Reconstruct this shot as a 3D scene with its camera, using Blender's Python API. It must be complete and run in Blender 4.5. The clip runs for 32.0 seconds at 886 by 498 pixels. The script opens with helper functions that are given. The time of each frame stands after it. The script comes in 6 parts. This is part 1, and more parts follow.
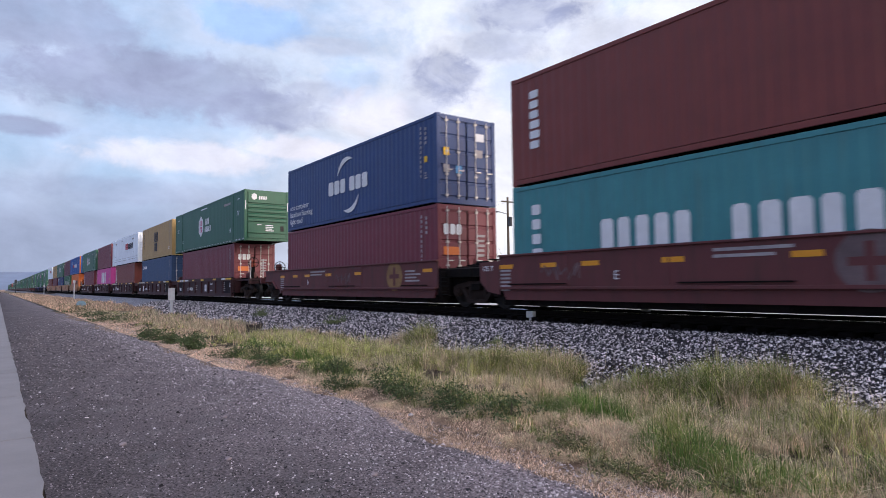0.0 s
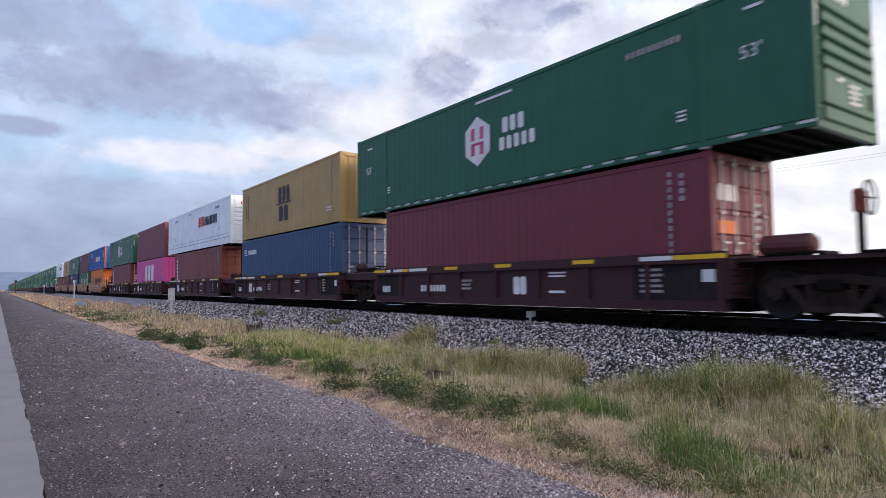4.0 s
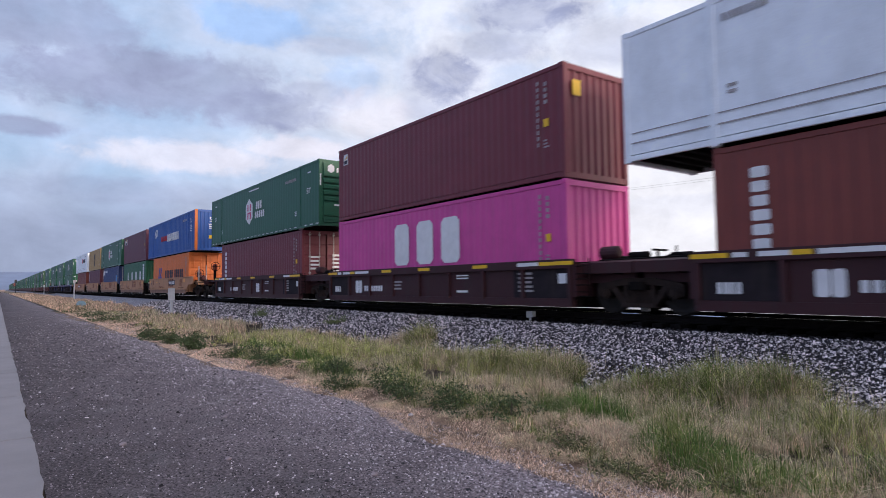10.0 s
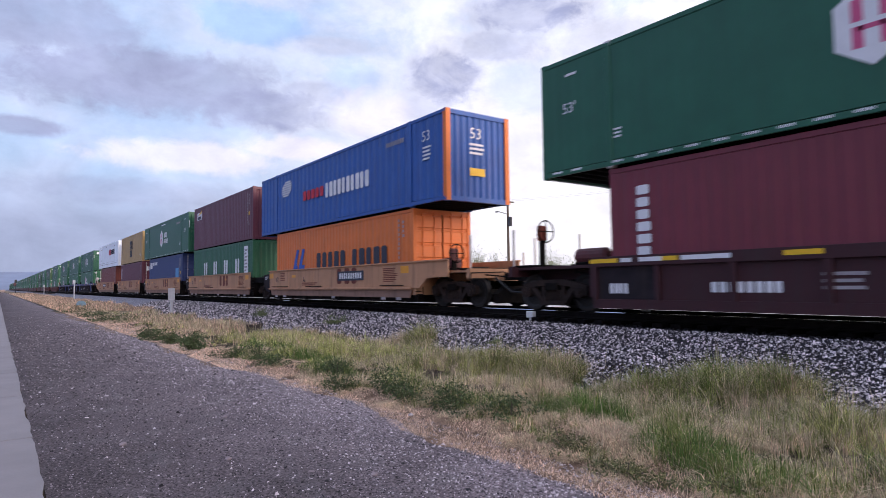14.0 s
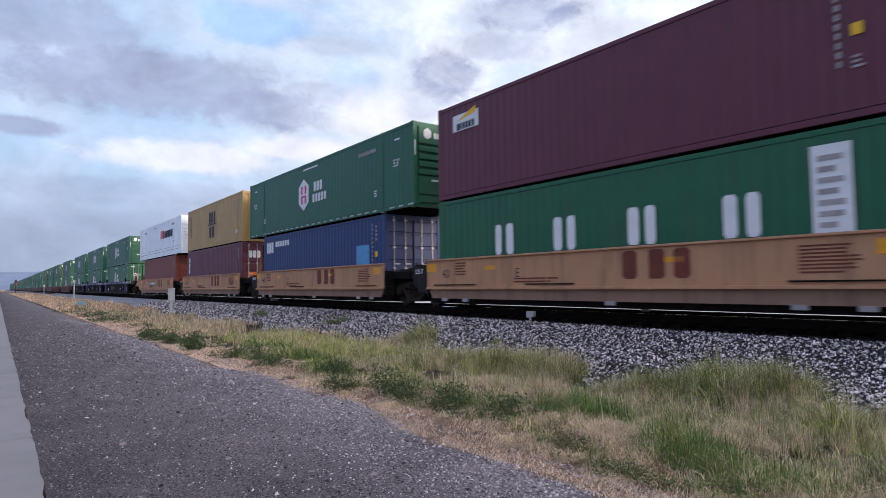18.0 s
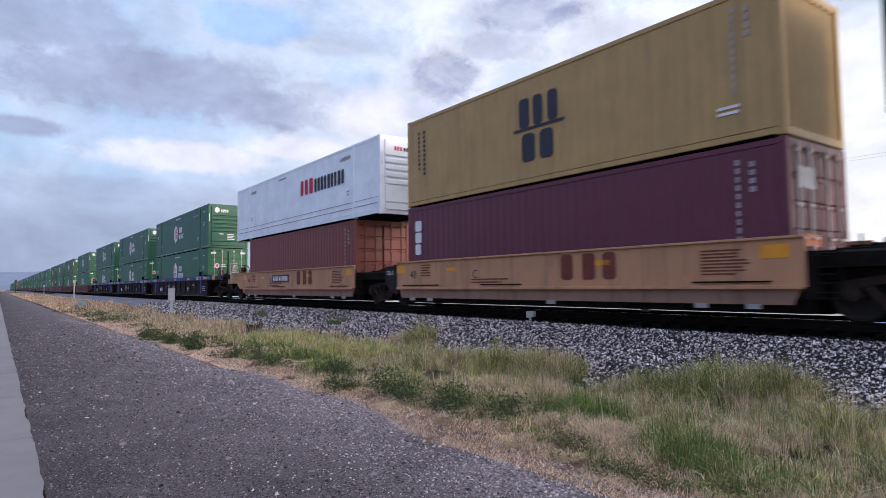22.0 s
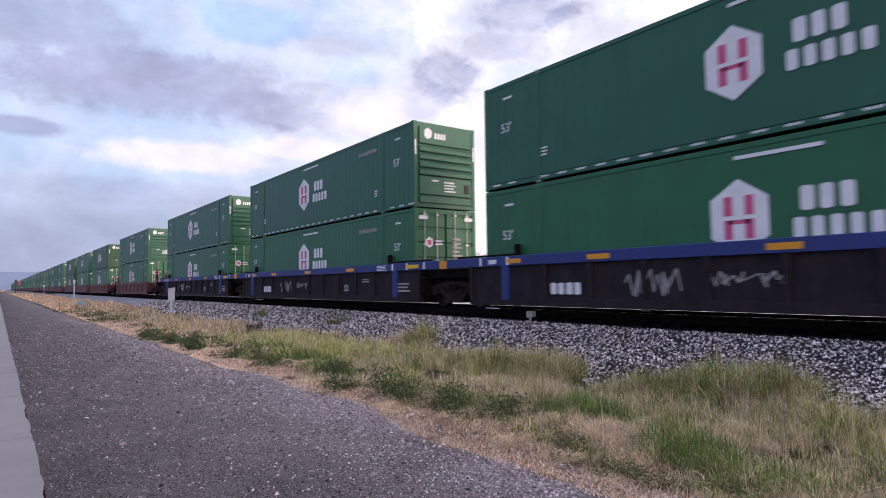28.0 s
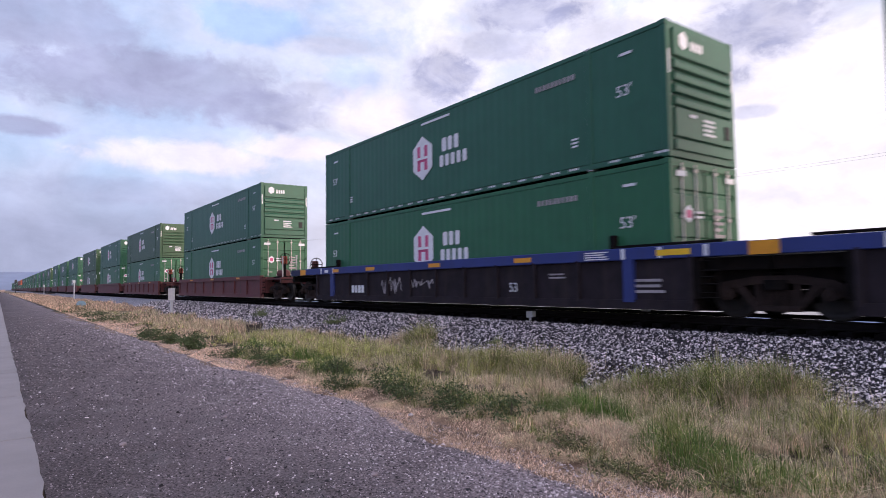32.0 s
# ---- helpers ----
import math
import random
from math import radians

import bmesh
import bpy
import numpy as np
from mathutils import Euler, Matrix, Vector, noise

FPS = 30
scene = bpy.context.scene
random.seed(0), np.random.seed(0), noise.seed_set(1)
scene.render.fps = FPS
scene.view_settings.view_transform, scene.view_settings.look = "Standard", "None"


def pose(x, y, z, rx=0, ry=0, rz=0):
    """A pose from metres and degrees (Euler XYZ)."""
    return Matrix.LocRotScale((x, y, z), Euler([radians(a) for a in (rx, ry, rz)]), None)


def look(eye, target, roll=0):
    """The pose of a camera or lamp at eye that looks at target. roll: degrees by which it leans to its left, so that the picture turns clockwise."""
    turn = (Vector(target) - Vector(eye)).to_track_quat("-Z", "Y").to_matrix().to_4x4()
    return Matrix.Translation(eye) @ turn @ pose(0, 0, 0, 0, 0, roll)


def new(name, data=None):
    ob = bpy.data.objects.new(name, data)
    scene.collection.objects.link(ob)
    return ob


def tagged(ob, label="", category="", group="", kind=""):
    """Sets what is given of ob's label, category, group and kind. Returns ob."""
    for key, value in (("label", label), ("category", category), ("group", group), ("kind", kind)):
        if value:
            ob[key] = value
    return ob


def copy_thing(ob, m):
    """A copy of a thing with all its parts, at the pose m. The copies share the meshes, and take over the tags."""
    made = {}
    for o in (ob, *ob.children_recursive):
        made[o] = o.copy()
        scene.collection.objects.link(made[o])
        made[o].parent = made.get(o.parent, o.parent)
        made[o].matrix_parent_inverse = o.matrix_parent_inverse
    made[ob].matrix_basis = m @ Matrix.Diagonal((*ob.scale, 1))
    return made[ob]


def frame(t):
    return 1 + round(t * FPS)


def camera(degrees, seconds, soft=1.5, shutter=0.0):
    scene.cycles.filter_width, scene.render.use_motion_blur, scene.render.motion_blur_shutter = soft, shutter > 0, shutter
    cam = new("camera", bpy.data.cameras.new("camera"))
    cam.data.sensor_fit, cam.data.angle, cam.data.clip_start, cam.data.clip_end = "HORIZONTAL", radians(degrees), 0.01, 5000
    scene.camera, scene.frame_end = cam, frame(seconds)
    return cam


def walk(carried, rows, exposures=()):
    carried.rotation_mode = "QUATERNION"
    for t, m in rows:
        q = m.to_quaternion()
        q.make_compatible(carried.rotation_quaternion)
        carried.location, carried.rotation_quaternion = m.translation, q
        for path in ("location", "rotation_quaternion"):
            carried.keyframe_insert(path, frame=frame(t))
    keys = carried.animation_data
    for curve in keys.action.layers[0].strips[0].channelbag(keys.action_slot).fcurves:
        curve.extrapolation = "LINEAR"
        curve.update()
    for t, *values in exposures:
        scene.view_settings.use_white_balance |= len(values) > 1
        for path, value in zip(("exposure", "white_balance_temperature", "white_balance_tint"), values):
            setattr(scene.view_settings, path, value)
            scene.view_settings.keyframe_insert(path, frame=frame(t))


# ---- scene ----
# ---------------------------------------------------------------- camera
SPEED = 7.35            # train, metres a second
LENGTH = 32.0           # seconds
TRACK_Y = 12.322        # middle of the track
RAIL_Z = -0.06          # top of the rails
cam = camera(72.13, LENGTH, soft=0.8, shutter=0.45)
EYE = look((0, 0, 0.634), (-0.80532, 0.58999, 0.69198), -0.69)
# the phone's own exposure and white balance drift as bright boxes pass
LOOK = [(0, 0.25, 6500, 14), (1, 0.17, 6600, 14), (2, 0.33, 6600, 11), (3, 0.26, 6600, 12), (6, 0.30, 6500, 13), (7, 0.23, 6400, 12), (9, 0.14, 6500, 14), (11, 0.20, 6500, 15),
        (13, 0.33, 6500, 18), (14, 0.35, 6500, 19), (17, 0.25, 6500, 11), (19, 0.42, 6500, 13), (21, 0.38, 6600, 16), (23, 0.16, 6300, 11), (24, 0.08, 6300, 12), (25, 0.05, 6400, 14), (28, 0.40, 6750, 20), (30, 0.43, 6700, 22), (32, 0.36, 6700, 23)]
walk(cam, [(0, EYE), (LENGTH, EYE)], LOOK)

# ---------------------------------------------------------------- sky and sun
SUN_AZ, SUN_EL = 72.0, 9.0      # degrees; azimuth from +y towards +x


def build_world():
    w = bpy.data.worlds.new("world")
    scene.world = w
    w.use_nodes = True
    nt = w.node_tree
    nt.nodes.clear()
    N, L = nt.nodes.new, nt.links.new

    def math_node(op, a, b=None, c=None, clamp=False):
        n = N("ShaderNodeMath")
        n.operation, n.use_clamp = op, clamp
        for i, v in enumerate((a, b, c)):
            if v is None:
                continue
            if isinstance(v, (int, float)):
                n.inputs[i].default_value = v
            else:
                L(v, n.inputs[i])
        return n.outputs[0]

    def mix(f, a, b, mode="MIX"):
        n = N("ShaderNodeMix")
        n.data_type, n.blend_type = "RGBA", mode
        for i, v in ((0, f), (6, a), (7, b)):
            if isinstance(v, (int, float)):
                n.inputs[i].default_value = v
            elif isinstance(v, tuple):
                n.inputs[i].default_value = (*v, 1)
            else:
                L(v, n.inputs[i])
        return n.outputs[2]

    def smooth(v, lo, hi):
        n = N("ShaderNodeMapRange")
        n.interpolation_type = "SMOOTHSTEP"
        L(v, n.inputs[0])
        n.inputs[1].default_value, n.inputs[2].default_value = lo, hi
        return n.outputs[0]

    tc = N("ShaderNodeTexCoord").outputs["Generated"]
    sep = N("ShaderNodeSeparateXYZ")
    L(tc, sep.inputs[0])
    X, Y, Z = sep.outputs
    deg = 57.29578
    az = math_node("MULTIPLY", math_node("ARCTAN2", X, Y), deg)       # from +y towards +x
    el = math_node("MULTIPLY", math_node("ARCSINE", Z), deg)

    def noise_at(sx, sy, scale, detail, rough, off, warp=0.0):
        comb = N("ShaderNodeCombineXYZ")
        L(math_node("MULTIPLY", az, sx), comb.inputs[0])
        L(math_node("MULTIPLY", el, sy), comb.inputs[1])
        comb.inputs[2].default_value = off
        n = N("ShaderNodeTexNoise")
        L(comb.outputs[0], n.inputs["Vector"])
        n.inputs["Scale"].default_value = scale
        n.inputs["Detail"].default_value = detail
        n.inputs["Roughness"].default_value = rough
        n.inputs["Distortion"].default_value = warp
        return n.outputs[0]

    sky = N("ShaderNodeTexSky")
    sky.sky_type, sky.sun_disc = "NISHITA", False
    sky.sun_elevation, sky.sun_rotation = radians(SUN_EL), radians(SUN_AZ)
    sky.air_density, sky.dust_density, sky.ozone_density = 1.0, 0.6, 2.0
    clear = mix(1.0, sky.outputs[0], (0.12, 0.12, 0.12), "MULTIPLY")
    # a veil of high cloud over the clear sky
    veil = smooth(noise_at(0.06, 0.13, 1.0, 6, 0.52, 2.0, 0.25), 0.36, 0.62)
    base = mix(0.8, clear, SKY["blue"])
    base = mix(math_node("MULTIPLY", veil, 0.85), base, SKY["veil"])
    # bright broken cloud, whiter towards the low sun
    da = math_node("ABSOLUTE", math_node("SUBTRACT", az, SUN_AZ))
    side = smooth(da, 154.0, 114.0)
    low = smooth(el, 27.0, 14.0)
    billow = noise_at(0.08, 0.12, 1.0, 8, 0.6, 7.0, 0.35)
    white = math_node("MULTIPLY", smooth(billow, 0.36, 0.60), math_node("ADD", math_node("MULTIPLY", side, 0.80), 0.15), clamp=True)
    base = mix(white, base, SKY["white"])
    base = mix(math_node("MULTIPLY", math_node("MULTIPLY", side, low), 0.9), base, SKY["glow"])
    sunset = math_node("MULTIPLY", smooth(da, 85.0, 5.0), smooth(el, 48.0, 4.0))
    base = mix(sunset, base, SKY["sunset"])
    # a few large grey cloud masses with ragged edges: azimuth, elevation, half-widths
    rag = noise_at(0.15, 0.24, 1.0, 8, 0.58, 11.0, 0.15)
    fluff = noise_at(0.42, 0.60, 1.0, 6, 0.62, 23.0, 0.5)
    ragged = math_node("ADD", math_node("MULTIPLY", math_node("SUBTRACT", rag, 0.5), 1.15), math_node("MULTIPLY", math_node("SUBTRACT", fluff, 0.5), 0.95))

    def masses(rows):
        total = None
        for a0, e0, wa, we, k in rows:
            m = mass(a0, e0, wa, we, k)
            total = m if total is None else math_node("MAXIMUM", total, m)
        return total

    def mass(a0, e0, wa, we, k):
        dx = math_node("DIVIDE", math_node("SUBTRACT", az, a0), wa)
        dy = math_node("DIVIDE", math_node("SUBTRACT", el, e0), we)
        r = math_node("SQRT", math_node("ADD", math_node("MULTIPLY", dx, dx), math_node("MULTIPLY", dy, dy)))
        return math_node("MULTIPLY", smooth(math_node("ADD", r, ragged), 1.15, 0.55), k)

    base = mix(masses(SKY["clear"]), base, SKY["open"])
    shade = masses(SKY["masses"])
    fine = smooth(noise_at(0.22, 0.4, 1.0, 6, 0.6, 3.0, 0.4), 0.3, 0.7)
    shade = math_node("MULTIPLY", shade, math_node("ADD", math_node("MULTIPLY", fine, 0.30), 0.75), clamp=True)
    # sunlit rims where the grey masses thin out
    rim = math_node("MULTIPLY", math_node("MULTIPLY", shade, math_node("SUBTRACT", 1.0, shade)), math_node("MULTIPLY", side, 1.6), clamp=True)
    base = mix(shade, base, SKY["grey"])
    base = mix(rim, base, SKY["white"])
    # dusk haze along the horizon
    base = mix(masses(SKY["blush"]), base, SKY["pink"])
    haze = math_node("MULTIPLY", smooth(el, 11.0, 4.0), 0.85)
    base = mix(haze, base, mix(smooth(da, 152.0, 118.0), SKY["haze"], mix(sunset, SKY["glow"], SKY["sunset"])))
    # fine cloud texture, and an overcast zenith brighter than the horizon
    tex = N("ShaderNodeMapRange")
    L(noise_at(0.17, 0.26, 1.0, 8, 0.62, 31.0, 0.25), tex.inputs[0])
    for i, q in enumerate((0.34, 0.66, 0.87, 1.08)):
        tex.inputs[i + 1].default_value = q
    lift = math_node("ADD", math_node("MULTIPLY", smooth(el, 30.0, 72.0), 0.85), 1.0)
    gain = N("ShaderNodeCombineXYZ")
    g = math_node("MULTIPLY", tex.outputs[0], lift)
    for i in range(3):
        L(g, gain.inputs[i])
    base = mix(1.0, base, gain.outputs[0], "MULTIPLY")
    # the sky opposite the sunset is already dim and blue
    dusk = smooth(Y, 0.02, -0.60)
    base = mix(dusk, base, mix(1.0, base, SKY["dusk"], "MULTIPLY"))
    bg = N("ShaderNodeBackground")
    L(base, bg.inputs[0])
    bg.inputs[1].default_value = SKY["strength"]
    out = N("ShaderNodeOutputWorld")
    L(bg.outputs[0], out.inputs[0])


SKY = {
    "strength": 1.0,
    "blue": (0.415, 0.59, 0.85), "veil": (0.485, 0.59, 0.79), "white": (0.80, 0.85, 0.95),
    "glow": (0.84, 0.86, 0.905), "sunset": (3.4, 2.95, 2.6), "grey": (0.315, 0.362, 0.535), "haze": (0.29, 0.345, 0.49), "dusk": (0.60, 0.67, 0.82), "pink": (0.86, 0.83, 0.90),
    # azimuth, elevation, half-widths, strength
    "blush": [(-76, 11.3, 9, 1.5, 0.6), (-68, 12.4, 6, 1.2, 0.6), (-60, 16, 4, 2.5, 0.4)],
    "open": (0.36, 0.56, 0.90), "clear": [(-71, 22.8, 6, 1.9, 0.85), (-62, 18.6, 3, 2.2, 0.4), (-46, 18.0, 4, 3.0, 0.3)],
    "masses": [(-80, 17.4, 14, 3.1, 0.92), (-71, 16.0, 7, 2.3, 0.92), (-88, 20.5, 9, 3.0, 0.75), (-88.5, 12.6, 3.2, 0.8, 0.9), (-64, 21.6, 4.5, 0.9, 0.4), (-66, 17.4, 5, 1.2, 0.6), (-53.5, 19.2, 4.4, 3.2, 0.95), (-56, 16.4, 2.4, 1.6, 0.7),
               (-45, 24.2, 7.0, 2.2, 0.95), (-48.5, 21.6, 5.5, 1.8, 0.75), (-38, 21.0, 5, 2.0, 0.6), (-26.5, 20.5, 8.0, 2.8, 0.95), (-30.0, 17.8, 4.2, 2.4, 1.0), (-26.5, 14.0, 1.8, 0.6, 0.7), (-33, 14.5, 5, 1.0, 0.35), (-27, 6.5, 12, 1.2, 0.5), (-40, 5.0, 8, 1.0, 0.4), (-80, 8.0, 12, 1.2, 0.4), (-10, 26, 10, 4, 0.8), (-100, 24, 9, 3, 0.7),
               (-130, 18, 16, 4, 0.9), (-170, 25, 20, 5, 0.9), (30, 32, 18, 4, 0.7), (110, 30, 20, 5, 0.8), (-60, 45, 22, 6, 0.7), (20, 55, 25, 7, 0.6)],
}
build_world()

sun = new("sun", bpy.data.lights.new("sun", "SUN"))
sun.data.energy, sun.data.angle, sun.data.color = 0.95, radians(16), (1.0, 0.86, 0.72)
_a, _e = radians(SUN_AZ), radians(SUN_EL + 6)
sun.matrix_world = look((0, 0, 60), (-math.sin(_a) * math.cos(_e), -math.cos(_a) * math.cos(_e), 60 - math.sin(_e)))


# ---------------------------------------------------------------- materials
def material(name, base, rough=0.6, metal=0.0, var=0.18, scale=3.0, stain=None, amount=0.0, streak=False, bump=0.15,
             island=0.0, per_object=0.0, sheer=0.0, spec=0.4, fine=60.0, grain=None, lane=None):
    """A painted, worn or natural surface: base colour, grain at two scales, stains with a shape of their own."""
    m = bpy.data.materials.new(name)
    m.use_nodes = True
    nt = m.node_tree
    nt.nodes.clear()
    N, L = nt.nodes.new, nt.links.new
    out, bsdf = N("ShaderNodeOutputMaterial"), N("ShaderNodeBsdfPrincipled")
    L(bsdf.outputs[0], out.inputs[0])
    bsdf.inputs["Roughness"].default_value, bsdf.inputs["Metallic"].default_value = rough, metal
    bsdf.inputs["Specular IOR Level"].default_value = spec
    co = N("ShaderNodeTexCoord").outputs["Object"]

    def noise_tex(sc, detail=5, stretch=None):
        src = co
        if stretch:
            mp = N("ShaderNodeMapping")
            mp.inputs["Scale"].default_value = stretch
            L(co, mp.inputs[0])
            src = mp.outputs[0]
        n = N("ShaderNodeTexNoise")
        L(src, n.inputs["Vector"])
        n.inputs["Scale"].default_value, n.inputs["Detail"].default_value = sc, detail
        n.inputs["Roughness"].default_value = 0.6
        return n.outputs[0]

    def remap(v, lo, hi, a, b):
        n = N("ShaderNodeMapRange")
        L(v, n.inputs[0])
        for i, q in enumerate((lo, hi, a, b)):
            n.inputs[i + 1].default_value = q
        return n.outputs[0]

    def times(a, b):
        n = N("ShaderNodeMath")
        n.operation = "MULTIPLY"
        L(a, n.inputs[0]), L(b, n.inputs[1])
        return n.outputs[0]

    big, small = noise_tex(scale), noise_tex(fine, 3)
    grain = var * 0.5 if grain is None else grain
    v = times(remap(big, 0.3, 0.7, 1 - var, 1 + var), remap(small, 0.3, 0.7, 1 - grain, 1 + grain))
    if island:
        g = N("ShaderNodeNewGeometry")
        v = times(v, remap(g.outputs["Random Per Island"], 0, 1, 1 - island, 1 + island))
    if per_object:
        g = N("ShaderNodeObjectInfo")
        v = times(v, remap(g.outputs["Random"], 0, 1, 1 - per_object, 1 + per_object))
    if lane:
        sp = N("ShaderNodeSeparateXYZ")
        L(co, sp.inputs[0])
        v = times(v, remap(sp.outputs[1], *lane))
    hsv = N("ShaderNodeHueSaturation")
    hsv.inputs["Color"].default_value = (*base, 1)
    L(v, hsv.inputs["Value"])
    col = hsv.outputs[0]
    if stain:
        s = noise_tex(2.2, 8, (1.6, 1.6, 0.18) if streak else (1, 1, 1))
        f = remap(s, 0.5, 0.72, 0.0, amount)
        mx = N("ShaderNodeMix")
        mx.data_type = "RGBA"
        L(f, mx.inputs[0]), L(col, mx.inputs[6])
        mx.inputs[7].default_value = (*stain, 1)
        col = mx.outputs[2]
    L(col, bsdf.inputs["Base Color"])
    L(remap(small, 0.2, 0.8, max(rough - 0.08, 0.02), min(rough + 0.1, 1)), bsdf.inputs["Roughness"])
    if bump:
        b = N("ShaderNodeBump")
        b.inputs["Strength"].default_value, b.inputs["Distance"].default_value = bump, 0.02
        L(small, b.inputs["Height"])
        L(b.outputs[0], bsdf.inputs["Normal"])
    if sheer:
        tr, ms = N("ShaderNodeBsdfTranslucent"), N("ShaderNodeMixShader")
        L(col, tr.inputs[0])
        ms.inputs[0].default_value = sheer
        L(bsdf.outputs[0], ms.inputs[1]), L(tr.outputs[0], ms.inputs[2]), L(ms.outputs[0], out.inputs[0])
    return m


RUST = (0.10, 0.045, 0.025)


def paint(name, rgb, rough=0.46, dirt=0.22, stain=RUST):
    return material(name, rgb, rough, spec=0.42, var=0.10, scale=1.3, stain=stain, amount=dirt, streak=True, bump=0.04, fine=30)


P = {
    "brown": paint("oxide_brown_paint", (0.190, 0.043, 0.034)),
    "maroon": paint("maroon_paint", (0.168, 0.028, 0.042)),
    "plum": paint("plum_paint", (0.118, 0.026, 0.046)),
    "teal": paint("teal_paint", (0.052, 0.225, 0.245)),
    "navy": paint("navy_paint", (0.024, 0.055, 0.168), dirt=0.15),
    "deepblue": paint("deep_blue_paint", (0.022, 0.062, 0.15), dirt=0.2),
    "cobalt": paint("cobalt_paint", (0.016, 0.037, 0.14), dirt=0.15),
    "royal": paint("royal_blue_paint", (0.022, 0.095, 0.34), dirt=0.2),
    "green": paint("fleet_green_paint", (0.0145, 0.102, 0.057), dirt=0.12, stain=(0.03, 0.05, 0.03)),
    "leafgreen": paint("bright_green_paint", (0.0155, 0.116, 0.052), dirt=0.12, stain=(0.03, 0.05, 0.03)),
    "olive": paint("faded_green_paint", (0.024, 0.080, 0.034), dirt=0.2, stain=(0.05, 0.06, 0.03)),
    "sea": paint("sea_green_paint", (0.013, 0.105, 0.050)),
    "tan": paint("mustard_paint", (0.43, 0.275, 0.105)),
    "white": paint("white_paint", (0.84, 0.89, 0.96), dirt=0.04, stain=(0.35, 0.33, 0.32)),
    "pink": paint("magenta_paint", (0.60, 0.070, 0.30), dirt=0.12),
    "orange": paint("orange_paint", (0.68, 0.16, 0.025)),
    "ochre": paint("weathered_ochre_paint", (0.46, 0.235, 0.125), rough=0.62, dirt=0.6, stain=(0.20, 0.105, 0.065)),
    "carred": paint("railcar_oxide_red_paint", (0.115, 0.030, 0.031), rough=0.6, dirt=0.6, stain=(0.05, 0.025, 0.02)),
    "carplum": paint("railcar_dark_maroon_paint", (0.042, 0.0092, 0.0125), rough=0.65, dirt=0.5, stain=(0.03, 0.02, 0.02)),
    "chordend": paint("grimy_blue_paint", (0.014, 0.020, 0.070), rough=0.7, dirt=0.7, stain=(0.03, 0.026, 0.03)),
    "skirt": paint("dusty_brown_skirt_paint", (0.27, 0.155, 0.110), rough=0.7, dirt=0.6, stain=(0.10, 0.06, 0.045)),
    "rustred": paint("rust_red_paint", (0.24, 0.045, 0.025), rough=0.75, dirt=0.5),
    "carblue": paint("railcar_blue_paint", (0.020, 0.036, 0.165), rough=0.55, dirt=0.3, stain=(0.04, 0.035, 0.05)),
    # grimy steel, coloured darker still for the shadow around the trucks
    "grime": material("grimy_shaded_steel", (0.0075, 0.0062, 0.006), 0.85, 0.0, spec=0.1, var=0.35, scale=4, stain=(0.022, 0.014, 0.010), amount=0.5),
    "truck": material("brown_greasy_cast_steel", (0.030, 0.0205, 0.018), 0.85, 0.0, spec=0.12, var=0.35, scale=5, stain=(0.05, 0.03, 0.022), amount=0.5),
    "panel": material("dusty_dark_grey_panel", (0.023, 0.0175, 0.0215), 0.8, 0.0, spec=0.15, var=0.25, scale=2.5, stain=(0.045, 0.035, 0.03), amount=0.45, streak=True),
    "steel": material("bare_wheel_steel", (0.022, 0.018, 0.016), 0.6, 0.3, var=0.3),
    "black": material("black_rubber", (0.012, 0.012, 0.013), 0.6, var=0.2),
    "letter": material("white_lettering", (0.72, 0.72, 0.74), 0.6, var=0.08, bump=0.0),
    "red_letter": material("red_lettering", (0.52, 0.022, 0.045), 0.6, var=0.08, bump=0.0),
    "pink_letter": material("pink_lettering", (0.60, 0.10, 0.22), 0.6, var=0.08, bump=0.0),
    "dark_letter": material("dark_lettering", (0.030, 0.032, 0.050), 0.6, var=0.08, bump=0.0),
    "rust_letter": material("rusty_red_lettering", (0.15, 0.035, 0.022), 0.7, var=0.2, bump=0.0),
    "blue_letter": material("blue_lettering", (0.02, 0.09, 0.40), 0.6, var=0.08, bump=0.0),
    "sky_letter": material("pale_blue_panel", (0.10, 0.30, 0.55), 0.6, var=0.12, bump=0.0),
    "dim_letter": material("dim_grey_lettering", (0.13, 0.09, 0.095), 0.7, var=0.3, bump=0.0),
    "gold_letter": material("faded_gold_lettering", (0.24, 0.135, 0.055), 0.7, var=0.25, bump=0.0),
    "grey_letter": material("faded_grey_lettering", (0.33, 0.30, 0.31), 0.7, var=0.25, bump=0.0),
    "yellow": material("yellow_reflector", (0.80, 0.47, 0.02), 0.4, var=0.12, bump=0.0),
    "amber": material("amber_reflector", (0.72, 0.30, 0.02), 0.4, var=0.15, bump=0.0),
    "galv": material("galvanised_rod", (0.50, 0.47, 0.46), 0.45, 0.5, var=0.2),
}


# ---------------------------------------------------------------- building helpers
def box(bm, x0, x1, y0, y1, z0, z1):
    vs = [bm.verts.new(c) for c in ((x0, y0, z0), (x1, y0, z0), (x1, y1, z0), (x0, y1, z0), (x0, y0, z1), (x1, y0, z1), (x1, y1, z1), (x0, y1, z1))]
    for f in ((0, 3, 2, 1), (4, 5, 6, 7), (0, 1, 5, 4), (1, 2, 6, 5), (2, 3, 7, 6), (3, 0, 4, 7)):
        bm.faces.new([vs[i] for i in f])


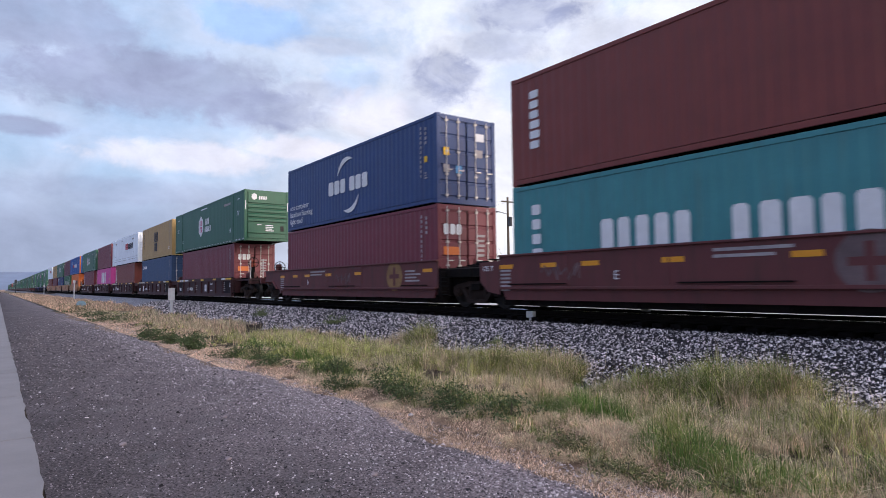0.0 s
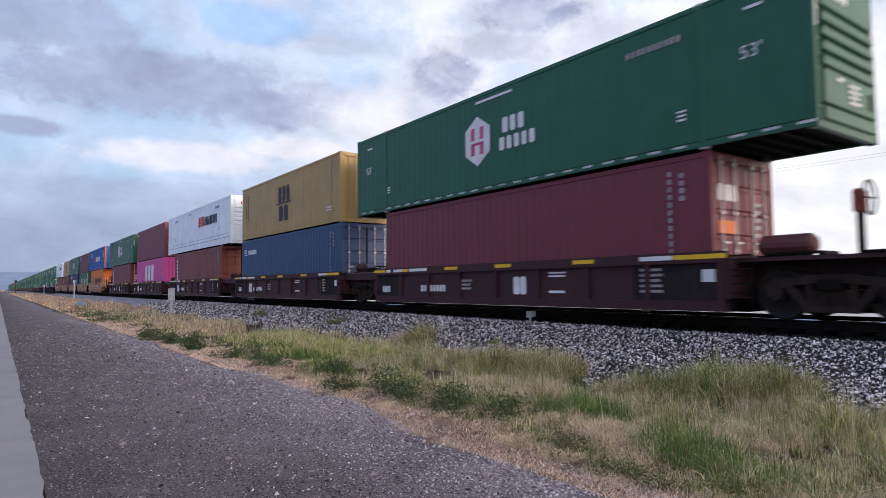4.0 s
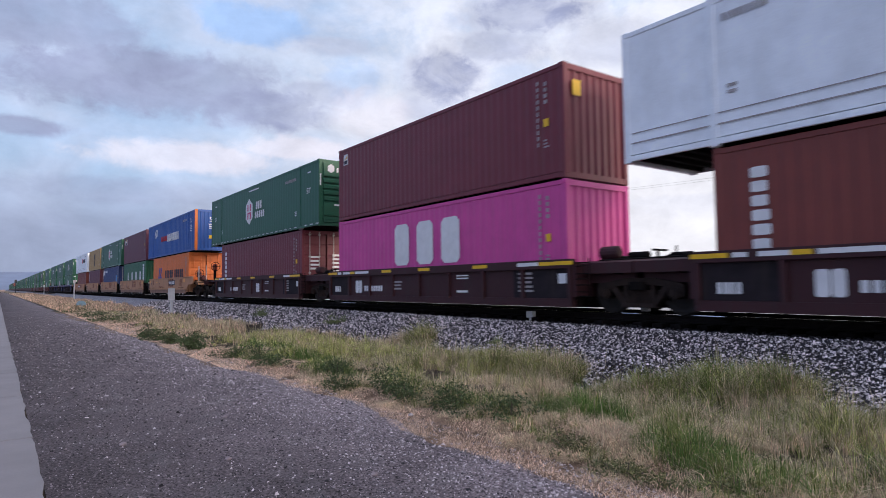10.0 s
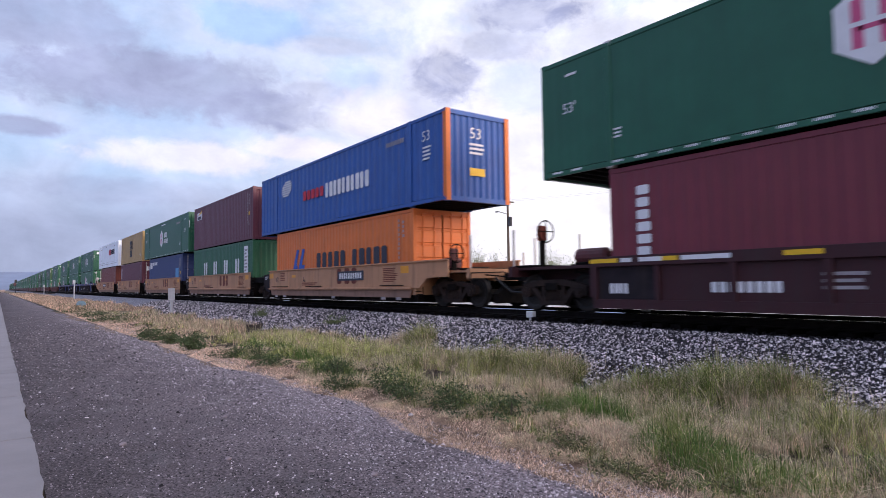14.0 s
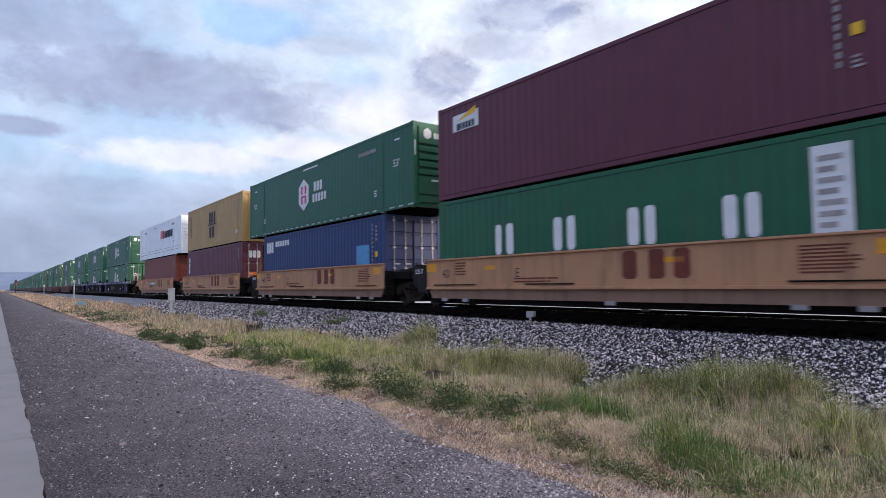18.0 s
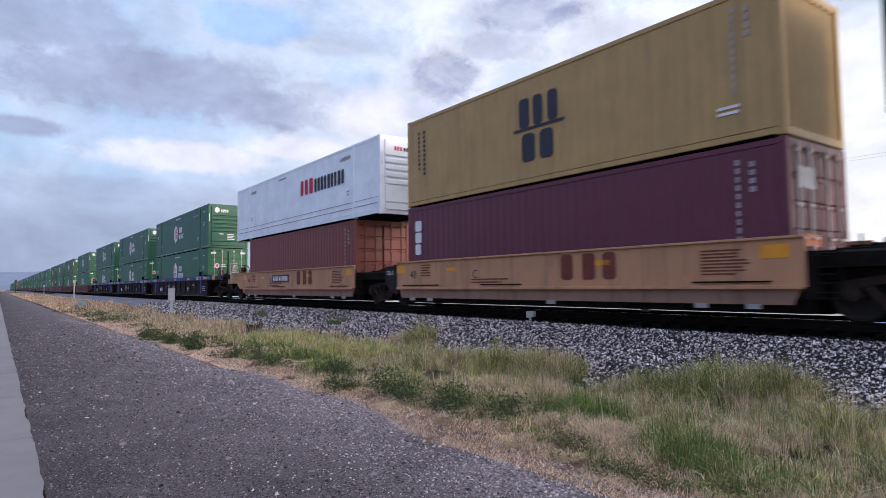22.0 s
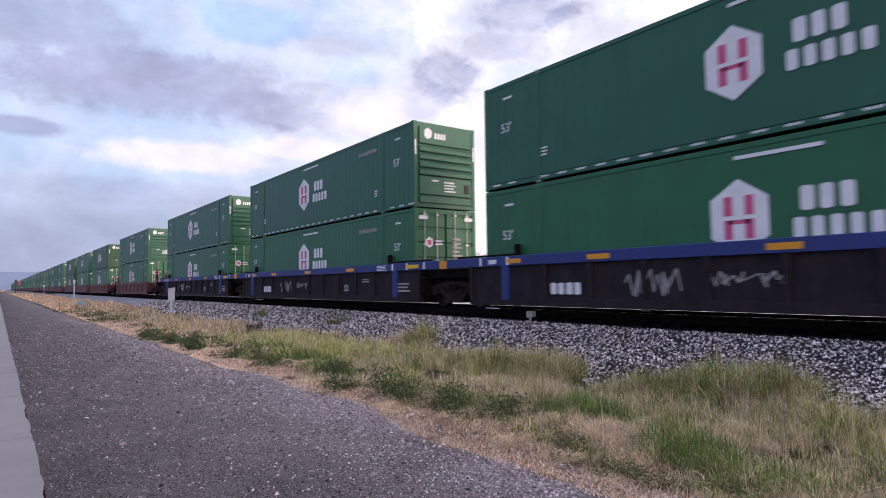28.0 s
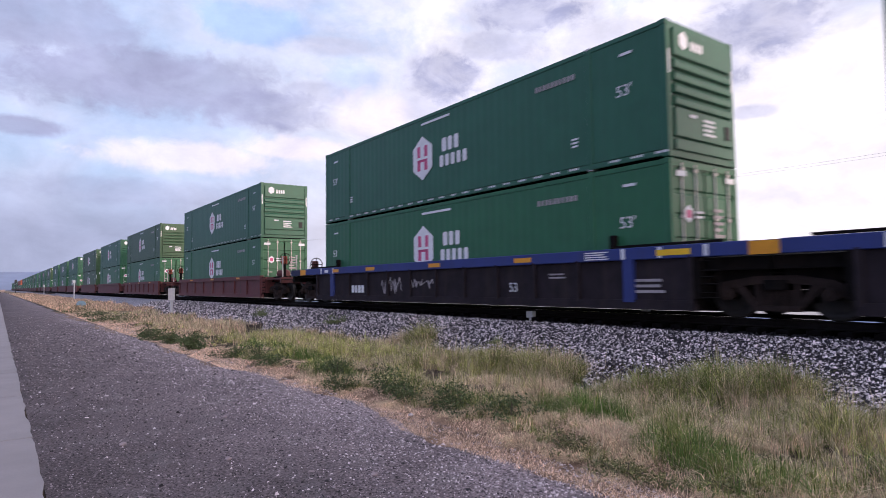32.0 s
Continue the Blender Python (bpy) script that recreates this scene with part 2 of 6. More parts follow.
def prism_y(bm, outline, y0, y1):
    """A plate: outline in x, z, from y0 to y1."""
    a = [bm.verts.new((x, y0, z)) for x, z in outline]
    b = [bm.verts.new((x, y1, z)) for x, z in outline]
    n = len(outline)
    bm.faces.new(a), bm.faces.new(list(reversed(b)))
    for i in range(n):
        bm.faces.new((a[(i + 1) % n], a[i], b[i], b[(i + 1) % n]))


def prism_x(bm, outline, x0, x1):
    a = [bm.verts.new((x0, y, z)) for y, z in outline]
    b = [bm.verts.new((x1, y, z)) for y, z in outline]
    n = len(outline)
    bm.faces.new(list(reversed(a))), bm.faces.new(b)
    for i in range(n):
        bm.faces.new((a[i], a[(i + 1) % n], b[(i + 1) % n], b[i]))


def rod(bm, p, q, r, n=8, r2=None):
    p, q = Vector(p), Vector(q)
    rot = (q - p).to_track_quat("Z", "Y").to_matrix().to_4x4()
    bmesh.ops.create_cone(bm, cap_ends=True, segments=n, radius1=r, radius2=r if r2 is None else r2, depth=(q - p).length,
                          matrix=Matrix.Translation((p + q) / 2) @ rot)


def finish(bm, name, bevel=0.0, smooth=False):
    if bevel:
        bmesh.ops.bevel(bm, geom=list(bm.edges), offset=bevel, segments=1, affect="EDGES", clamp_overlap=True)
    bmesh.ops.recalc_face_normals(bm, faces=bm.faces)
    me = bpy.data.meshes.new(name)
    bm.to_mesh(me)
    bm.free()
    if smooth:
        me.polygons.foreach_set("use_smooth", [True] * len(me.polygons))
    me.materials.append(None)
    return me


def part(name, shape, mat, parent=None, label="", at=None):
    """Links a bmesh or a mesh as one object, under a thing or a part."""
    me = finish(shape, name) if isinstance(shape, bmesh.types.BMesh) else shape
    if not me.materials:
        me.materials.append(None)
    ob = new(name, me)
    ob.material_slots[0].link = "OBJECT"
    ob.material_slots[0].material = mat
    if at is not None:
        ob.matrix_basis = at
    if parent:
        ob.parent = parent
    return tagged(ob, label, kind="stuff" if name in ("lettering", "graffiti") and len(me.polygons) > 12 else "")


MESHES = {}


def shared(key, make):
    if key not in MESHES:
        MESHES[key] = make()
    return MESHES[key]


def box_mesh(name, sx, sy, sz, bevel=0.0):
    """A box centred in x and y, standing on z = 0."""
    def make():
        bm = bmesh.new()
        box(bm, -sx / 2, sx / 2, -sy / 2, sy / 2, 0, sz)
        return finish(bm, name, bevel)
    return shared(("box", name, round(sx, 3), round(sy, 3), round(sz, 3)), make)


def text_mesh(words, size):
    def make():
        cu = bpy.data.curves.new("lettering", "FONT")
        cu.body, cu.size, cu.extrude = words, size, 0.002
        cu.resolution_u = 3
        ob = new("lettering", cu)
        bpy.context.view_layer.update()
        me = bpy.data.meshes.new_from_object(ob.evaluated_get(bpy.context.evaluated_depsgraph_get()))
        bpy.data.objects.remove(ob)
        return me
    return shared(("text", words, size), make)
# ---------------------------------------------------------------- ground, road, ballast, track
PROFILE = [(-4000, -0.92), (-2.0, -0.92), (0.3, -0.91), (3.7, -0.92), (4.6, -0.88), (6.6, -0.95), (8.2, -0.86), (10.55, -0.38), (11.0, -0.37),
           (13.65, -0.37), (14.1, -0.40), (16.4, -0.92), (4000, -0.92)]
G = {
    "farbed": material("worn_grey_ballast", (0.23, 0.215, 0.235), 0.95, spec=0.1, var=0.4, scale=5, grain=0.5, bump=0.8, fine=14),
    "dryverge": material("dry_verge", (0.22, 0.16, 0.108), 0.95, spec=0.1, var=0.35, scale=0.9, stain=(0.12, 0.12, 0.06), amount=0.6, bump=0.8, fine=9),
    "earth": material("dry_earth", (0.050, 0.036, 0.026), 0.95, spec=0.05, var=0.3, scale=1.2, stain=(0.17, 0.12, 0.08), amount=0.6, bump=0.5, fine=40),
    "field": material("pale_bare_dirt", (0.42, 0.39, 0.36), 0.95, var=0.15, scale=0.3, stain=(0.40, 0.33, 0.26), amount=0.5, bump=0.3, fine=12),
    "gravel": material("packed_grey_gravel", (0.113, 0.089, 0.093), 0.95, spec=0.2, var=0.30, scale=0.8, stain=(0.20, 0.18, 0.18), amount=0.35, bump=1.0, fine=40, grain=0.9, lane=(0.4, 3.7, 0.62, 1.5)),
    "concrete": material("pale_concrete", (0.215, 0.19, 0.19), 0.85, var=0.10, scale=1.5, stain=(0.22, 0.20, 0.20), amount=0.4, bump=0.2, fine=50),
    # near-black: shade between stones and under the train is in this colour
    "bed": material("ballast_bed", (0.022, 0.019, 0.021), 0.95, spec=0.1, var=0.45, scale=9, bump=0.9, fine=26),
    "stone": material("grey_ballast_stone", (0.54, 0.47, 0.472), 0.9, spec=0.1, var=0.2, scale=9, island=0.75, bump=0.2),
    "darkstone": material("dark_ballast_stone", (0.036, 0.031, 0.036), 0.9, spec=0.06, var=0.2, scale=9, island=0.6, bump=0.2),
    "pebble": material("road_pebble", (0.134, 0.108, 0.113), 0.85, var=0.2, scale=9, island=0.75, bump=0.2),
    "darkchip": material("dark_road_chip", (0.030, 0.026, 0.028), 0.85, spec=0.2, var=0.2, scale=9, island=0.6, bump=0.2),
    "pale": material("pale_gravel", (0.44, 0.375, 0.385), 0.85, var=0.2, scale=9, island=0.45, bump=0.2),
    # sleepers and rails are coloured darker for the shade below the cars
    "tie": material("shaded_creosoted_timber", (0.007, 0.006, 0.006), 0.9, spec=0.05, var=0.4, scale=5, bump=0.4, per_object=0.4),
    "rail": material("rail_steel_shaded", (0.010, 0.008, 0.0075), 0.85, 0.0, spec=0.1, var=0.3, scale=6),
    "railhead": material("polished_rail_head", (0.72, 0.70, 0.70), 0.12, 1.0, var=0.08, bump=0.02),
    "straw": material("dry_straw_grass", (0.60, 0.49, 0.325), 0.85, var=0.45, scale=5.0, island=0.6, bump=0.0, spec=0.06, sheer=0.25),
    "tawny": material("tawny_dead_grass", (0.62, 0.435, 0.31), 0.85, var=0.45, scale=5.0, island=0.6, bump=0.0, spec=0.06, sheer=0.25),
    "litterstraw": material("matted_pink_straw", (0.78, 0.55, 0.405), 0.85, var=0.2, scale=0.8, island=0.55, bump=0.0, spec=0.06, sheer=0.15),
    "strawmat": material("matted_straw_ground", (0.200, 0.128, 0.088), 0.95, spec=0.05, var=0.45, scale=3.5, stain=(0.045, 0.036, 0.026), amount=0.8, bump=1.0, fine=55, grain=0.7),
    "lime": material("yellow_green_grass", (0.48, 0.475, 0.165), 0.8, var=0.45, scale=5.0, island=0.6, bump=0.0, spec=0.06, sheer=0.25),
    "grass": material("fresh_green_grass", (0.108, 0.180, 0.046), 0.7, var=0.45, scale=5.0, island=0.6, bump=0.0, spec=0.06, sheer=0.25),
    "olivegrass": material("olive_grass", (0.198, 0.215, 0.072), 0.8, var=0.45, scale=5.0, island=0.6, bump=0.0, spec=0.06, sheer=0.25),
    "leaf": material("dark_weed_leaf", (0.072, 0.098, 0.039), 0.65, spec=0.25, var=0.25, scale=2.0, island=0.4, bump=0.0, sheer=0.2),
    "lowleaf": material("olive_weed_leaf", (0.135, 0.135, 0.060), 0.7, spec=0.2, var=0.3, scale=3.0, island=0.5, bump=0.0, sheer=0.2),
    "brush": material("far_scrub_leaf", (0.15, 0.175, 0.075), 0.8, var=0.3, scale=0.8, island=0.4, bump=0.0, sheer=0.2),
    "bark": material("grey_bark", (0.11, 0.085, 0.065), 0.9, var=0.3, bump=0.5),
    # distance haze is mixed into the hill colour
    "hill": material("haze_tinted_hill", (0.17, 0.205, 0.285), 1.0, var=0.12, scale=0.004, bump=0.0, fine=0.02),
    "box": material("pale_grey_enamel", (0.50, 0.50, 0.53), 0.5, var=0.08, stain=(0.25, 0.2, 0.16), amount=0.3),
    "post": material("white_post_paint", (0.70, 0.69, 0.68), 0.6, var=0.1, stain=(0.3, 0.26, 0.2), amount=0.4),
    "litter": material("white_litter", (0.45, 0.43, 0.46), 0.6, var=0.15),
    "bluebin": material("pale_blue_plastic", (0.22, 0.36, 0.46), 0.5, var=0.12),
    "wall": material("far_house_wall", (0.32, 0.24, 0.2), 0.9, var=0.15),
    "tin": material("rusty_tin_roof", (0.22, 0.09, 0.06), 0.8, var=0.25),
    "dark": material("dark_far_paint", (0.03, 0.032, 0.04), 0.5, var=0.2),
}
RNG = np.random.default_rng(7)


def height(x, y):
    """Height of the ground at x, y (arrays)."""
    x, y = np.asarray(x, float), np.asarray(y, float)
    z = np.interp(y, [p[0] for p in PROFILE], [p[1] for p in PROFILE])
    verge = np.clip((y - 3.7) / 1.0, 0, 1) * np.clip((9.0 - y) / 1.2, 0, 1)
    z = z + verge * (0.05 * np.sin(x * 0.83 + 1.3 * y) + 0.04 * np.sin(x * 1.9 - y * 2.1 + 1.0))
    shoulder = np.clip((y - 8.0) / 0.6, 0, 1) * np.clip((10.9 - y) / 0.5, 0, 1)
    return z + shoulder * (0.045 * np.sin(x * 0.9 + y) + 0.03 * np.sin(x * 2.3 + 2.0 * y))


def sheet(name, xs, ys, mat, lift=0.0, edge=None):
    X, Y = np.meshgrid(xs, ys, indexing="ij")
    if edge is not None:
        Y = edge(X, Y)
    Z = height(X, Y) + lift
    me = bpy.data.meshes.new(name)
    nx, ny = len(xs), len(ys)
    idx = np.arange(nx * ny).reshape(nx, ny)
    faces = np.stack([idx[:-1, :-1], idx[1:, :-1], idx[1:, 1:], idx[:-1, 1:]], -1).reshape(-1, 4)
    me.from_pydata(np.stack([X, Y, Z], -1).reshape(-1, 3).tolist(), [], faces.tolist())
    me.materials.append(mat)
    return new(name, me)


def steps(a, b, fine, far_a=None, far_b=None):
    core = list(np.arange(a, b + 1e-6, fine))
    lo = [v for v in (-4000, -2000, -900, -500, -300, -200, -140) if v < a - 5] if far_a is None else far_a
    hi = [v for v in (60, 120, 300, 900, 2500) if v > b + 5] if far_b is None else far_b
    return np.array(lo + core + hi)


def build_ground():
    xs = steps(-110, 12, 0.5)
    ys = np.array([-4000, -900, -200, -60, -20, -6, -2, 0.3, 2, 3.4] + list(np.arange(3.7, 9.2, 0.3)) + list(np.arange(9.3, 11.2, 0.3)) + [11.6, 12.3, 13.0, 13.65, 14.1, 15, 16.4, 20, 40, 90, 250, 900, 4000])
    tagged(sheet("ground", xs, ys, G["earth"]), "dry earth with straw litter beside the railway", "ground", kind="structure")

    def road_edge(X, Y):
        t = (Y - 0.33) / 3.4
        far = 3.72 + 0.16 * np.sin(X * 0.55) + 0.10 * np.sin(X * 1.7 + 1) - 0.45 * np.clip((-X - 9) / 20, 0, 1)
        return 0.33 + t * (far - 0.33)
    road = sheet("road", steps(-300, 12, 0.5, [-2500, -1200, -600]), np.linspace(0.33, 3.73, 12), G["gravel"], 0.012, road_edge)
    tagged(road, "grey packed gravel lane with scattered pebbles", "road", kind="structure")

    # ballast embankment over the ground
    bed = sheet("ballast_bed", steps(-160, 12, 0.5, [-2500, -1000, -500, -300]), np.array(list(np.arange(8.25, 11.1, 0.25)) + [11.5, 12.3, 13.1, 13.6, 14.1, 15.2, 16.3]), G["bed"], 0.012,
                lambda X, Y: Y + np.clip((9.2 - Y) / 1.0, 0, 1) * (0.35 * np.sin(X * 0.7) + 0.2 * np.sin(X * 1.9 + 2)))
    tagged(bed, "crushed grey ballast bank under the track, coloured near-black as in shade", "ballast", kind="structure")

    field = sheet("field", np.array([-1500, -600, -250, -120, -60, -30, 0, 30, 120, 600]), np.array([17.0, 22, 30, 45, 80, 200, 700]), G["field"], 0.03)
    tagged(field, "pale bare dirt field beyond the track", "field", kind="structure")

    # far down the line: worn grey ballast, dry straw-coloured verge
    far_bed = sheet("far_ballast", steps(-160, -36, 0.5, [-2500, -1000, -500, -300], []), np.array([8.5, 8.75, 9.0, 9.25, 9.5, 9.75, 10.0, 10.25, 10.5, 10.75, 11.0]), G["farbed"], 0.026)
    tagged(far_bed, "grey ballast bank far down the line", "ballast", kind="structure")
    verge = sheet("far_verge", steps(-110, -42, 0.5, [-4000, -2000, -900, -500, -300, -200, -140], []), np.array([3.5, 4.2, 5.0, 6.0, 7.0, 8.0, 8.6]), G["dryverge"], 0.022)
    tagged(verge, "dry straw-coloured verge far down the line", "verge", kind="structure")

    # matted dead straw where the lane meets the grass
    def mat_edge(X, Y):
        near = 3.66 + 0.16 * np.sin(X * 0.55) + 0.10 * np.sin(X * 1.7 + 1) - 0.45 * np.clip((-X - 9) / 20, 0, 1) + 0.05 * np.sin(X * 4.1) + 0.03 * np.sin(X * 9.3)
        return near + (Y - 3.6) * (1 + 0.35 * np.sin(X * 1.3 + 0.6))
    mat = sheet("straw_mat", steps(-48, 4, 0.15, [], []), np.array([3.6, 3.75, 3.95, 4.2, 4.45]), G["strawmat"], 0.0135, mat_edge)
    tagged(mat, "matted pinkish dead straw between the lane and the grass", "verge", kind="structure")

    # concrete strip in slabs
    pave = new("pavement")
    tagged(pave, "pale concrete strip in long slabs beside the gravel lane", "pavement", kind="structure")
    rng = random.Random(3)
    for k in range(40):
        x1 = 1.5 - k * 3.05
        bm = bmesh.new()
        n = 10
        low = [(x1 - 3.035 * i / n, 0.33 + rng.uniform(-0.022, 0.012)) for i in range(n + 1)]
        ring = low + [(x1 - 3.035, -1.6), (x1, -1.6)]
        top = [bm.verts.new((x, y, -0.885)) for x, y in ring]
        bot = [bm.verts.new((x, y, -1.0)) for x, y in ring]
        bm.faces.new(top)
        for i in range(len(ring)):
            bm.faces.new((top[i], top[(i + 1) % len(ring)], bot[(i + 1) % len(ring)], bot[i]))
        part("slab", bm, G["concrete"], pave)
    far = bmesh.new()
    box(far, -1500, 1.5 - 40 * 3.05, -1.6, 0.33, -1.0, -0.885)
    part("slab", far, G["concrete"], pave)


def rail_mesh(head):
    if head:
        outline = [(-0.036, -0.014), (-0.030, 0.0), (0.030, 0.0), (0.036, -0.014)]
    else:
        outline = [(-0.036, -0.014), (-0.036, -0.040), (-0.010, -0.052), (-0.009, -0.140), (-0.076, -0.158), (-0.076, -0.172), (0.076, -0.172), (0.076, -0.158), (0.009, -0.140), (0.010, -0.052), (0.036, -0.040), (0.036, -0.014)]
    bm = bmesh.new()
    prism_x(bm, outline, -1500, 400)
    return finish(bm, "rail")


def build_track():
    track = new("railway_track")
    tagged(track, "steel rails on creosoted timber sleepers, darkened as in shade, in grey ballast", "railway track", kind="structure")
    for s in (-1, 1):
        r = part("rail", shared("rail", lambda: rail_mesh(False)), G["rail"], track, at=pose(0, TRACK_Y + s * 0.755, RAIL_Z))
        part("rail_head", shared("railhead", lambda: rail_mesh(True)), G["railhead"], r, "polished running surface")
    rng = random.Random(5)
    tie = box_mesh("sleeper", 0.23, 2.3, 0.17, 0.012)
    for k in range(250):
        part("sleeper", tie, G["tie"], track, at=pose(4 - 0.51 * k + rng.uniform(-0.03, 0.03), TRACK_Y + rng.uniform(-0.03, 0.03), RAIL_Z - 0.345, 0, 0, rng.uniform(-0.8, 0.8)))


def solids(name, xs, ys, zs, sizes, mat, flat=0.65):
    """Many small angular stones as one mesh."""
    n = len(xs)
    corners = np.array([(-1, -1, -1), (1, -1, -1), (1, 1, -1), (-1, 1, -1), (-1, -1, 1), (1, -1, 1), (1, 1, 1), (-1, 1, 1)], float) * 0.5
    jit = RNG.uniform(-0.26, 0.26, (n, 8, 3))
    v = corners[None] + jit
    v *= (sizes[:, None] * RNG.uniform(0.65, 1.3, (n, 3)))[:, None, :]
    v[:, :, 2] *= flat
    q = RNG.normal(size=(n, 4)) * np.array([1, 0.35, 0.35, 1.2])
    q /= np.linalg.norm(q, axis=1, keepdims=True)
    w, x, y, z = q.T
    R = np.stack([1 - 2 * (y * y + z * z), 2 * (x * y - z * w), 2 * (x * z + y * w), 2 * (x * y + z * w), 1 - 2 * (x * x + z * z), 2 * (y * z - x * w),
                  2 * (x * z - y * w), 2 * (y * z + x * w), 1 - 2 * (x * x + y * y)], -1).reshape(n, 3, 3)
    v = np.einsum("nij,nkj->nki", R, v) + np.stack([xs, ys, zs], -1)[:, None, :]
    f = np.array([(0, 3, 2, 1), (4, 5, 6, 7), (0, 1, 5, 4), (1, 2, 6, 5), (2, 3, 7, 6), (3, 0, 4, 7)])
    faces = (f[None] + 8 * np.arange(n)[:, None, None]).reshape(-1, 4)
    return raw_mesh(name, v.reshape(-1, 3), faces, mat)


def raw_mesh(name, verts, faces, mat, tris=None):
    me = bpy.data.meshes.new(name)
    nq, nt = len(faces), 0 if tris is None else len(tris)
    me.vertices.add(len(verts))
    me.vertices.foreach_set("co", np.ascontiguousarray(verts, dtype=np.float32).ravel())
    loops = faces.ravel() if tris is None else np.concatenate([faces.ravel(), tris.ravel()])
    me.loops.add(len(loops))
    me.loops.foreach_set("vertex_index", loops.astype(np.int32))
    me.polygons.add(nq + nt)
    start = np.concatenate([4 * np.arange(nq), 4 * nq + 3 * np.arange(nt)]) if nt else 4 * np.arange(nq)
    me.polygons.foreach_set("loop_start", start.astype(np.int32))
    me.update(calc_edges=True)
    me.validate()
    me.materials.append(mat)
    return new(name, me)


def build_stones():
    n = 175000
    xs = -1.2 - 50 * RNG.random(n) ** 1.6
    ys = 7.2 + 3.8 * RNG.random(n)
    keep = ys > 8.05 + 0.22 * np.sin(xs * 0.7) + 0.16 * np.sin(xs * 1.9 + 2) - 1.1 * np.exp(-((xs + 6.45) / 0.6) ** 2) - 0.6 * np.exp(-((xs + 2.6) / 0.7) ** 2)
    xs, ys = xs[keep], ys[keep]
    sizes = RNG.uniform(0.011, 0.030, len(xs)) * (1 + 0.8 * np.clip((-xs - 8) / 20, 0, 1))
    zs = height(xs, ys) + 0.012 + sizes * RNG.uniform(-0.2, 0.9, len(xs))
    dark = RNG.random(len(xs)) < 0.55
    for name, sel, mat, label in (("ballast_stones", ~dark, "stone", "loose crushed pale grey ballast stones"), ("dark_ballast_stones", dark, "darkstone", "loose crushed dark grey ballast stones")):
        tagged(chips(name, xs[sel], ys[sel], zs[sel], sizes[sel], G[mat]), label, "ballast", kind="stuff")
    n = 9000
    xs = -45 * RNG.random(n) ** 1.5 + 1
    ys = 11.0 + 2.6 * RNG.random(n)
    sizes = RNG.uniform(0.03, 0.07, n)
    # crib stones share the bed colour, with the train's shade in it
    tagged(solids("crib_stones", xs, ys, height(xs, ys) + 0.02, sizes, G["bed"], 0.8), "near-black ballast between the sleepers, coloured as in shade", "ballast", kind="stuff")
    n = 118000
    xs = -1.0 - 62 * RNG.random(n) ** 2.7
    ys = 0.34 + 3.6 * RNG.random(n) ** 0.8
    keep = RNG.random(n) < np.clip((50 + xs) / 38, 0, 1) ** 1.3
    xs, ys = xs[keep], ys[keep]
    n = len(xs)
    sizes = RNG.uniform(0.005, 0.0135, n) * np.where(RNG.random(n) < 0.03, 1.9, 1.0) * (1 + 0.7 * np.clip((-xs - 6) / 14, 0, 1.2))
    pale = RNG.random(n) < 0.06 + 0.55 * np.clip((ys - 1.9) / 1.7, 0, 1) ** 1.5
    deep = ~pale & (RNG.random(n) < 0.22)
    for name, sel, mat, label in (("road_chips", ~pale & ~deep, "pebble", "loose grey chippings on the gravel lane"), ("pale_chips", pale, "pale", "pale loose gravel along the shoulder of the lane"),
                                  ("dark_chips", deep, "darkchip", "dark loose chippings on the gravel lane")):
        tagged(chips(name, xs[sel], ys[sel], height(xs[sel], ys[sel]) + 0.012, sizes[sel], G[mat]), label, "gravel", kind="stuff")


def chips(name, xs, ys, zs, sizes, mat):
    """Many small angular chips as one mesh: a ragged base and a broken crown, open below where they sit in the ground."""
    n = len(xs)
    v = np.array([(1, -0.2, -0.3), (0.1, 1, -0.3), (-1, 0.2, -0.3), (-0.1, -1, -0.3), (0.4, 0.35, 0.60), (-0.45, -0.3, 0.52)], float)[None] + RNG.uniform(-0.33, 0.33, (n, 6, 3))
    v = v * (sizes[:, None] * RNG.uniform(0.55, 1.3, (n, 3)))[:, None, :]
    a = RNG.uniform(0, 6.28, n)
    c, s = np.cos(a)[:, None], np.sin(a)[:, None]
    v[:, :, 0], v[:, :, 1] = v[:, :, 0] * c - v[:, :, 1] * s, v[:, :, 0] * s + v[:, :, 1] * c
    v += np.stack([xs, ys, zs], -1)[:, None, :]
    f = np.array([(0, 1, 4), (1, 2, 5), (2, 3, 5), (3, 0, 4), (1, 5, 4), (3, 4, 5)])
    tris = (f[None] + 6 * np.arange(n)[:, None, None]).reshape(-1, 3)
    return raw_mesh(name, v.reshape(-1, 3), np.zeros((0, 4), int), mat, tris)


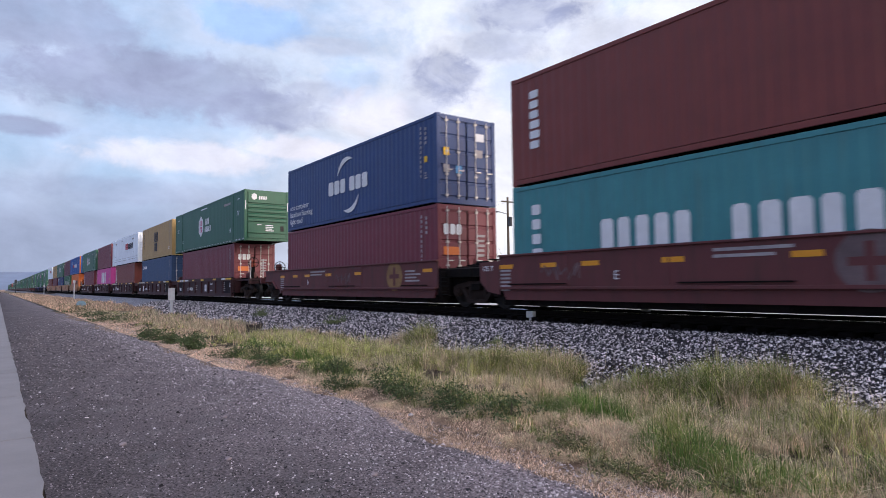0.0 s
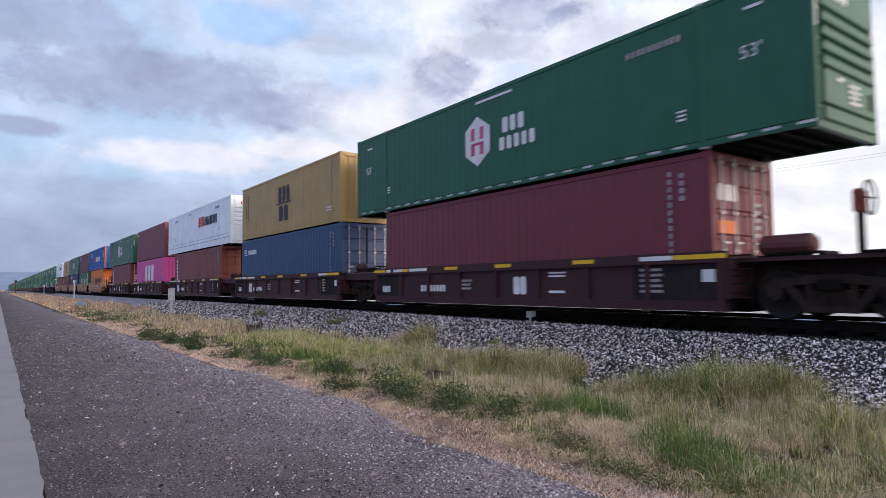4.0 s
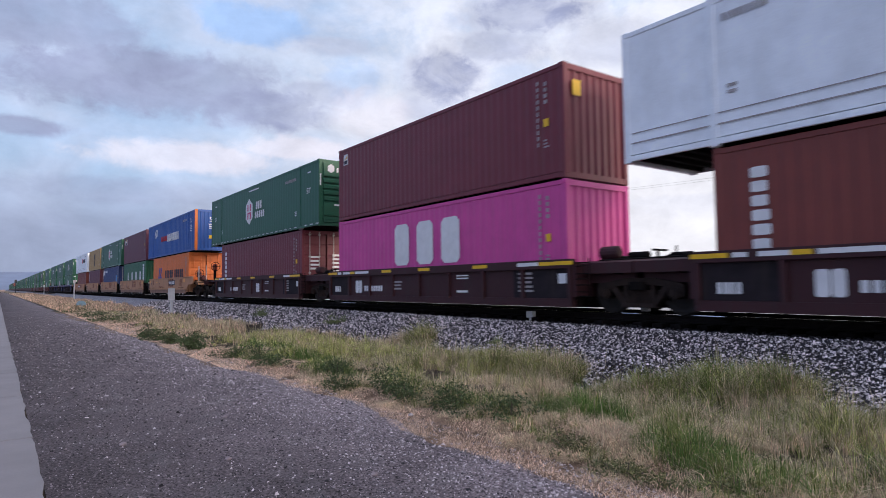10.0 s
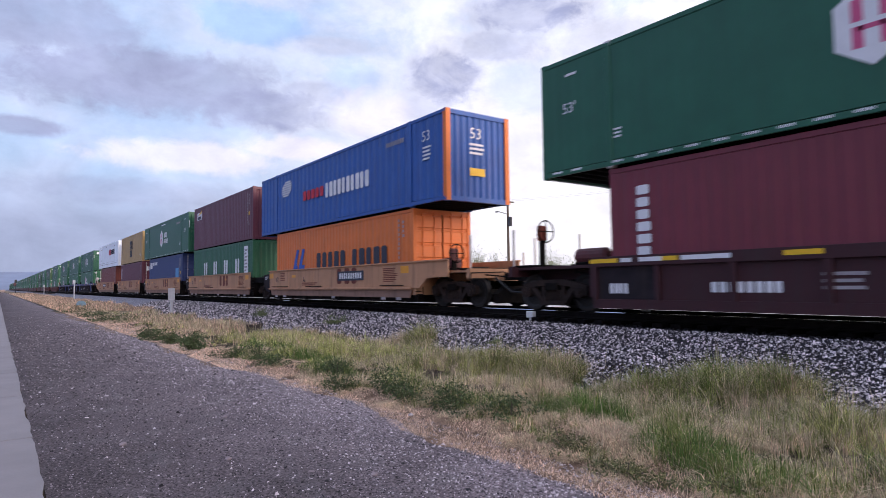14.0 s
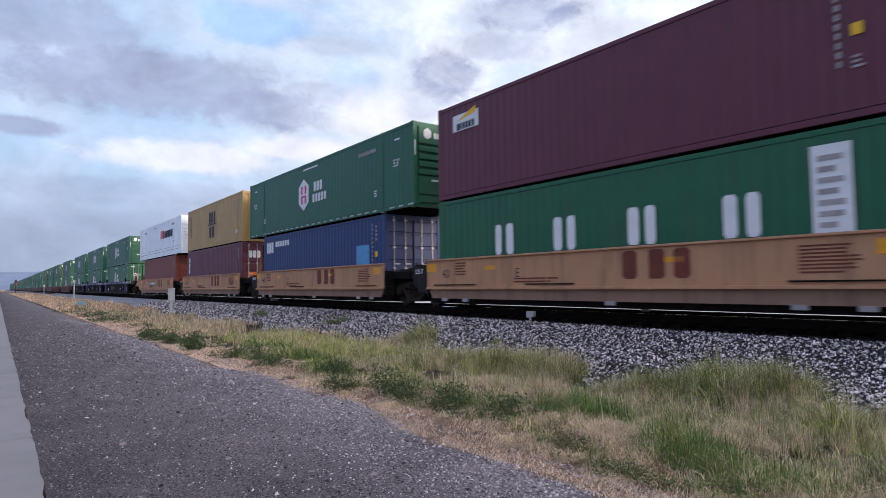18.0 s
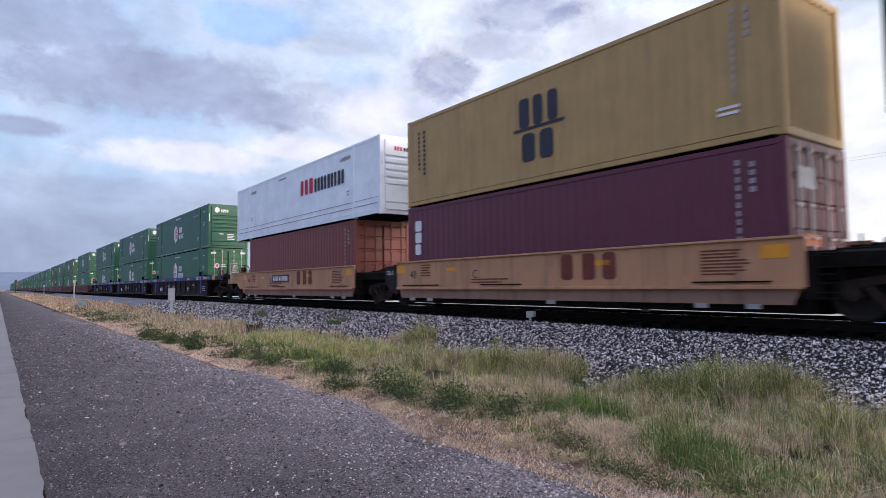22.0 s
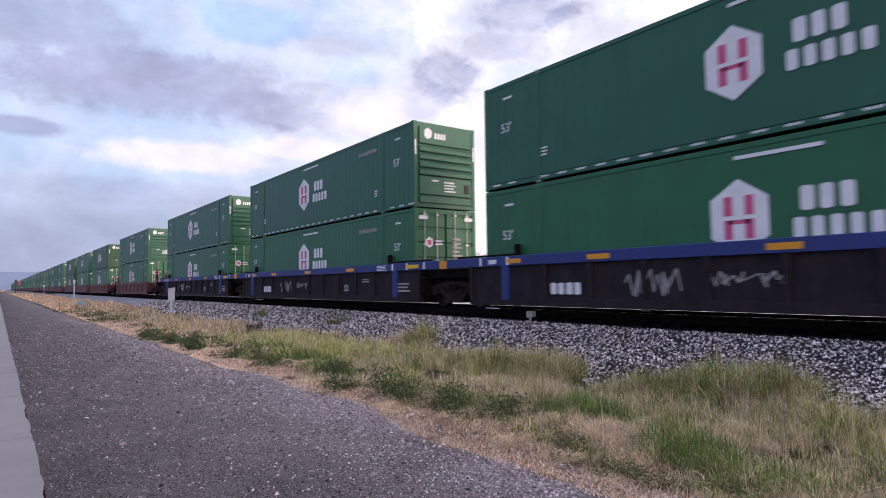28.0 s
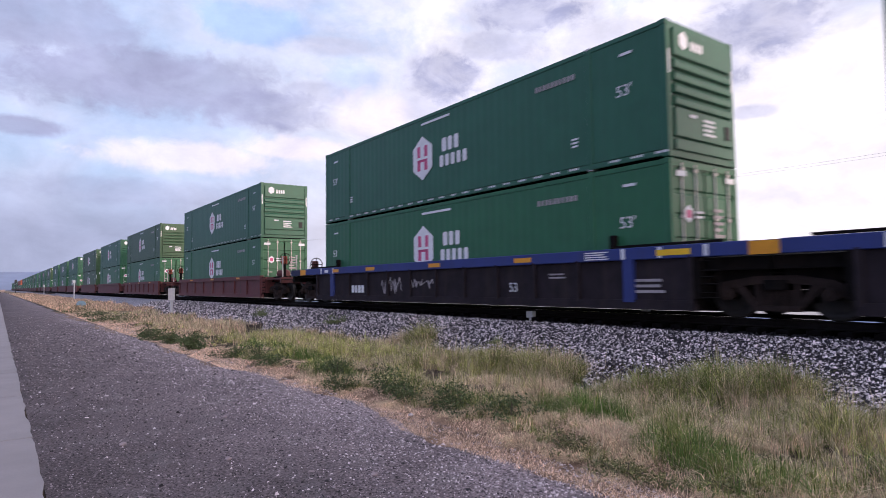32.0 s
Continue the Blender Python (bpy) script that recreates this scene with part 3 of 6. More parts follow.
# ---------------------------------------------------------------- plants
def blades(name, xs, ys, tall, lean, width, mat, label, base=None, heading=None, short=False):
    """Grass: bent tapering blades; long ones arch over and droop, short ones are a quad and a tip."""
    n = len(xs)
    zs = height(xs, ys) if base is None else base
    a = RNG.uniform(0, 2 * np.pi, n) if heading is None else heading
    d = np.stack([np.cos(a), np.sin(a)], -1)
    twist = RNG.uniform(-1.2, 1.2, n)
    side = np.stack([-np.sin(a + twist), np.cos(a + twist)], -1) * (width / 2)[:, None]
    p0 = np.stack([xs, ys], -1)
    droop = np.clip(0.15 + 0.33 * lean, 0.1, 0.72)
    cuts = ((0.55, 0.8),) if short else ((0.42, 0.9), (0.76, 0.6))
    k = 3 + 2 * len(cuts)
    v = np.empty((n, k, 3))
    v[:, 0, :2], v[:, 1, :2] = p0 - side, p0 + side
    v[:, 0, 2] = v[:, 1, 2] = zs - 0.02
    for i, (q, w) in enumerate(cuts):
        p = p0 + (tall * lean * q ** 1.8)[:, None] * d
        v[:, 2 + 2 * i, :2], v[:, 3 + 2 * i, :2] = p - side * w, p + side * w
        v[:, 2 + 2 * i, 2] = v[:, 3 + 2 * i, 2] = zs + tall * (q - droop * q ** 3)
    v[:, k - 1, :2] = p0 + (tall * lean)[:, None] * d
    v[:, k - 1, 2] = zs + tall * (1 - droop)
    i = k * np.arange(n)[:, None]
    quads = np.concatenate([i + np.array([[2 * c, 2 * c + 1, 2 * c + 3, 2 * c + 2]]) for c in range(len(cuts))])
    return tagged(raw_mesh(name, v.reshape(-1, 3), quads, mat, i + np.array([[k - 3, k - 2, k - 1]])), label, "grass", kind="stuff")


def clump_field(n, x0, x1, y0, y1, power=1.5):
    xs = x1 - (x1 - x0) * RNG.random(n) ** power
    return xs, y0 + (y1 - y0) * RNG.random(n)


def patchy(xs, ys, s, seed):
    return 0.5 + 0.25 * np.sin(xs * s + seed) * np.cos(ys * s * 1.7 + seed * 2) + 0.25 * np.sin(xs * s * 2.3 + ys * s * 1.9 + seed * 3)


def limit(xs):
    """How far the grass creeps up the ballast."""
    lim = 8.0 + 0.22 * np.sin(xs * 0.7) + 0.16 * np.sin(xs * 1.9 + 2)
    for c, w, k in ((-12.9, 1.1, 0.75), (-8.0, 1.0, 0.55), (-4.4, 1.0, 0.65), (-6.45, 0.55, -1.0), (-10.6, 0.9, -0.2), (-2.6, 0.7, -0.7), (-21.0, 1.5, -1.0)):
        lim = lim + k * np.exp(-((xs - c) / w) ** 2)
    return lim


def hill(xs, ys, x, y, rx, ry):
    return np.exp(-((xs - x) / rx) ** 2 - ((ys - y) / ry) ** 2)


TURF = (("lime_grass", "lime", "tall yellow-green grass on the railway verge"),
        ("olive_grass", "olivegrass", "dull olive grass mounds creeping up the ballast"),
        ("straw_grass", "straw", "tall dry straw-coloured grass on the railway verge"),
        ("tawny_grass", "tawny", "dead pinkish tan grass on the railway verge"),
        ("green_grass", "grass", "fresh green grass tufts on the verge"))
# mounds of grass: place, half-widths, height, shares of lime, olive, straw, tawny and green tufts
MOUNDS = [(-7.75, 7.45, 1.15, 0.85, 0.50, (0.16, 0.56, 0.20, 0.08, 0.0)), (-9.3, 6.9, 1.4, 0.70, 0.42, (0.24, 0.34, 0.28, 0.14, 0.0)),
          (-12.0, 8.6, 1.5, 0.60, 0.52, (0.15, 0.65, 0.15, 0.05, 0.0)), (-13.6, 6.6, 2.8, 1.0, 0.36, (0.55, 0.16, 0.22, 0.07, 0.0)),
          (-5.3, 7.45, 0.75, 0.55, 0.40, (0.08, 0.66, 0.08, 0.08, 0.10)), (-4.35, 7.85, 0.95, 0.70, 0.56, (0.08, 0.70, 0.08, 0.06, 0.08)), (-3.7, 7.9, 0.5, 0.5, 0.5, (0.10, 0.6, 0.2, 0.1, 0.0)),
          (-2.55, 6.75, 0.95, 0.65, 0.44, (0.22, 0.40, 0.28, 0.10, 0.0)), (-6.35, 6.0, 0.75, 0.35, 0.26, (0.05, 0.25, 0.40, 0.30, 0.0)),
          (-4.3, 6.6, 0.95, 0.50, 0.32, (0.05, 0.46, 0.26, 0.20, 0.03)), (-3.1, 6.0, 0.6, 0.4, 0.26, (0.10, 0.25, 0.40, 0.25, 0.0)),
          (-16.8, 6.3, 2.2, 1.1, 0.34, (0.40, 0.10, 0.34, 0.16, 0.0)), (-23.5, 6.0, 3.2, 1.4, 0.36, (0.03, 0.10, 0.42, 0.45, 0.0)),
          (-31.0, 5.6, 3.6, 1.5, 0.36, (0.02, 0.12, 0.40, 0.46, 0.0)),
          (-4.85, 5.42, 0.62, 0.40, 0.44, (0.04, 0.26, 0.02, 0.0, 0.68)), (-4.40, 5.30, 0.40, 0.30, 0.36, (0.04, 0.26, 0.04, 0.0, 0.66)),
          (-3.15, 4.95, 0.55, 0.46, 0.40, (0.04, 0.46, 0.08, 0.0, 0.42)), (-2.3, 4.75, 0.55, 0.42, 0.34, (0.04, 0.52, 0.14, 0.0, 0.30)), (-3.6, 5.5, 0.4, 0.3, 0.28, (0.04, 0.56, 0.2, 0.0, 0.20)),
          (-1.7, 5.6, 0.5, 0.5, 0.36, (0.10, 0.44, 0.26, 0.1, 0.10)), (-12.3, 5.3, 1.4, 0.45, 0.28, (0.25, 0.15, 0.05, 0.0, 0.55)), (-15.0, 5.5, 1.5, 0.5, 0.28, (0.35, 0.15, 0.05, 0.0, 0.45)),
          (-7.1, 4.72, 0.90, 0.30, 0.33, (0.03, 0.62, 0.12, 0.03, 0.20)), (-5.7, 4.72, 0.85, 0.30, 0.28, (0.0, 0.64, 0.16, 0.10, 0.10)), (-9.9, 4.8, 0.9, 0.40, 0.30, (0.10, 0.50, 0.10, 0.0, 0.30)),
          (-3.95, 4.28, 0.5, 0.18, 0.15, (0.0, 0.52, 0.2, 0.18, 0.10)), (-3.2, 4.18, 0.5, 0.18, 0.14, (0.0, 0.52, 0.2, 0.18, 0.10)), (-4.65, 4.36, 0.4, 0.17, 0.14, (0.0, 0.45, 0.3, 0.2, 0.05)), (-2.5, 4.2, 0.4, 0.2, 0.16, (0.0, 0.5, 0.2, 0.15, 0.15)), (-6.5, 4.45, 0.5, 0.22, 0.20, (0.0, 0.45, 0.25, 0.25, 0.05)), (-5.3, 4.40, 0.5, 0.20, 0.18, (0.0, 0.45, 0.25, 0.25, 0.05)), (-4.55, 4.65, 0.4, 0.25, 0.22, (0.0, 0.35, 0.3, 0.3, 0.05)), (-8.6, 4.35, 0.8, 0.25, 0.20, (0.0, 0.35, 0.35, 0.25, 0.05)), (-13.0, 4.45, 1.4, 0.30, 0.20, (0.05, 0.50, 0.15, 0.0, 0.30)), (-8.8, 5.4, 0.7, 0.4, 0.28, (0.1, 0.4, 0.3, 0.1, 0.1))]


def build_grass():
    rows = []                                                  # tuft: x, y, reach, height, kind, blades
    # thin dry tufts all over the verge
    nt = 7600
    tx, ty = clump_field(nt, -75, 1.5, 4.3, 9.3, 1.7)
    keep = (ty < limit(tx)) & (patchy(tx, ty, 1.1, 0.7) + 0.5 * patchy(tx, ty, 4.3, 2.7) > 0.46)
    tx, ty = tx[keep], ty[keep]
    nt = len(tx)
    tone = 0.16 + 0.34 * patchy(tx, ty, 0.55, 2.0) + 0.40 * hill(tx, ty, -14.5, 6.3, 4.5, 1.1) + 0.18 * hill(tx, ty, -9.0, 7.4, 3.0, 0.9) + RNG.normal(0, 0.11, nt)
    kind = np.select([tone > 0.55, tone > 0.46, tone > 0.27], [0, 1, 2], 3)
    th = RNG.uniform(0.10, 0.36, nt) * (0.6 + 0.7 * patchy(tx, ty, 1.6, 4.0)) * np.clip((ty - 3.9) / 2.6, 0.35, 1)
    rows.append(np.stack([tx, ty, RNG.uniform(0.03, 0.11, nt), th, kind]))
    for x, y, rx, ry, h, share in MOUNDS:
        n = int(np.pi * rx * ry * (105 if x > -10 else 62 if x > -20 else 26))
        r, a = np.sqrt(RNG.random(n)), RNG.uniform(0, 2 * np.pi, n)
        px, py = x + rx * r * np.cos(a), y + ry * r * np.sin(a)
        hh = h * (0.55 + 0.75 * patchy(px, py, 3.4, 1.7 + x)) * (1.12 - 0.5 * r ** 3) * RNG.uniform(0.65, 1.15, n)
        kind = RNG.choice(5, n, p=np.array(share) / sum(share))
        ok = py < limit(px) + 0.35
        rows.append(np.stack([px, py, RNG.uniform(0.03, 0.09, n), hh, kind])[:, ok])
    tx, ty, tr, th, kind = np.concatenate(rows, 1)
    far = np.clip((-tx - 9) / 14, 0, 1)
    tr = tr * (1 + far)
    per = np.where(tx > -14, 30, np.where(tx > -28, 18, 10))
    rep = np.repeat(np.arange(len(tx)), per)
    n = len(rep)
    a, q = RNG.uniform(0, 2 * np.pi, n), np.sqrt(RNG.random(n))
    swept = (RNG.uniform(0, 2 * np.pi, len(tx)))[rep]          # each tuft is combed one way
    xs, ys = tx[rep] + tr[rep] * q * np.cos(a), ty[rep] + tr[rep] * q * np.sin(a)
    tall = th[rep] * RNG.uniform(0.5, 1.3, n) * (1.15 - 0.3 * q)
    lean = np.clip(0.32 + 0.6 * q + RNG.normal(0, 0.45, n), 0.03, 2.1)
    wide = RNG.uniform(0.0024, 0.0056, n) * (1 + far[rep] * 2.2)
    aim = np.where(RNG.random(n) < 0.35, swept, a) + RNG.normal(0, 0.7, n)
    kinds = kind[rep]
    loose = RNG.random(n) < 0.14                               # some dead blades in every tuft
    kinds = np.where(loose & (kinds != 4), 2 + (RNG.random(n) < 0.4), kinds)
    for i, (name, mat, label) in enumerate(TURF):
        sel = kinds == i
        blades(name, xs[sel], ys[sel], tall[sel], lean[sel], wide[sel], G[mat], label, heading=aim[sel])
    # coarse dry grass far down the line
    xs, ys = clump_field(26000, -260, -45, 3.5, 8.6, 1.4)
    far = np.clip((-xs - 45) / 100, 0, 1.6)
    tall = RNG.uniform(0.12, 0.42, len(xs)) * (0.3 + 1.2 * patchy(xs, ys, 0.3, 1.0))
    blades("far_dry_grass", xs, ys, tall, RNG.uniform(0.1, 1.2, len(xs)), RNG.uniform(0.03, 0.06, len(xs)) * (1 + 2 * far), G["tawny"], "coarse dry grass along the far verge", short=True)
    # low flattened straw along the lane
    xs, ys = clump_field(110000, -60, 1.5, 3.5, 4.9, 2.2)
    ys = 3.5 + (ys - 3.5) ** 1.5 / 1.3
    keep = (ys > 3.62 + 0.16 * np.sin(xs * 0.55) + 0.10 * np.sin(xs * 1.7 + 1) - 0.45 * np.clip((-xs - 9) / 20, 0, 1) + RNG.uniform(-0.06, 0.1, len(xs))) & (patchy(xs, ys, 3.1, 0.4) > 0.22)
    xs, ys = xs[keep], ys[keep]
    blades("straw_litter", xs, ys, RNG.uniform(0.006, 0.028, len(xs)), RNG.uniform(1.5, 6.0, len(xs)), RNG.uniform(0.002, 0.004, len(xs)) * (1 + np.clip((-xs - 6) / 6, 0, 2)), G["litterstraw"], "flattened dead straw along the edge of the lane", base=height(xs, ys) + 0.03, short=True)
    # tangled bunches of bleached dead grass between the mounds
    spots = [(-3.62, 4.50, 0.24, 0.34), (-3.80, 4.62, 0.22, 0.30), (-3.3, 4.45, 0.2, 0.24), (-4.25, 4.75, 0.26, 0.20), (-3.2, 5.9, 0.3, 0.30), (-3.5, 6.2, 0.3, 0.26), (-4.4, 6.0, 0.3, 0.26),
             (-5.7, 5.6, 0.35, 0.26), (-6.2, 5.4, 0.35, 0.28), (-7.6, 4.95, 0.35, 0.26), (-8.3, 4.55, 0.35, 0.24), (-8.9, 4.75, 0.4, 0.26), (-9.4, 4.35, 0.4, 0.22), (-5.3, 4.45, 0.25, 0.16), (-2.3, 5.3, 0.3, 0.30), (-13.2, 4.9, 0.5, 0.26), (-6.9, 5.9, 0.4, 0.30)]
    rng = random.Random(17)
    spots += [(rng.uniform(-7.5, -1.6), rng.uniform(4.4, 6.6), rng.uniform(0.15, 0.3), rng.uniform(0.12, 0.24)) for _ in range(34)]
    for _ in range(46):
        x = -1.8 - 9.5 * rng.random()
        spots.append((x, rng.uniform(3.95, 4.35) - 0.02 * (x + 6), rng.uniform(0.10, 0.22), rng.uniform(0.05, 0.14)))
    X, Y, T = [], [], []
    for x, y, r, h in spots:
        n = 320
        a, q = RNG.uniform(0, 2 * np.pi, n), RNG.random(n) ** 0.6
        X.append(x + r * q * np.cos(a)), Y.append(y + r * q * np.sin(a)), T.append(h * RNG.uniform(0.25, 1.3, n) * (1.1 - 0.5 * q))
    xs, ys, tall = np.concatenate(X), np.concatenate(Y), np.concatenate(T)
    pick = RNG.random(len(xs)) < 0.55
    for name, mat, sel in (("dead_grass", "straw", pick), ("dead_grass", "tawny", ~pick)):
        blades(name, xs[sel], ys[sel], tall[sel], RNG.uniform(0.3, 2.4, sel.sum()), RNG.uniform(0.003, 0.006, sel.sum()), G[mat], "tangled bunches of bleached dead grass")
    # single tall seed stalks
    xs, ys = clump_field(800, -22, 0.5, 4.8, 8.4, 1.2)
    xs, ys = np.concatenate([xs, [-3.47, -3.9, -3.2, -3.3, -5.3]]), np.concatenate([ys, [6.63, 6.67, 6.1, 6.4, 4.6]])
    tall = np.concatenate([RNG.uniform(0.25, 0.58, len(xs) - 5), [0.92, 0.75, 0.6, 0.55, 0.55]])
    blades("seed_stalks", xs, ys, tall, np.concatenate([RNG.uniform(0.05, 0.6, len(xs) - 5), [0.05, 0.35, 0.3, 0.3, 0.2]]), RNG.uniform(0.004, 0.007, len(xs)), G["straw"], "thin pale seed stalks above the grass")


def weed(name, x, y, r, h, count, mat="leaf", label="low dark green leafy weed at the edge of the lane"):
    """A leafy weed: stems and many small leaves in one rooted plant."""
    ob = new(name)
    ob.matrix_basis = pose(x, y, float(height(x, y)))
    rng = np.random.default_rng(int(abs(x * 131 + y * 17)) + 3)
    tips = []
    for k in range(7):
        bm = bmesh.new()
        a, q = rng.uniform(0, 6.28), rng.uniform(0.15, 1.35)
        tip = (r * q * math.cos(a), r * q * 0.75 * math.sin(a), h * (1.1 - 0.55 * q) * rng.uniform(0.35, 1.45))
        rod(bm, (0, 0, -0.03), tip, 0.008, 4, 0.003)
        tips.append(tip)
        part("stem", bm, G["bark"], ob)
    n = int(count * 2.1)
    along = rng.uniform(0.12, 1.06, (n, 1)) ** 0.8
    c = np.array(tips)[rng.integers(0, 7, n)] * along + rng.normal(0, 1, (n, 3)) * np.array([r * 0.24, r * 0.20, h * 0.12])
    c[:, 2] = np.abs(c[:, 2]) + 0.008
    size = rng.uniform(0.009, 0.030, n) * (1.0 if x > -14 else 1.6) * min(1.0, 0.5 + h * 2)
    a = rng.normal(size=(n, 3))
    a[:, 2] = a[:, 2] * 0.5 + 0.35
    a /= np.linalg.norm(a, axis=1, keepdims=True)
    b = np.cross(a, rng.normal(size=(n, 3)))
    b /= np.linalg.norm(b, axis=1, keepdims=True)
    s = size[:, None]
    v = np.stack([c - a * s * 0.6, c + b * s * 0.42, c + a * s, c - b * s * 0.42], 1)
    me_ob = raw_mesh("leaves", v.reshape(-1, 3), (np.arange(n)[:, None] * 4 + np.array([[0, 1, 2, 3]])), G[mat])
    me_ob.parent = ob
    return tagged(ob, label, "weed", "leafy weeds on the verge")


def build_weeds():
    for x, y, r, h, c in ((-20.6, 3.75, 0.5, 0.22, 420), (-19.2, 3.70, 0.6, 0.28, 520), (-17.9, 3.85, 0.6, 0.32, 520), (-16.8, 4.15, 0.5, 0.30, 450), (-15.9, 3.95, 0.5, 0.34, 480), (-13.2, 4.15, 0.55, 0.26, 520), (-12.2, 4.3, 0.5, 0.28, 560), (-11.2, 4.25, 0.45, 0.24, 480),
                          (-10.0, 4.75, 0.50, 0.34, 700), (-9.4, 4.65, 0.35, 0.32, 480), (-8.05, 4.05, 0.34, 0.24, 480), (-7.40, 4.50, 0.50, 0.32, 760), (-6.90, 4.42, 0.45, 0.26, 560), (-6.3, 4.75, 0.4, 0.24, 420), (-5.9, 4.55, 0.36, 0.24, 520), (-5.30, 4.70, 0.42, 0.22, 520), (-4.95, 4.50, 0.36, 0.20, 460), (-5.65, 4.22, 0.22, 0.12, 240),
                          (-32, 3.85, 0.9, 0.40, 480), (-38, 3.8, 1.0, 0.42, 480), (-30, 4.6, 0.8, 0.40, 400), (-45, 4.0, 1.4, 0.5, 520), (-56, 4.6, 1.3, 0.5, 420)):
        weed("weed", x, y, r, h, c)
    for x, y, r, h, c in ((-4.05, 4.32, 0.26, 0.12, 320), (-3.75, 4.18, 0.26, 0.13, 340), (-3.45, 4.10, 0.26, 0.10, 300), (-3.10, 4.05, 0.26, 0.12, 320), (-2.75, 4.05, 0.28, 0.10, 320), (-2.4, 4.25, 0.3, 0.12, 320)):
        weed("weed", x, y, r, h, c, "lowleaf", "low spreading olive green weed at the edge of the lane")
    for x, y, r, h in ((-18.8, 9.3, 0.45, 0.30), (-26.0, 9.2, 0.6, 0.4), (-10.2, 8.9, 0.25, 0.2)):
        weed("weed", x, y, r, h, 420, "brush", "small grey-green weed growing in the ballast")


# ---------------------------------------------------------------- small things and the distance
def build_small():
    def base(name, x, y, label, cat, z=None):
        ob = new(name)
        ob.matrix_basis = pose(x, y, float(height(x, y)) if z is None else z, 0, 0, 0)
        return tagged(ob, label, cat)
    b = base("equipment_box", -37.6, 8.12, "pale grey metal signal box on a thin post beside the track", "signal box")
    post = bmesh.new()
    rod(post, (0, 0, -0.2), (0, 0, 0.85), 0.085, 8)
    part("post", post, G["box"], b)
    part("cabinet", box_mesh("cabinet", 0.42, 0.34, 0.68, 0.02), G["box"], b, at=pose(0, 0, 0.80, 0, 0, -12))
    part("cabinet_door", box_mesh("cabinet_door", 0.34, 0.02, 0.58, 0.006), G["box"], b, at=pose(0.0, -0.178, 0.85, 0, 0, -12))
    part("cap", box_mesh("cap", 0.48, 0.40, 0.03, 0.008), G["box"], b, at=pose(0, 0, 1.48, 0, 0, -12))
    for x, y, h in ((-97.0, 8.5, 2.6), (-165.0, 8.6, 2.4)):
        p = base("marker_post", x, y, "white lineside marker post", "post")
        bm = bmesh.new()
        rod(bm, (0, 0, -0.3), (0, 0, h - 0.4), 0.07, 8)
        part("pole", bm, G["post"], p)
        part("board", box_mesh("marker_board", 0.30, 0.05, 0.42, 0.01), G["post"], p, at=pose(0, 0, h - 0.45, 0, 0, -70))
    p = base("culvert_cap", -57.0, 5.5, "pale blue plastic drum lying in the dry grass", "drum")
    bm = bmesh.new()
    rod(bm, (-0.45, 0, 0.28), (0.45, 0, 0.28), 0.29, 14)
    part("barrel", bm, G["bluebin"], p)
    bm = bmesh.new()
    for x in (-0.44, 0.0, 0.44):
        rod(bm, (x - 0.025, 0, 0.28), (x + 0.025, 0, 0.28), 0.31, 14)
    part("hoop", bm, G["bluebin"], p)
    c = base("bond_box", -11.62, 11.36, "small white junction box beside the rail", "junction box", -0.36)
    part("case", box_mesh("case", 0.24, 0.14, 0.17, 0.012), G["post"], c, at=pose(0, 0, 0.09))
    part("foot", box_mesh("foot", 0.07, 0.07, 0.10), G["post"], c)
    c = base("bond_box", -8.55, 12.0, "small white marker block between the rails", "junction box", -0.30)
    part("case", box_mesh("case_small", 0.20, 0.12, 0.12, 0.012), G["post"], c, at=pose(0, 0, 0.26))
    part("foot", box_mesh("foot_tall", 0.06, 0.06, 0.27), G["rail"], c)
    # litter and stones
    for x, y, s in ((-6.08, 3.95, 0.034),):
        bm = bmesh.new()
        bmesh.ops.create_icosphere(bm, subdivisions=2, radius=s)
        for v in bm.verts:
            v.co *= 1 + 0.5 * noise.noise(v.co * 14)
            v.co.z = v.co.z * 0.6 + s * 0.45
        ob = part("crumpled_paper", bm, G["litter"], None, at=pose(x, y, float(height(x, y))))
        tagged(ob, "crumpled white paper lying at the grass edge", "litter")
    for x, y, s in ((-6.75, 1.03, 0.035), (-5.6, 1.7, 0.03), (-7.4, 2.2, 0.03), (-4.4, 2.5, 0.028)):
        bm = bmesh.new()
        bmesh.ops.create_icosphere(bm, subdivisions=2, radius=s)
        for v in bm.verts:
            v.co *= 1 + 0.35 * noise.noise(v.co * 25)
            v.co.z = v.co.z * 0.55 + s * 0.35
        ob = part("stone", bm, G["pebble"], None, at=pose(x, y, float(height(x, y)) + 0.012))
        tagged(ob, "single pale stone lying on the gravel lane", "stone")


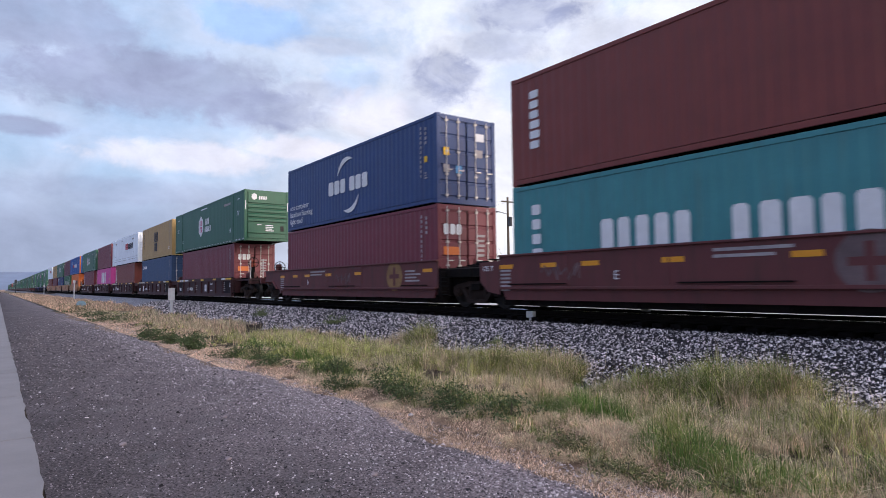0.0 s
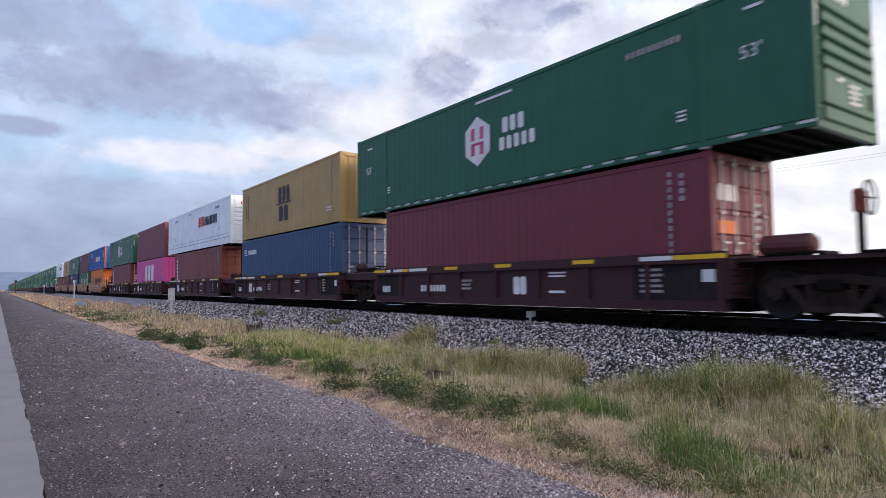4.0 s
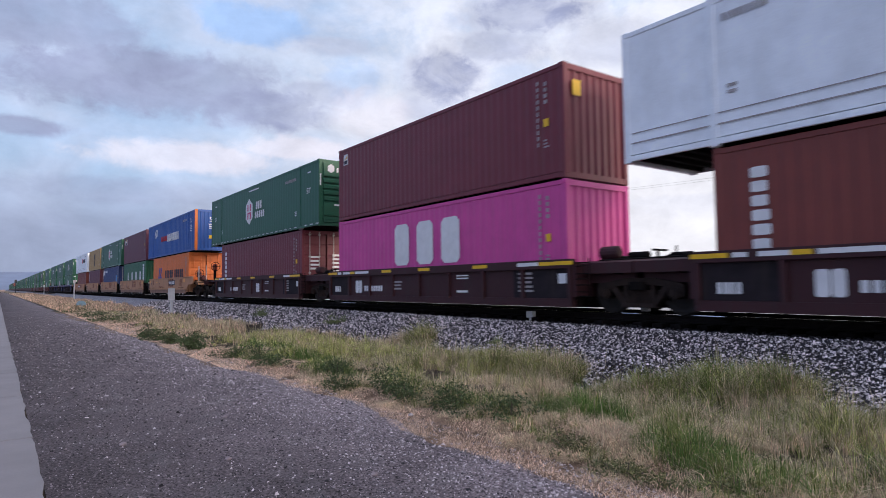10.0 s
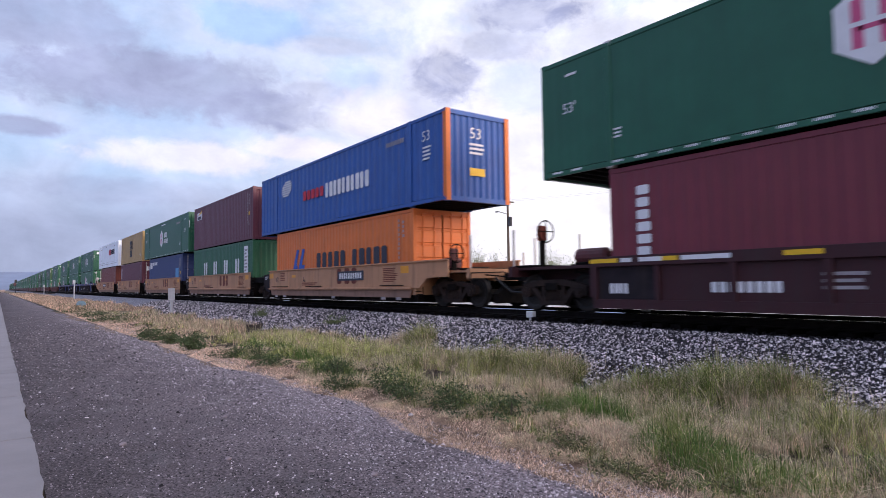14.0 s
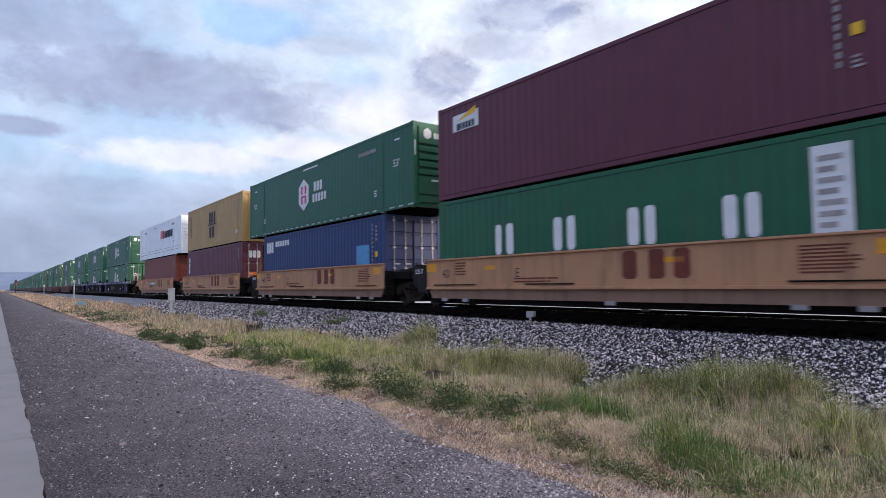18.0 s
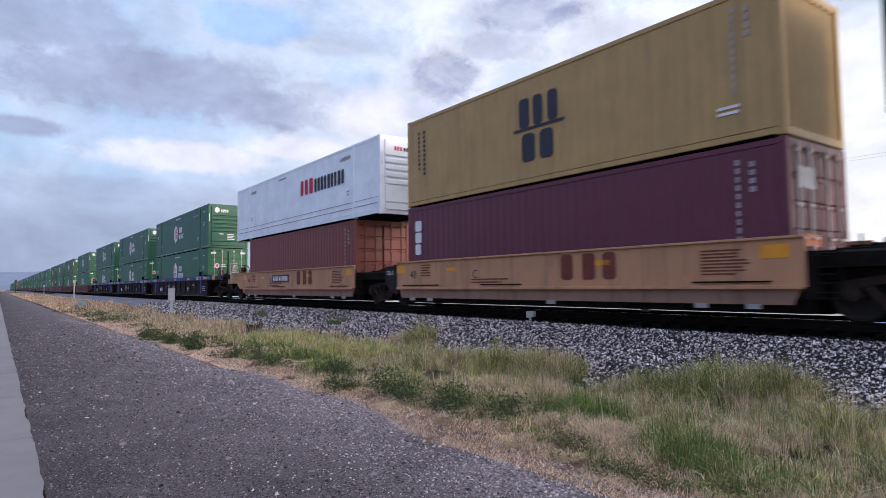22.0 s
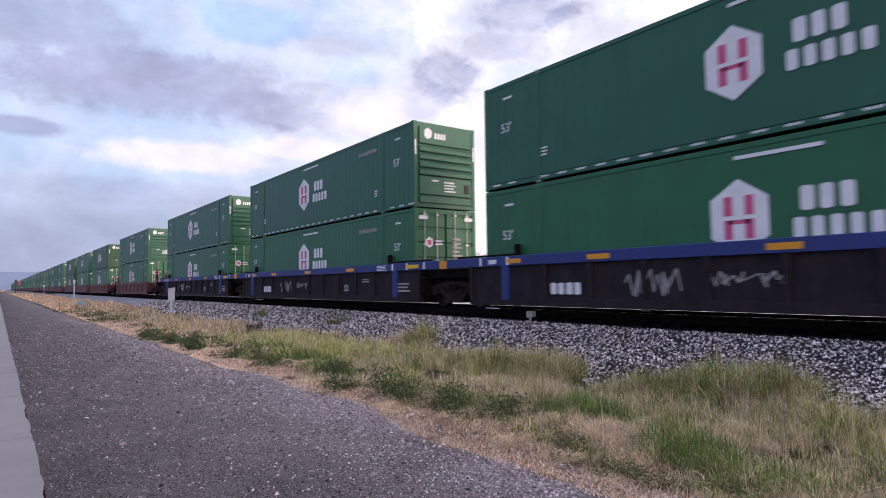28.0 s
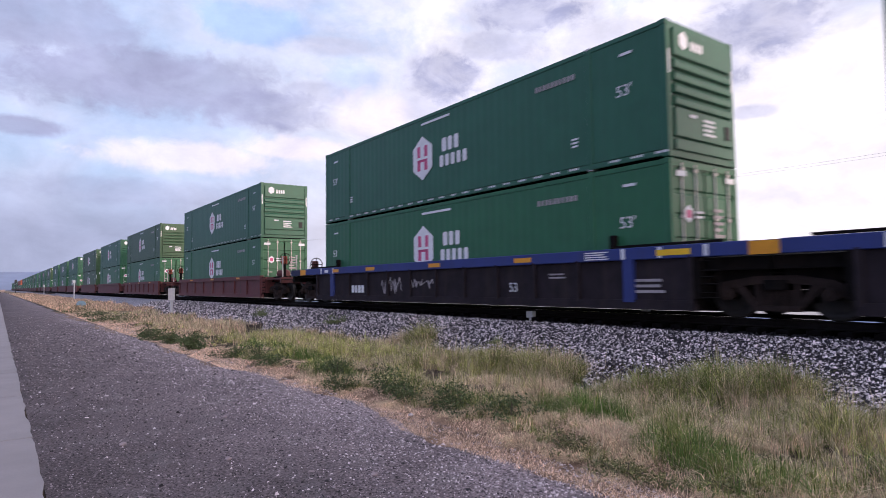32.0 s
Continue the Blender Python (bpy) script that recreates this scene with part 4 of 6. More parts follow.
def scrub(x, y, h, r, seed, n=1700):
    """A far shrub or small tree: trunk, limbs and a crown of many leaf clumps."""
    rng = np.random.default_rng(seed)
    ob = new("shrub_tree")
    ob.matrix_basis = pose(x, y, float(height(x, y)))
    bm = bmesh.new()
    rod(bm, (0, 0, -0.1), (0.05, 0, h * 0.45), 0.10, 6, 0.06)
    ends = []
    for k in range(7):
        a = rng.uniform(0, 6.28)
        e = (r * 0.7 * math.cos(a), r * 0.7 * math.sin(a), h * rng.uniform(0.5, 0.95))
        rod(bm, (0, 0, h * rng.uniform(0.15, 0.4)), e, 0.05, 5, 0.015)
        ends.append(e)
    part("trunk", bm, G["bark"], ob)
    c = np.array(ends)[rng.integers(0, 7, n)] * rng.uniform(0.5, 1.08, (n, 1)) + rng.normal(0, 1, (n, 3)) * np.array([r * 0.20, r * 0.20, h * 0.09])
    c[:, 2] = np.clip(c[:, 2], 0.1, None)
    s = rng.uniform(0.05, 0.13, (n, 1))
    a, b = rng.normal(size=(n, 3)), rng.normal(size=(n, 3))
    a[:, 2] += 0.3
    a, b = a / np.linalg.norm(a, axis=1, keepdims=True), b / np.linalg.norm(b, axis=1, keepdims=True)
    v = np.stack([c - a * s, c + b * s * 0.4, c + a * s, c - b * s * 0.4], 1)
    o = raw_mesh("crown", v.reshape(-1, 3), np.arange(n)[:, None] * 4 + np.array([[0, 1, 2, 3]]), G["brush"])
    o.parent = ob
    return tagged(ob, "yellow-green roadside shrub beyond the track", "shrub", "shrubs beyond the track")


def build_distance():
    # hills on the horizon, distance haze painted in as a bluish tint
    bm = bmesh.new()
    rng = random.Random(11)
    rows = []
    for k in range(80):
        a = radians(-100 + 2.0 * k)
        h = 45 + 75 * (0.5 + 0.5 * noise.noise(Vector((k * 0.13, 2.2, 0)))) + 18 * noise.noise(Vector((k * 0.6, 5, 0)))
        d = 3600
        rows.append([bm.verts.new((math.sin(a) * dd, math.cos(a) * dd, z)) for dd, z in ((d - 500, -3), (d - 150, h * 0.6), (d, h), (d + 300, -3))])
    for p, q in zip(rows, rows[1:]):
        for i in range(3):
            bm.faces.new((p[i], q[i], q[i + 1], p[i + 1]))
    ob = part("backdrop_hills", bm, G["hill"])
    tagged(ob, "low hills on the horizon, violet from haze put into their colour", "hills", kind="structure")
    # shrubs across the line
    rr = random.Random(21)
    for k in range(48):
        x = -165 + 2.9 * k + rr.uniform(-1.2, 1.2)
        y = 40 + rr.uniform(-5, 8) + (0.08 * abs(x))
        low = 0.5 if x > -40 else 1.0
        scrub(x, y, rr.uniform(4.6, 6.4) * low, rr.uniform(1.8, 2.8), 300 + k)
    for k in range(46):
        scrub(-78 + 1.9 * k + rr.uniform(-0.7, 0.7), 47 + rr.uniform(-4, 6), rr.uniform(2.2, 3.3), rr.uniform(1.8, 2.8), 400 + k, 1100)
    # one utility pole with a street lamp across the line
    p = new("utility_pole")
    p.matrix_basis = pose(-44.5, 40.6, -0.92)
    bm = bmesh.new()
    rod(bm, (0, 0, -0.3), (0, 0, 10.1), 0.15, 10, 0.10)
    part("pole", bm, G["bark"], p)
    bm = bmesh.new()
    rod(bm, (0, 0, 8.4), (-1.0, -0.35, 8.75), 0.035, 6)
    rod(bm, (-1.0, -0.35, 8.75), (-1.35, -0.47, 8.72), 0.09, 8, 0.05)
    part("lamp_arm", bm, G["dark"], p, "street lamp on a thin arm")
    bm = bmesh.new()
    rod(bm, (0.3, 0, 7.2), (0.3, 0, 8.1), 0.22, 10)
    part("transformer", bm, G["dark"], p)
    tagged(p, "weathered wooden utility pole with a street lamp", "pole")
    # overhead wires, sagging from pole to pole
    for k, (dy, z) in enumerate(((-0.5, 9.75), (0.5, 9.75))):
        wire = bpy.data.curves.new("overhead_wire", "CURVE")
        wire.dimensions, wire.bevel_depth = "3D", 0.005
        sp = wire.splines.new("POLY")
        sp.points.add(48)
        for i in range(49):
            u = (i % 24) / 24 if i < 48 else 0.0
            sp.points[i].co = (-44.5 + (i - 24) * 2.6, 40.6 + dy, z - 0.92 - 4.4 * u * (1 - u), 1)
        wire.materials.append(G["dark"])
        tagged(new("overhead_wire", wire), "thin dark overhead wire sagging between poles", "wire", "overhead wires")
    arm = bmesh.new()
    box(arm, -0.06, 0.06, -0.8, 0.8, 9.58, 9.70)
    part("cross_arm", arm, G["bark"], p)
    # signal mast and vehicles far down the lane
    m = new("signal_mast")
    m.matrix_basis = pose(-330, 6.6, -0.9)
    bm = bmesh.new()
    rod(bm, (0, 0, -0.3), (0, 0, 5.2), 0.12, 8)
    part("mast", bm, G["dark"], m)
    part("signal_head", box_mesh("signal_head", 0.5, 0.9, 1.5, 0.05), G["dark"], m, at=pose(0, 0, 4.4))
    tagged(m, "dark lineside signal mast far away", "signal")
    for x, y, c in ((-300, -0.5, "dark"), (-330, 2.0, "wall")):
        car = new("parked_car")
        car.matrix_basis = pose(x, y, -0.90)
        bm = bmesh.new()
        prism_y(bm, [(-2.2, 0.35), (2.2, 0.35), (2.2, 0.85), (1.2, 0.95), (0.6, 1.5), (-1.4, 1.5), (-2.1, 0.95)], -0.85, 0.85)
        part("body", bm, G[c], car)
        for sx in (-1.35, 1.35):
            for sy in (-0.8, 0.8):
                w = bmesh.new()
                rod(w, (0, -0.1, 0), (0, 0.1, 0), 0.33, 12)
                part("wheel", w, P["black"], car, at=pose(sx, sy, 0.33))
        tagged(car, "small parked car far down the lane", "car")
# ---------------------------------------------------------------- containers
HIGH = 2.896
L40, L53 = 12.192, 16.154
INSET = (L53 - L40) / 2
MOVING = []      # (thing, place along the train, height) of all that rides past


def corrugated(length, height, pitch, depth, thick=0.02):
    """A wall of upright corrugations, centred in x, its outer face towards -y at y = 0."""
    bm = bmesh.new()
    n = max(1, int(length / pitch))
    step = length / n
    xs = []
    for i in range(n):
        x = -length / 2 + i * step
        xs += [(x, 0.0), (x + step * 0.30, 0.0), (x + step * 0.5, depth), (x + step * 0.8, depth)]
    xs.append((length / 2, 0.0))
    rows = [[bm.verts.new((x, y + o, z)) for x, y in xs] for o, z in ((0, 0), (0, height), (thick, height), (thick, 0))]
    for a, b in ((0, 1), (1, 2), (2, 3), (3, 0)):
        for i in range(len(xs) - 1):
            bm.faces.new((rows[a][i], rows[a][i + 1], rows[b][i + 1], rows[b][i]))
    return finish(bm, "side_panel")


def castings():
    bm = bmesh.new()
    box(bm, -0.089, 0.089, -0.081, 0.081, 0, 0.118)
    return finish(bm, "corner_casting", 0.012)


def blocks(n, w, h, gap=0.22, seed=0, column=False):
    """Plain letter-sized bars in a row (or a column), centred; drawn in x, z with a little thickness in y."""
    def make():
        rng = random.Random(seed)
        bm = bmesh.new()
        cw, ch = (w, h / n) if column else (w / n, h)
        for i in range(n):
            x0 = -w / 2 + (0 if column else i * cw)
            z0 = h / 2 - (i + 1) * ch if column else -h / 2
            bx, bz = (0, ch * gap / 2) if column else (cw * gap / 2, 0)
            xa, xb, za, zb = x0 + bx, x0 + cw - bx, z0 + bz, z0 + ch - bz
            cx, cz = (xb - xa) * 0.16, (zb - za) * 0.10
            slim = 1 - 0.18 * rng.random()
            xb = xa + (xb - xa) * slim
            prism_y(bm, [(xa + cx, za), (xb - cx, za), (xb, za + cz), (xb, zb - cz), (xb - cx, zb), (xa + cx, zb), (xa, zb - cz), (xa, za + cz)], -0.003, 0.003)
        return finish(bm, "lettering")
    return shared(("blocks", n, w, h, gap, seed, column), make)


def bars(n, w, h, seed=0):
    """Lines of small print as plain bars."""
    def make():
        rng = random.Random(seed)
        bm = bmesh.new()
        for i in range(n):
            z = h / 2 - (i + 0.75) * h / n
            box(bm, -w / 2, w / 2 - rng.random() * w * 0.35, -0.003, 0.003, z, z + 0.5 * h / n)
        return finish(bm, "lettering")
    return shared(("bars", n, w, h, seed), make)


def scrawl(w, h, seed):
    """A sprayed tag: thin bent strokes, joined into one marking."""
    def make():
        rng = random.Random(seed)
        bm = bmesh.new()
        n = max(4, int(w / 0.16))
        last = (-w / 2, 0.0)
        for i in range(n):
            x = -w / 2 + (i + rng.uniform(0.2, 1.2)) * w / n
            for p in ((x, rng.uniform(0.15, 0.5) * h), (x + rng.uniform(-0.08, 0.14), -rng.uniform(0.1, 0.5) * h)):
                dx, dz = p[0] - last[0], p[1] - last[1]
                ln = math.hypot(dx, dz) or 1.0
                t = rng.uniform(0.010, 0.020)
                nx, nz = -dz / ln * t, dx / ln * t
                prism_y(bm, [(last[0] + nx, last[1] + nz), (last[0] - nx, last[1] - nz), (p[0] - nx, p[1] - nz), (p[0] + nx, p[1] + nz)], -0.003, 0.003)
                last = p
        return finish(bm, "graffiti")
    return shared(("scrawl", w, h, seed), make)


def plate(outline, key):
    def make():
        bm = bmesh.new()
        prism_y(bm, outline, -0.003, 0.003)
        return finish(bm, "emblem")
    return shared(("plate", key), make)


def mark(ob, name, mesh, mat, x, z, y=None, turn=None):
    """A flat marking on the near side of a thing; with turn, on its leading end."""
    if turn is None:
        return part(name, mesh, mat, ob, at=pose(x, (ob["half"] + 0.002 if y is None else -y) * -1, z))
    return part(name, mesh, mat, ob, at=pose(x, turn, z, 0, 0, 90))


def doors(ob, L, W, mat, mats, x):
    """Two door leaves with hinges and lock rods, at the leading end."""
    zc = HIGH - 0.30
    for s in (-1, 1):
        def leaf():
            bm = bmesh.new()
            w = W / 2 - 0.10
            face, k = [(-0.03, 0.0), (0.0, 0.0)], (zc - 0.1) / 5
            for i in range(5):
                z0 = 0.09 + i * k
                face += [(0.0, z0), (0.028, z0 + 0.03), (0.028, z0 + k - 0.10), (0.0, z0 + k - 0.07)]
            prism_y(bm, face + [(0.0, zc), (-0.03, zc)], -w / 2, w / 2)
            return finish(bm, "door")
        d = part("door", shared(("door", W), leaf), mat, ob, at=pose(x, s * (W / 4 - 0.012), 0.16))
        def lock():
            bm = bmesh.new()
            rod(bm, (0, 0, 0.02), (0, 0, zc + 0.06), 0.019, 6)
            for z in (0.08, 0.75, 1.5, zc - 0.1):
                box(bm, -0.03, 0.03, -0.05, 0.05, z, z + 0.06)
            box(bm, 0.0, 0.04, -0.02, 0.42 * W / 5, 0.92, 0.96)
            return finish(bm, "lock_rod")
        for k in (-0.24, 0.24):
            part("lock_rod", shared(("lock", W), lock), mats, d, "galvanised lock rod", at=pose(0.05, k * W / 2.44, 0))
        def hinges():
            bm = bmesh.new()
            box(bm, -0.004, 0.012, -0.02, 0.02, 0.28, 2.33)
            for z in (0.3, 0.95, 1.6, 2.2):
                box(bm, 0.0, 0.05, -0.05, 0.05, z, z + 0.11)
            return finish(bm, "hinge")
        part("hinge_strip", shared("hinge", hinges), mat, d, at=pose(0.0, s * (W / 4 - 0.07), 0))


def container(kind, mat, name="shipping_container", lead="corrugated", label="", frame_mat=None, rods=None, wall=None, dashes=False):
    """An intermodal container standing on z = 0, centred; its near side looks to -y and its leading end to +x."""
    big = kind == 53
    L, W = (L53, 2.59) if big else (L40, 2.438)
    fm = frame_mat or mat
    ob = new(name)
    ob["half"] = W / 2
    pitch, depth = wall or ((0.30, 0.004) if big else (0.278, 0.011))
    wall_me = shared(("wall", kind, pitch), lambda: corrugated(L - 0.30, HIGH - 0.30, pitch, depth))
    for s in (0, 180):
        part("side_panel", wall_me, mat, ob, at=pose(0, (-1 if s == 0 else 1) * (W / 2 - 0.012), 0.17, 0, 0, s))
    top_me = shared(("toprail", kind), lambda: box_rail(L - 0.16, 0.06, 0.11))
    low_me = shared(("lowrail", kind), lambda: box_rail(L - 0.16, 0.06, 0.12))
    for s in (-1, 1):
        part("top_rail", top_me, fm, ob, at=pose(0, s * (W / 2 - 0.03), HIGH - 0.128))
        part("bottom_rail", low_me, fm, ob, at=pose(0, s * (W / 2 - 0.024), 0.03))
        for e in (-1, 1):
            part("corner_post", box_mesh("corner_post", 0.15, 0.15, HIGH - 0.22, 0.012), fm, ob, at=pose(e * (L / 2 - 0.075), s * (W / 2 - 0.075), 0.11))
            for z in (0, HIGH - 0.118):
                part("corner_casting", shared("casting", castings), fm, ob, at=pose(e * (L / 2 - 0.089), s * (W / 2 - 0.078), z))
            if big:
                part("support_post", box_mesh("support_post", 0.17, 0.10, HIGH - 0.06, 0.01), fm, ob, at=pose(e * (L40 / 2 - 0.08), s * (W / 2 - 0.04), 0.02))
                for z in (-0.004, HIGH - 0.115):
                    part("corner_casting", shared("casting", castings), P["galv"] if frame_mat is None and dashes else fm, ob, at=pose(e * (L40 / 2 - 0.085), s * (W / 2 - 0.075), z))

    def roof():
        bm = bmesh.new()
        box(bm, -L / 2 + 0.08, L / 2 - 0.08, -W / 2 + 0.06, W / 2 - 0.06, HIGH - 0.045, HIGH - 0.03)
        for i in range(int(L / 0.6)):
            x = -L / 2 + 0.4 + i * 0.6
            box(bm, x, x + 0.3, -W / 2 + 0.15, W / 2 - 0.15, HIGH - 0.03, HIGH - 0.015)
        return finish(bm, "roof")
    part("roof", shared(("roof", kind), roof), mat, ob)

    def under():
        bm = bmesh.new()
        box(bm, -L / 2 + 0.1, L / 2 - 0.1, -W / 2 + 0.06, W / 2 - 0.06, 0.13, 0.16)
        for i in range(int(L / 0.4)):
            x = -L / 2 + 0.3 + i * 0.4
            box(bm, x, x + 0.05, -W / 2 + 0.06, W / 2 - 0.06, 0.03, 0.13)
        return finish(bm, "underframe")
    tagged(part("underframe", shared(("under", kind), under), P["grime"], ob), kind="stuff")

    def cross():
        bm = bmesh.new()
        box(bm, -0.06, 0.06, -W / 2 + 0.14, W / 2 - 0.14, 0.015, 0.16)
        return finish(bm, "end_beam")
    for e in (-1, 1):
        for z in (0, HIGH - 0.175):
            part("end_beam", shared(("cross", kind), cross), fm, ob, at=pose(e * (L / 2 - 0.07), 0, z))

    end_me = shared(("endwall", W), lambda: corrugated(W - 0.28, HIGH - 0.28, 0.25, 0.045))
    part("end_panel", end_me, mat, ob, at=pose(-L / 2 + 0.03, 0, 0.15, 0, 0, -90))
    if lead == "doors":
        doors(ob, L, W, mat, rods or P["galv"], L / 2 - 0.05)
    elif lead == "slats":
        def nose():
            bm = bmesh.new()
            w = W / 2 - 0.13
            box(bm, -0.03, 0.0, -w, w, 0.15, HIGH - 0.13)
            return finish(bm, "front_panel")
        fp = part("front_panel", shared("nose", nose), mat, ob, at=pose(L / 2 - 0.03, 0, 0))
        def slat():
            bm = bmesh.new()
            w = W / 2 - 0.20
            prism_y(bm, [(0.0, 0.0), (0.075, 0.0), (0.085, 0.02), (0.085, 0.14), (0.03, 0.20), (0.0, 0.20)], -w, w)
            return finish(bm, "slat")
        for z in (1.10, 1.36, 1.62, 1.88):
            part("slat", shared("slat", slat), mat, fp, at=pose(0, 0, z))
        for z, h in ((0.16, 0.22), (0.44, 0.60), (2.15, 0.58)):
            part("nose_sheet", box_mesh("nose_sheet", 0.075, W - 0.40, h, 0.01), mat, fp, at=pose(0.0375, 0, z))
        part("gladhand_box", box_mesh("gladhand_box", 0.03, 0.20, 0.30, 0.01), P["black"], fp, "dark recessed box", at=pose(0.085, W / 2 - 0.42, 0.58))
        for y in (-1, 1) if "far" not in label else ():
            part("marker_plate", box_mesh("marker_plate", 0.006, 0.05, 0.5), P["letter"], ob, at=pose(L / 2 + 0.004, y * (W / 2 - 0.07), 1.75))
    else:
        part("front_panel", end_me, mat, ob, at=pose(L / 2 - 0.03, 0, 0.15, 0, 0, 90))
    if dashes:
        for i in range(27):
            x = -L / 2 + 0.5 + i * 0.595
            if abs(abs(x) - L40 / 2) > 0.3:
                part("reflector", box_mesh("reflector", 0.30, 0.006, 0.05), P["letter"], ob, at=pose(x, -W / 2 - 0.003, 0.09))
    return tagged(ob, label, "container", "containers on the train")


def box_rail(L, d, h):
    bm = bmesh.new()
    box(bm, -L / 2, L / 2, -d / 2, d / 2, 0, h)
    return finish(bm, "rail", 0.008)


def ends_column(ob, L, sub=True, mat="letter"):
    """Upright columns of small print near the leading end, with a placard or two."""
    x = L / 2 - 0.62
    mark(ob, "lettering", blocks(11, 0.075, 1.75, 0.35, 4, True), P["grey_letter"], x - 0.28, 1.75)
    mark(ob, "lettering", blocks(4, 0.11, 0.62, 0.35, 6, True), P["grey_letter"] if mat == "letter" else P[mat], x, 2.25)
    if sub:
        mark(ob, "placard", box_mesh("placard", 0.17, 0.005, 0.2), P["yellow"], x, 1.38)
        mark(ob, "lettering", bars(3, 0.18, 0.25, 2), P["grey_letter"], x, 0.95)


def hexagon(r):
    return [(r * 0.87 * math.sin(radians(60 * k)), r * math.cos(radians(60 * k))) for k in range(6)]


def green_domestic(lead, shade="green", label="long green ribbed container with white hexagon emblem, stacked on top", dashes=True):
    ob = container(53, P[shade], lead=lead, label=label, dashes=dashes)
    x = -0.87
    emblem = part("emblem", plate(hexagon(0.72), "hex"), P["letter"], ob, at=pose(x, -1.297, 1.51))
    for dx in (-0.2, 0.2):
        part("emblem_bar", box_mesh("emblem_bar", 0.17, 0.008, 0.36), P["pink_letter"], emblem, at=pose(dx, -0.002, -0.40))
        part("emblem_bar", box_mesh("emblem_bar", 0.17, 0.008, 0.36), P["pink_letter"], emblem, at=pose(dx, -0.002, 0.04))
    part("emblem_bar", box_mesh("emblem_stroke", 0.40, 0.008, 0.08), P["pink_letter"], emblem, at=pose(0, -0.002, -0.12))
    mark(ob, "lettering", blocks(3, 0.92, 0.42, 0.25, 3), P["letter"], x + 1.50, 1.74)
    mark(ob, "lettering", blocks(5, 1.45, 0.36, 0.25, 5), P["letter"], x + 1.64, 1.24)
    mark(ob, "lettering", bars(1, 1.6, 0.14, 1), P["letter"], x + 0.75, 2.62)
    mark(ob, "lettering", blocks(10, 1.35, 0.14, 0.3, 8), P["grey_letter"], L40 / 2 - 1.15, 2.35)
    mark(ob, "lettering", bars(3, 0.26, 0.26, 5), P["letter"], L40 / 2 - 0.5, 0.75)
    mark(ob, "lettering", bars(3, 0.26, 0.26, 5), P["letter"], -L40 / 2 + 0.35, 0.75)
    for e in (-1, 1):
        cx = e * (L40 / 2 + INSET / 2)
        part("lettering", text_mesh("53'", 0.36), P["letter"], ob, at=pose(cx - 0.3, -1.294, 1.52, 90, 0, 0))
        mark(ob, "lettering", bars(1, 0.36, 0.12, 3), P["letter"], cx, 2.45)
    xe = L53 / 2 + 0.052
    if lead == "slats":
        part("emblem", plate(hexagon(0.2), "hexs"), P["letter"], ob, at=pose(xe, -0.75, 2.5, 0, 0, 90))
        part("lettering", blocks(4, 0.5, 0.2, 0.2, 5), P["letter"], ob, at=pose(xe, -0.25, 2.45, 0, 0, 90))
        part("lettering", bars(4, 0.5, 0.4, 7), P["letter"], ob, at=pose(xe + 0.006, 0.15, 0.74, 0, 0, 90))
        part("lettering", bars(1, 0.3, 0.12, 7), P["letter"], ob, at=pose(xe + 0.006, -0.45, 0.92, 0, 0, 90))
    else:
        part("emblem", plate(hexagon(0.19), "hext"), P["letter"], ob, at=pose(L53 / 2 + 0.03, -0.72, 1.75, 0, 0, 90))
        part("emblem_bar", box_mesh("emblem_dot", 0.16, 0.008, 0.16), P["pink_letter"], ob, at=pose(L53 / 2 + 0.034, -0.72, 1.67, 0, 0, 90))
        part("lettering", bars(2, 0.36, 0.2, 9), P["letter"], ob, at=pose(L53 / 2 + 0.03, -0.30, 1.75, 0, 0, 90))
        part("lettering", bars(5, 0.42, 0.7, 9), P["grey_letter"], ob, at=pose(L53 / 2 + 0.03, 0.45, 1.6, 0, 0, 90))
        for y in (-0.95, 0.95):
            part("placard", box_mesh("placard", 0.34, 0.005, 0.12), P["letter"], ob, at=pose(L53 / 2 + 0.03, y, 2.52, 0, 0, 90))
    return ob


def plain_forty(colour, lead, label, **kw):
    ob = container(40, P[colour], lead=lead, label=label, **kw)
    ends_column(ob, L40, kw.get("rods") is None)
    return ob


def tall_word(ob, mat="letter"):
    mark(ob, "lettering", blocks(6, 0.34, 1.58, 0.24, 12, True), P[mat], -5.22, 1.66)


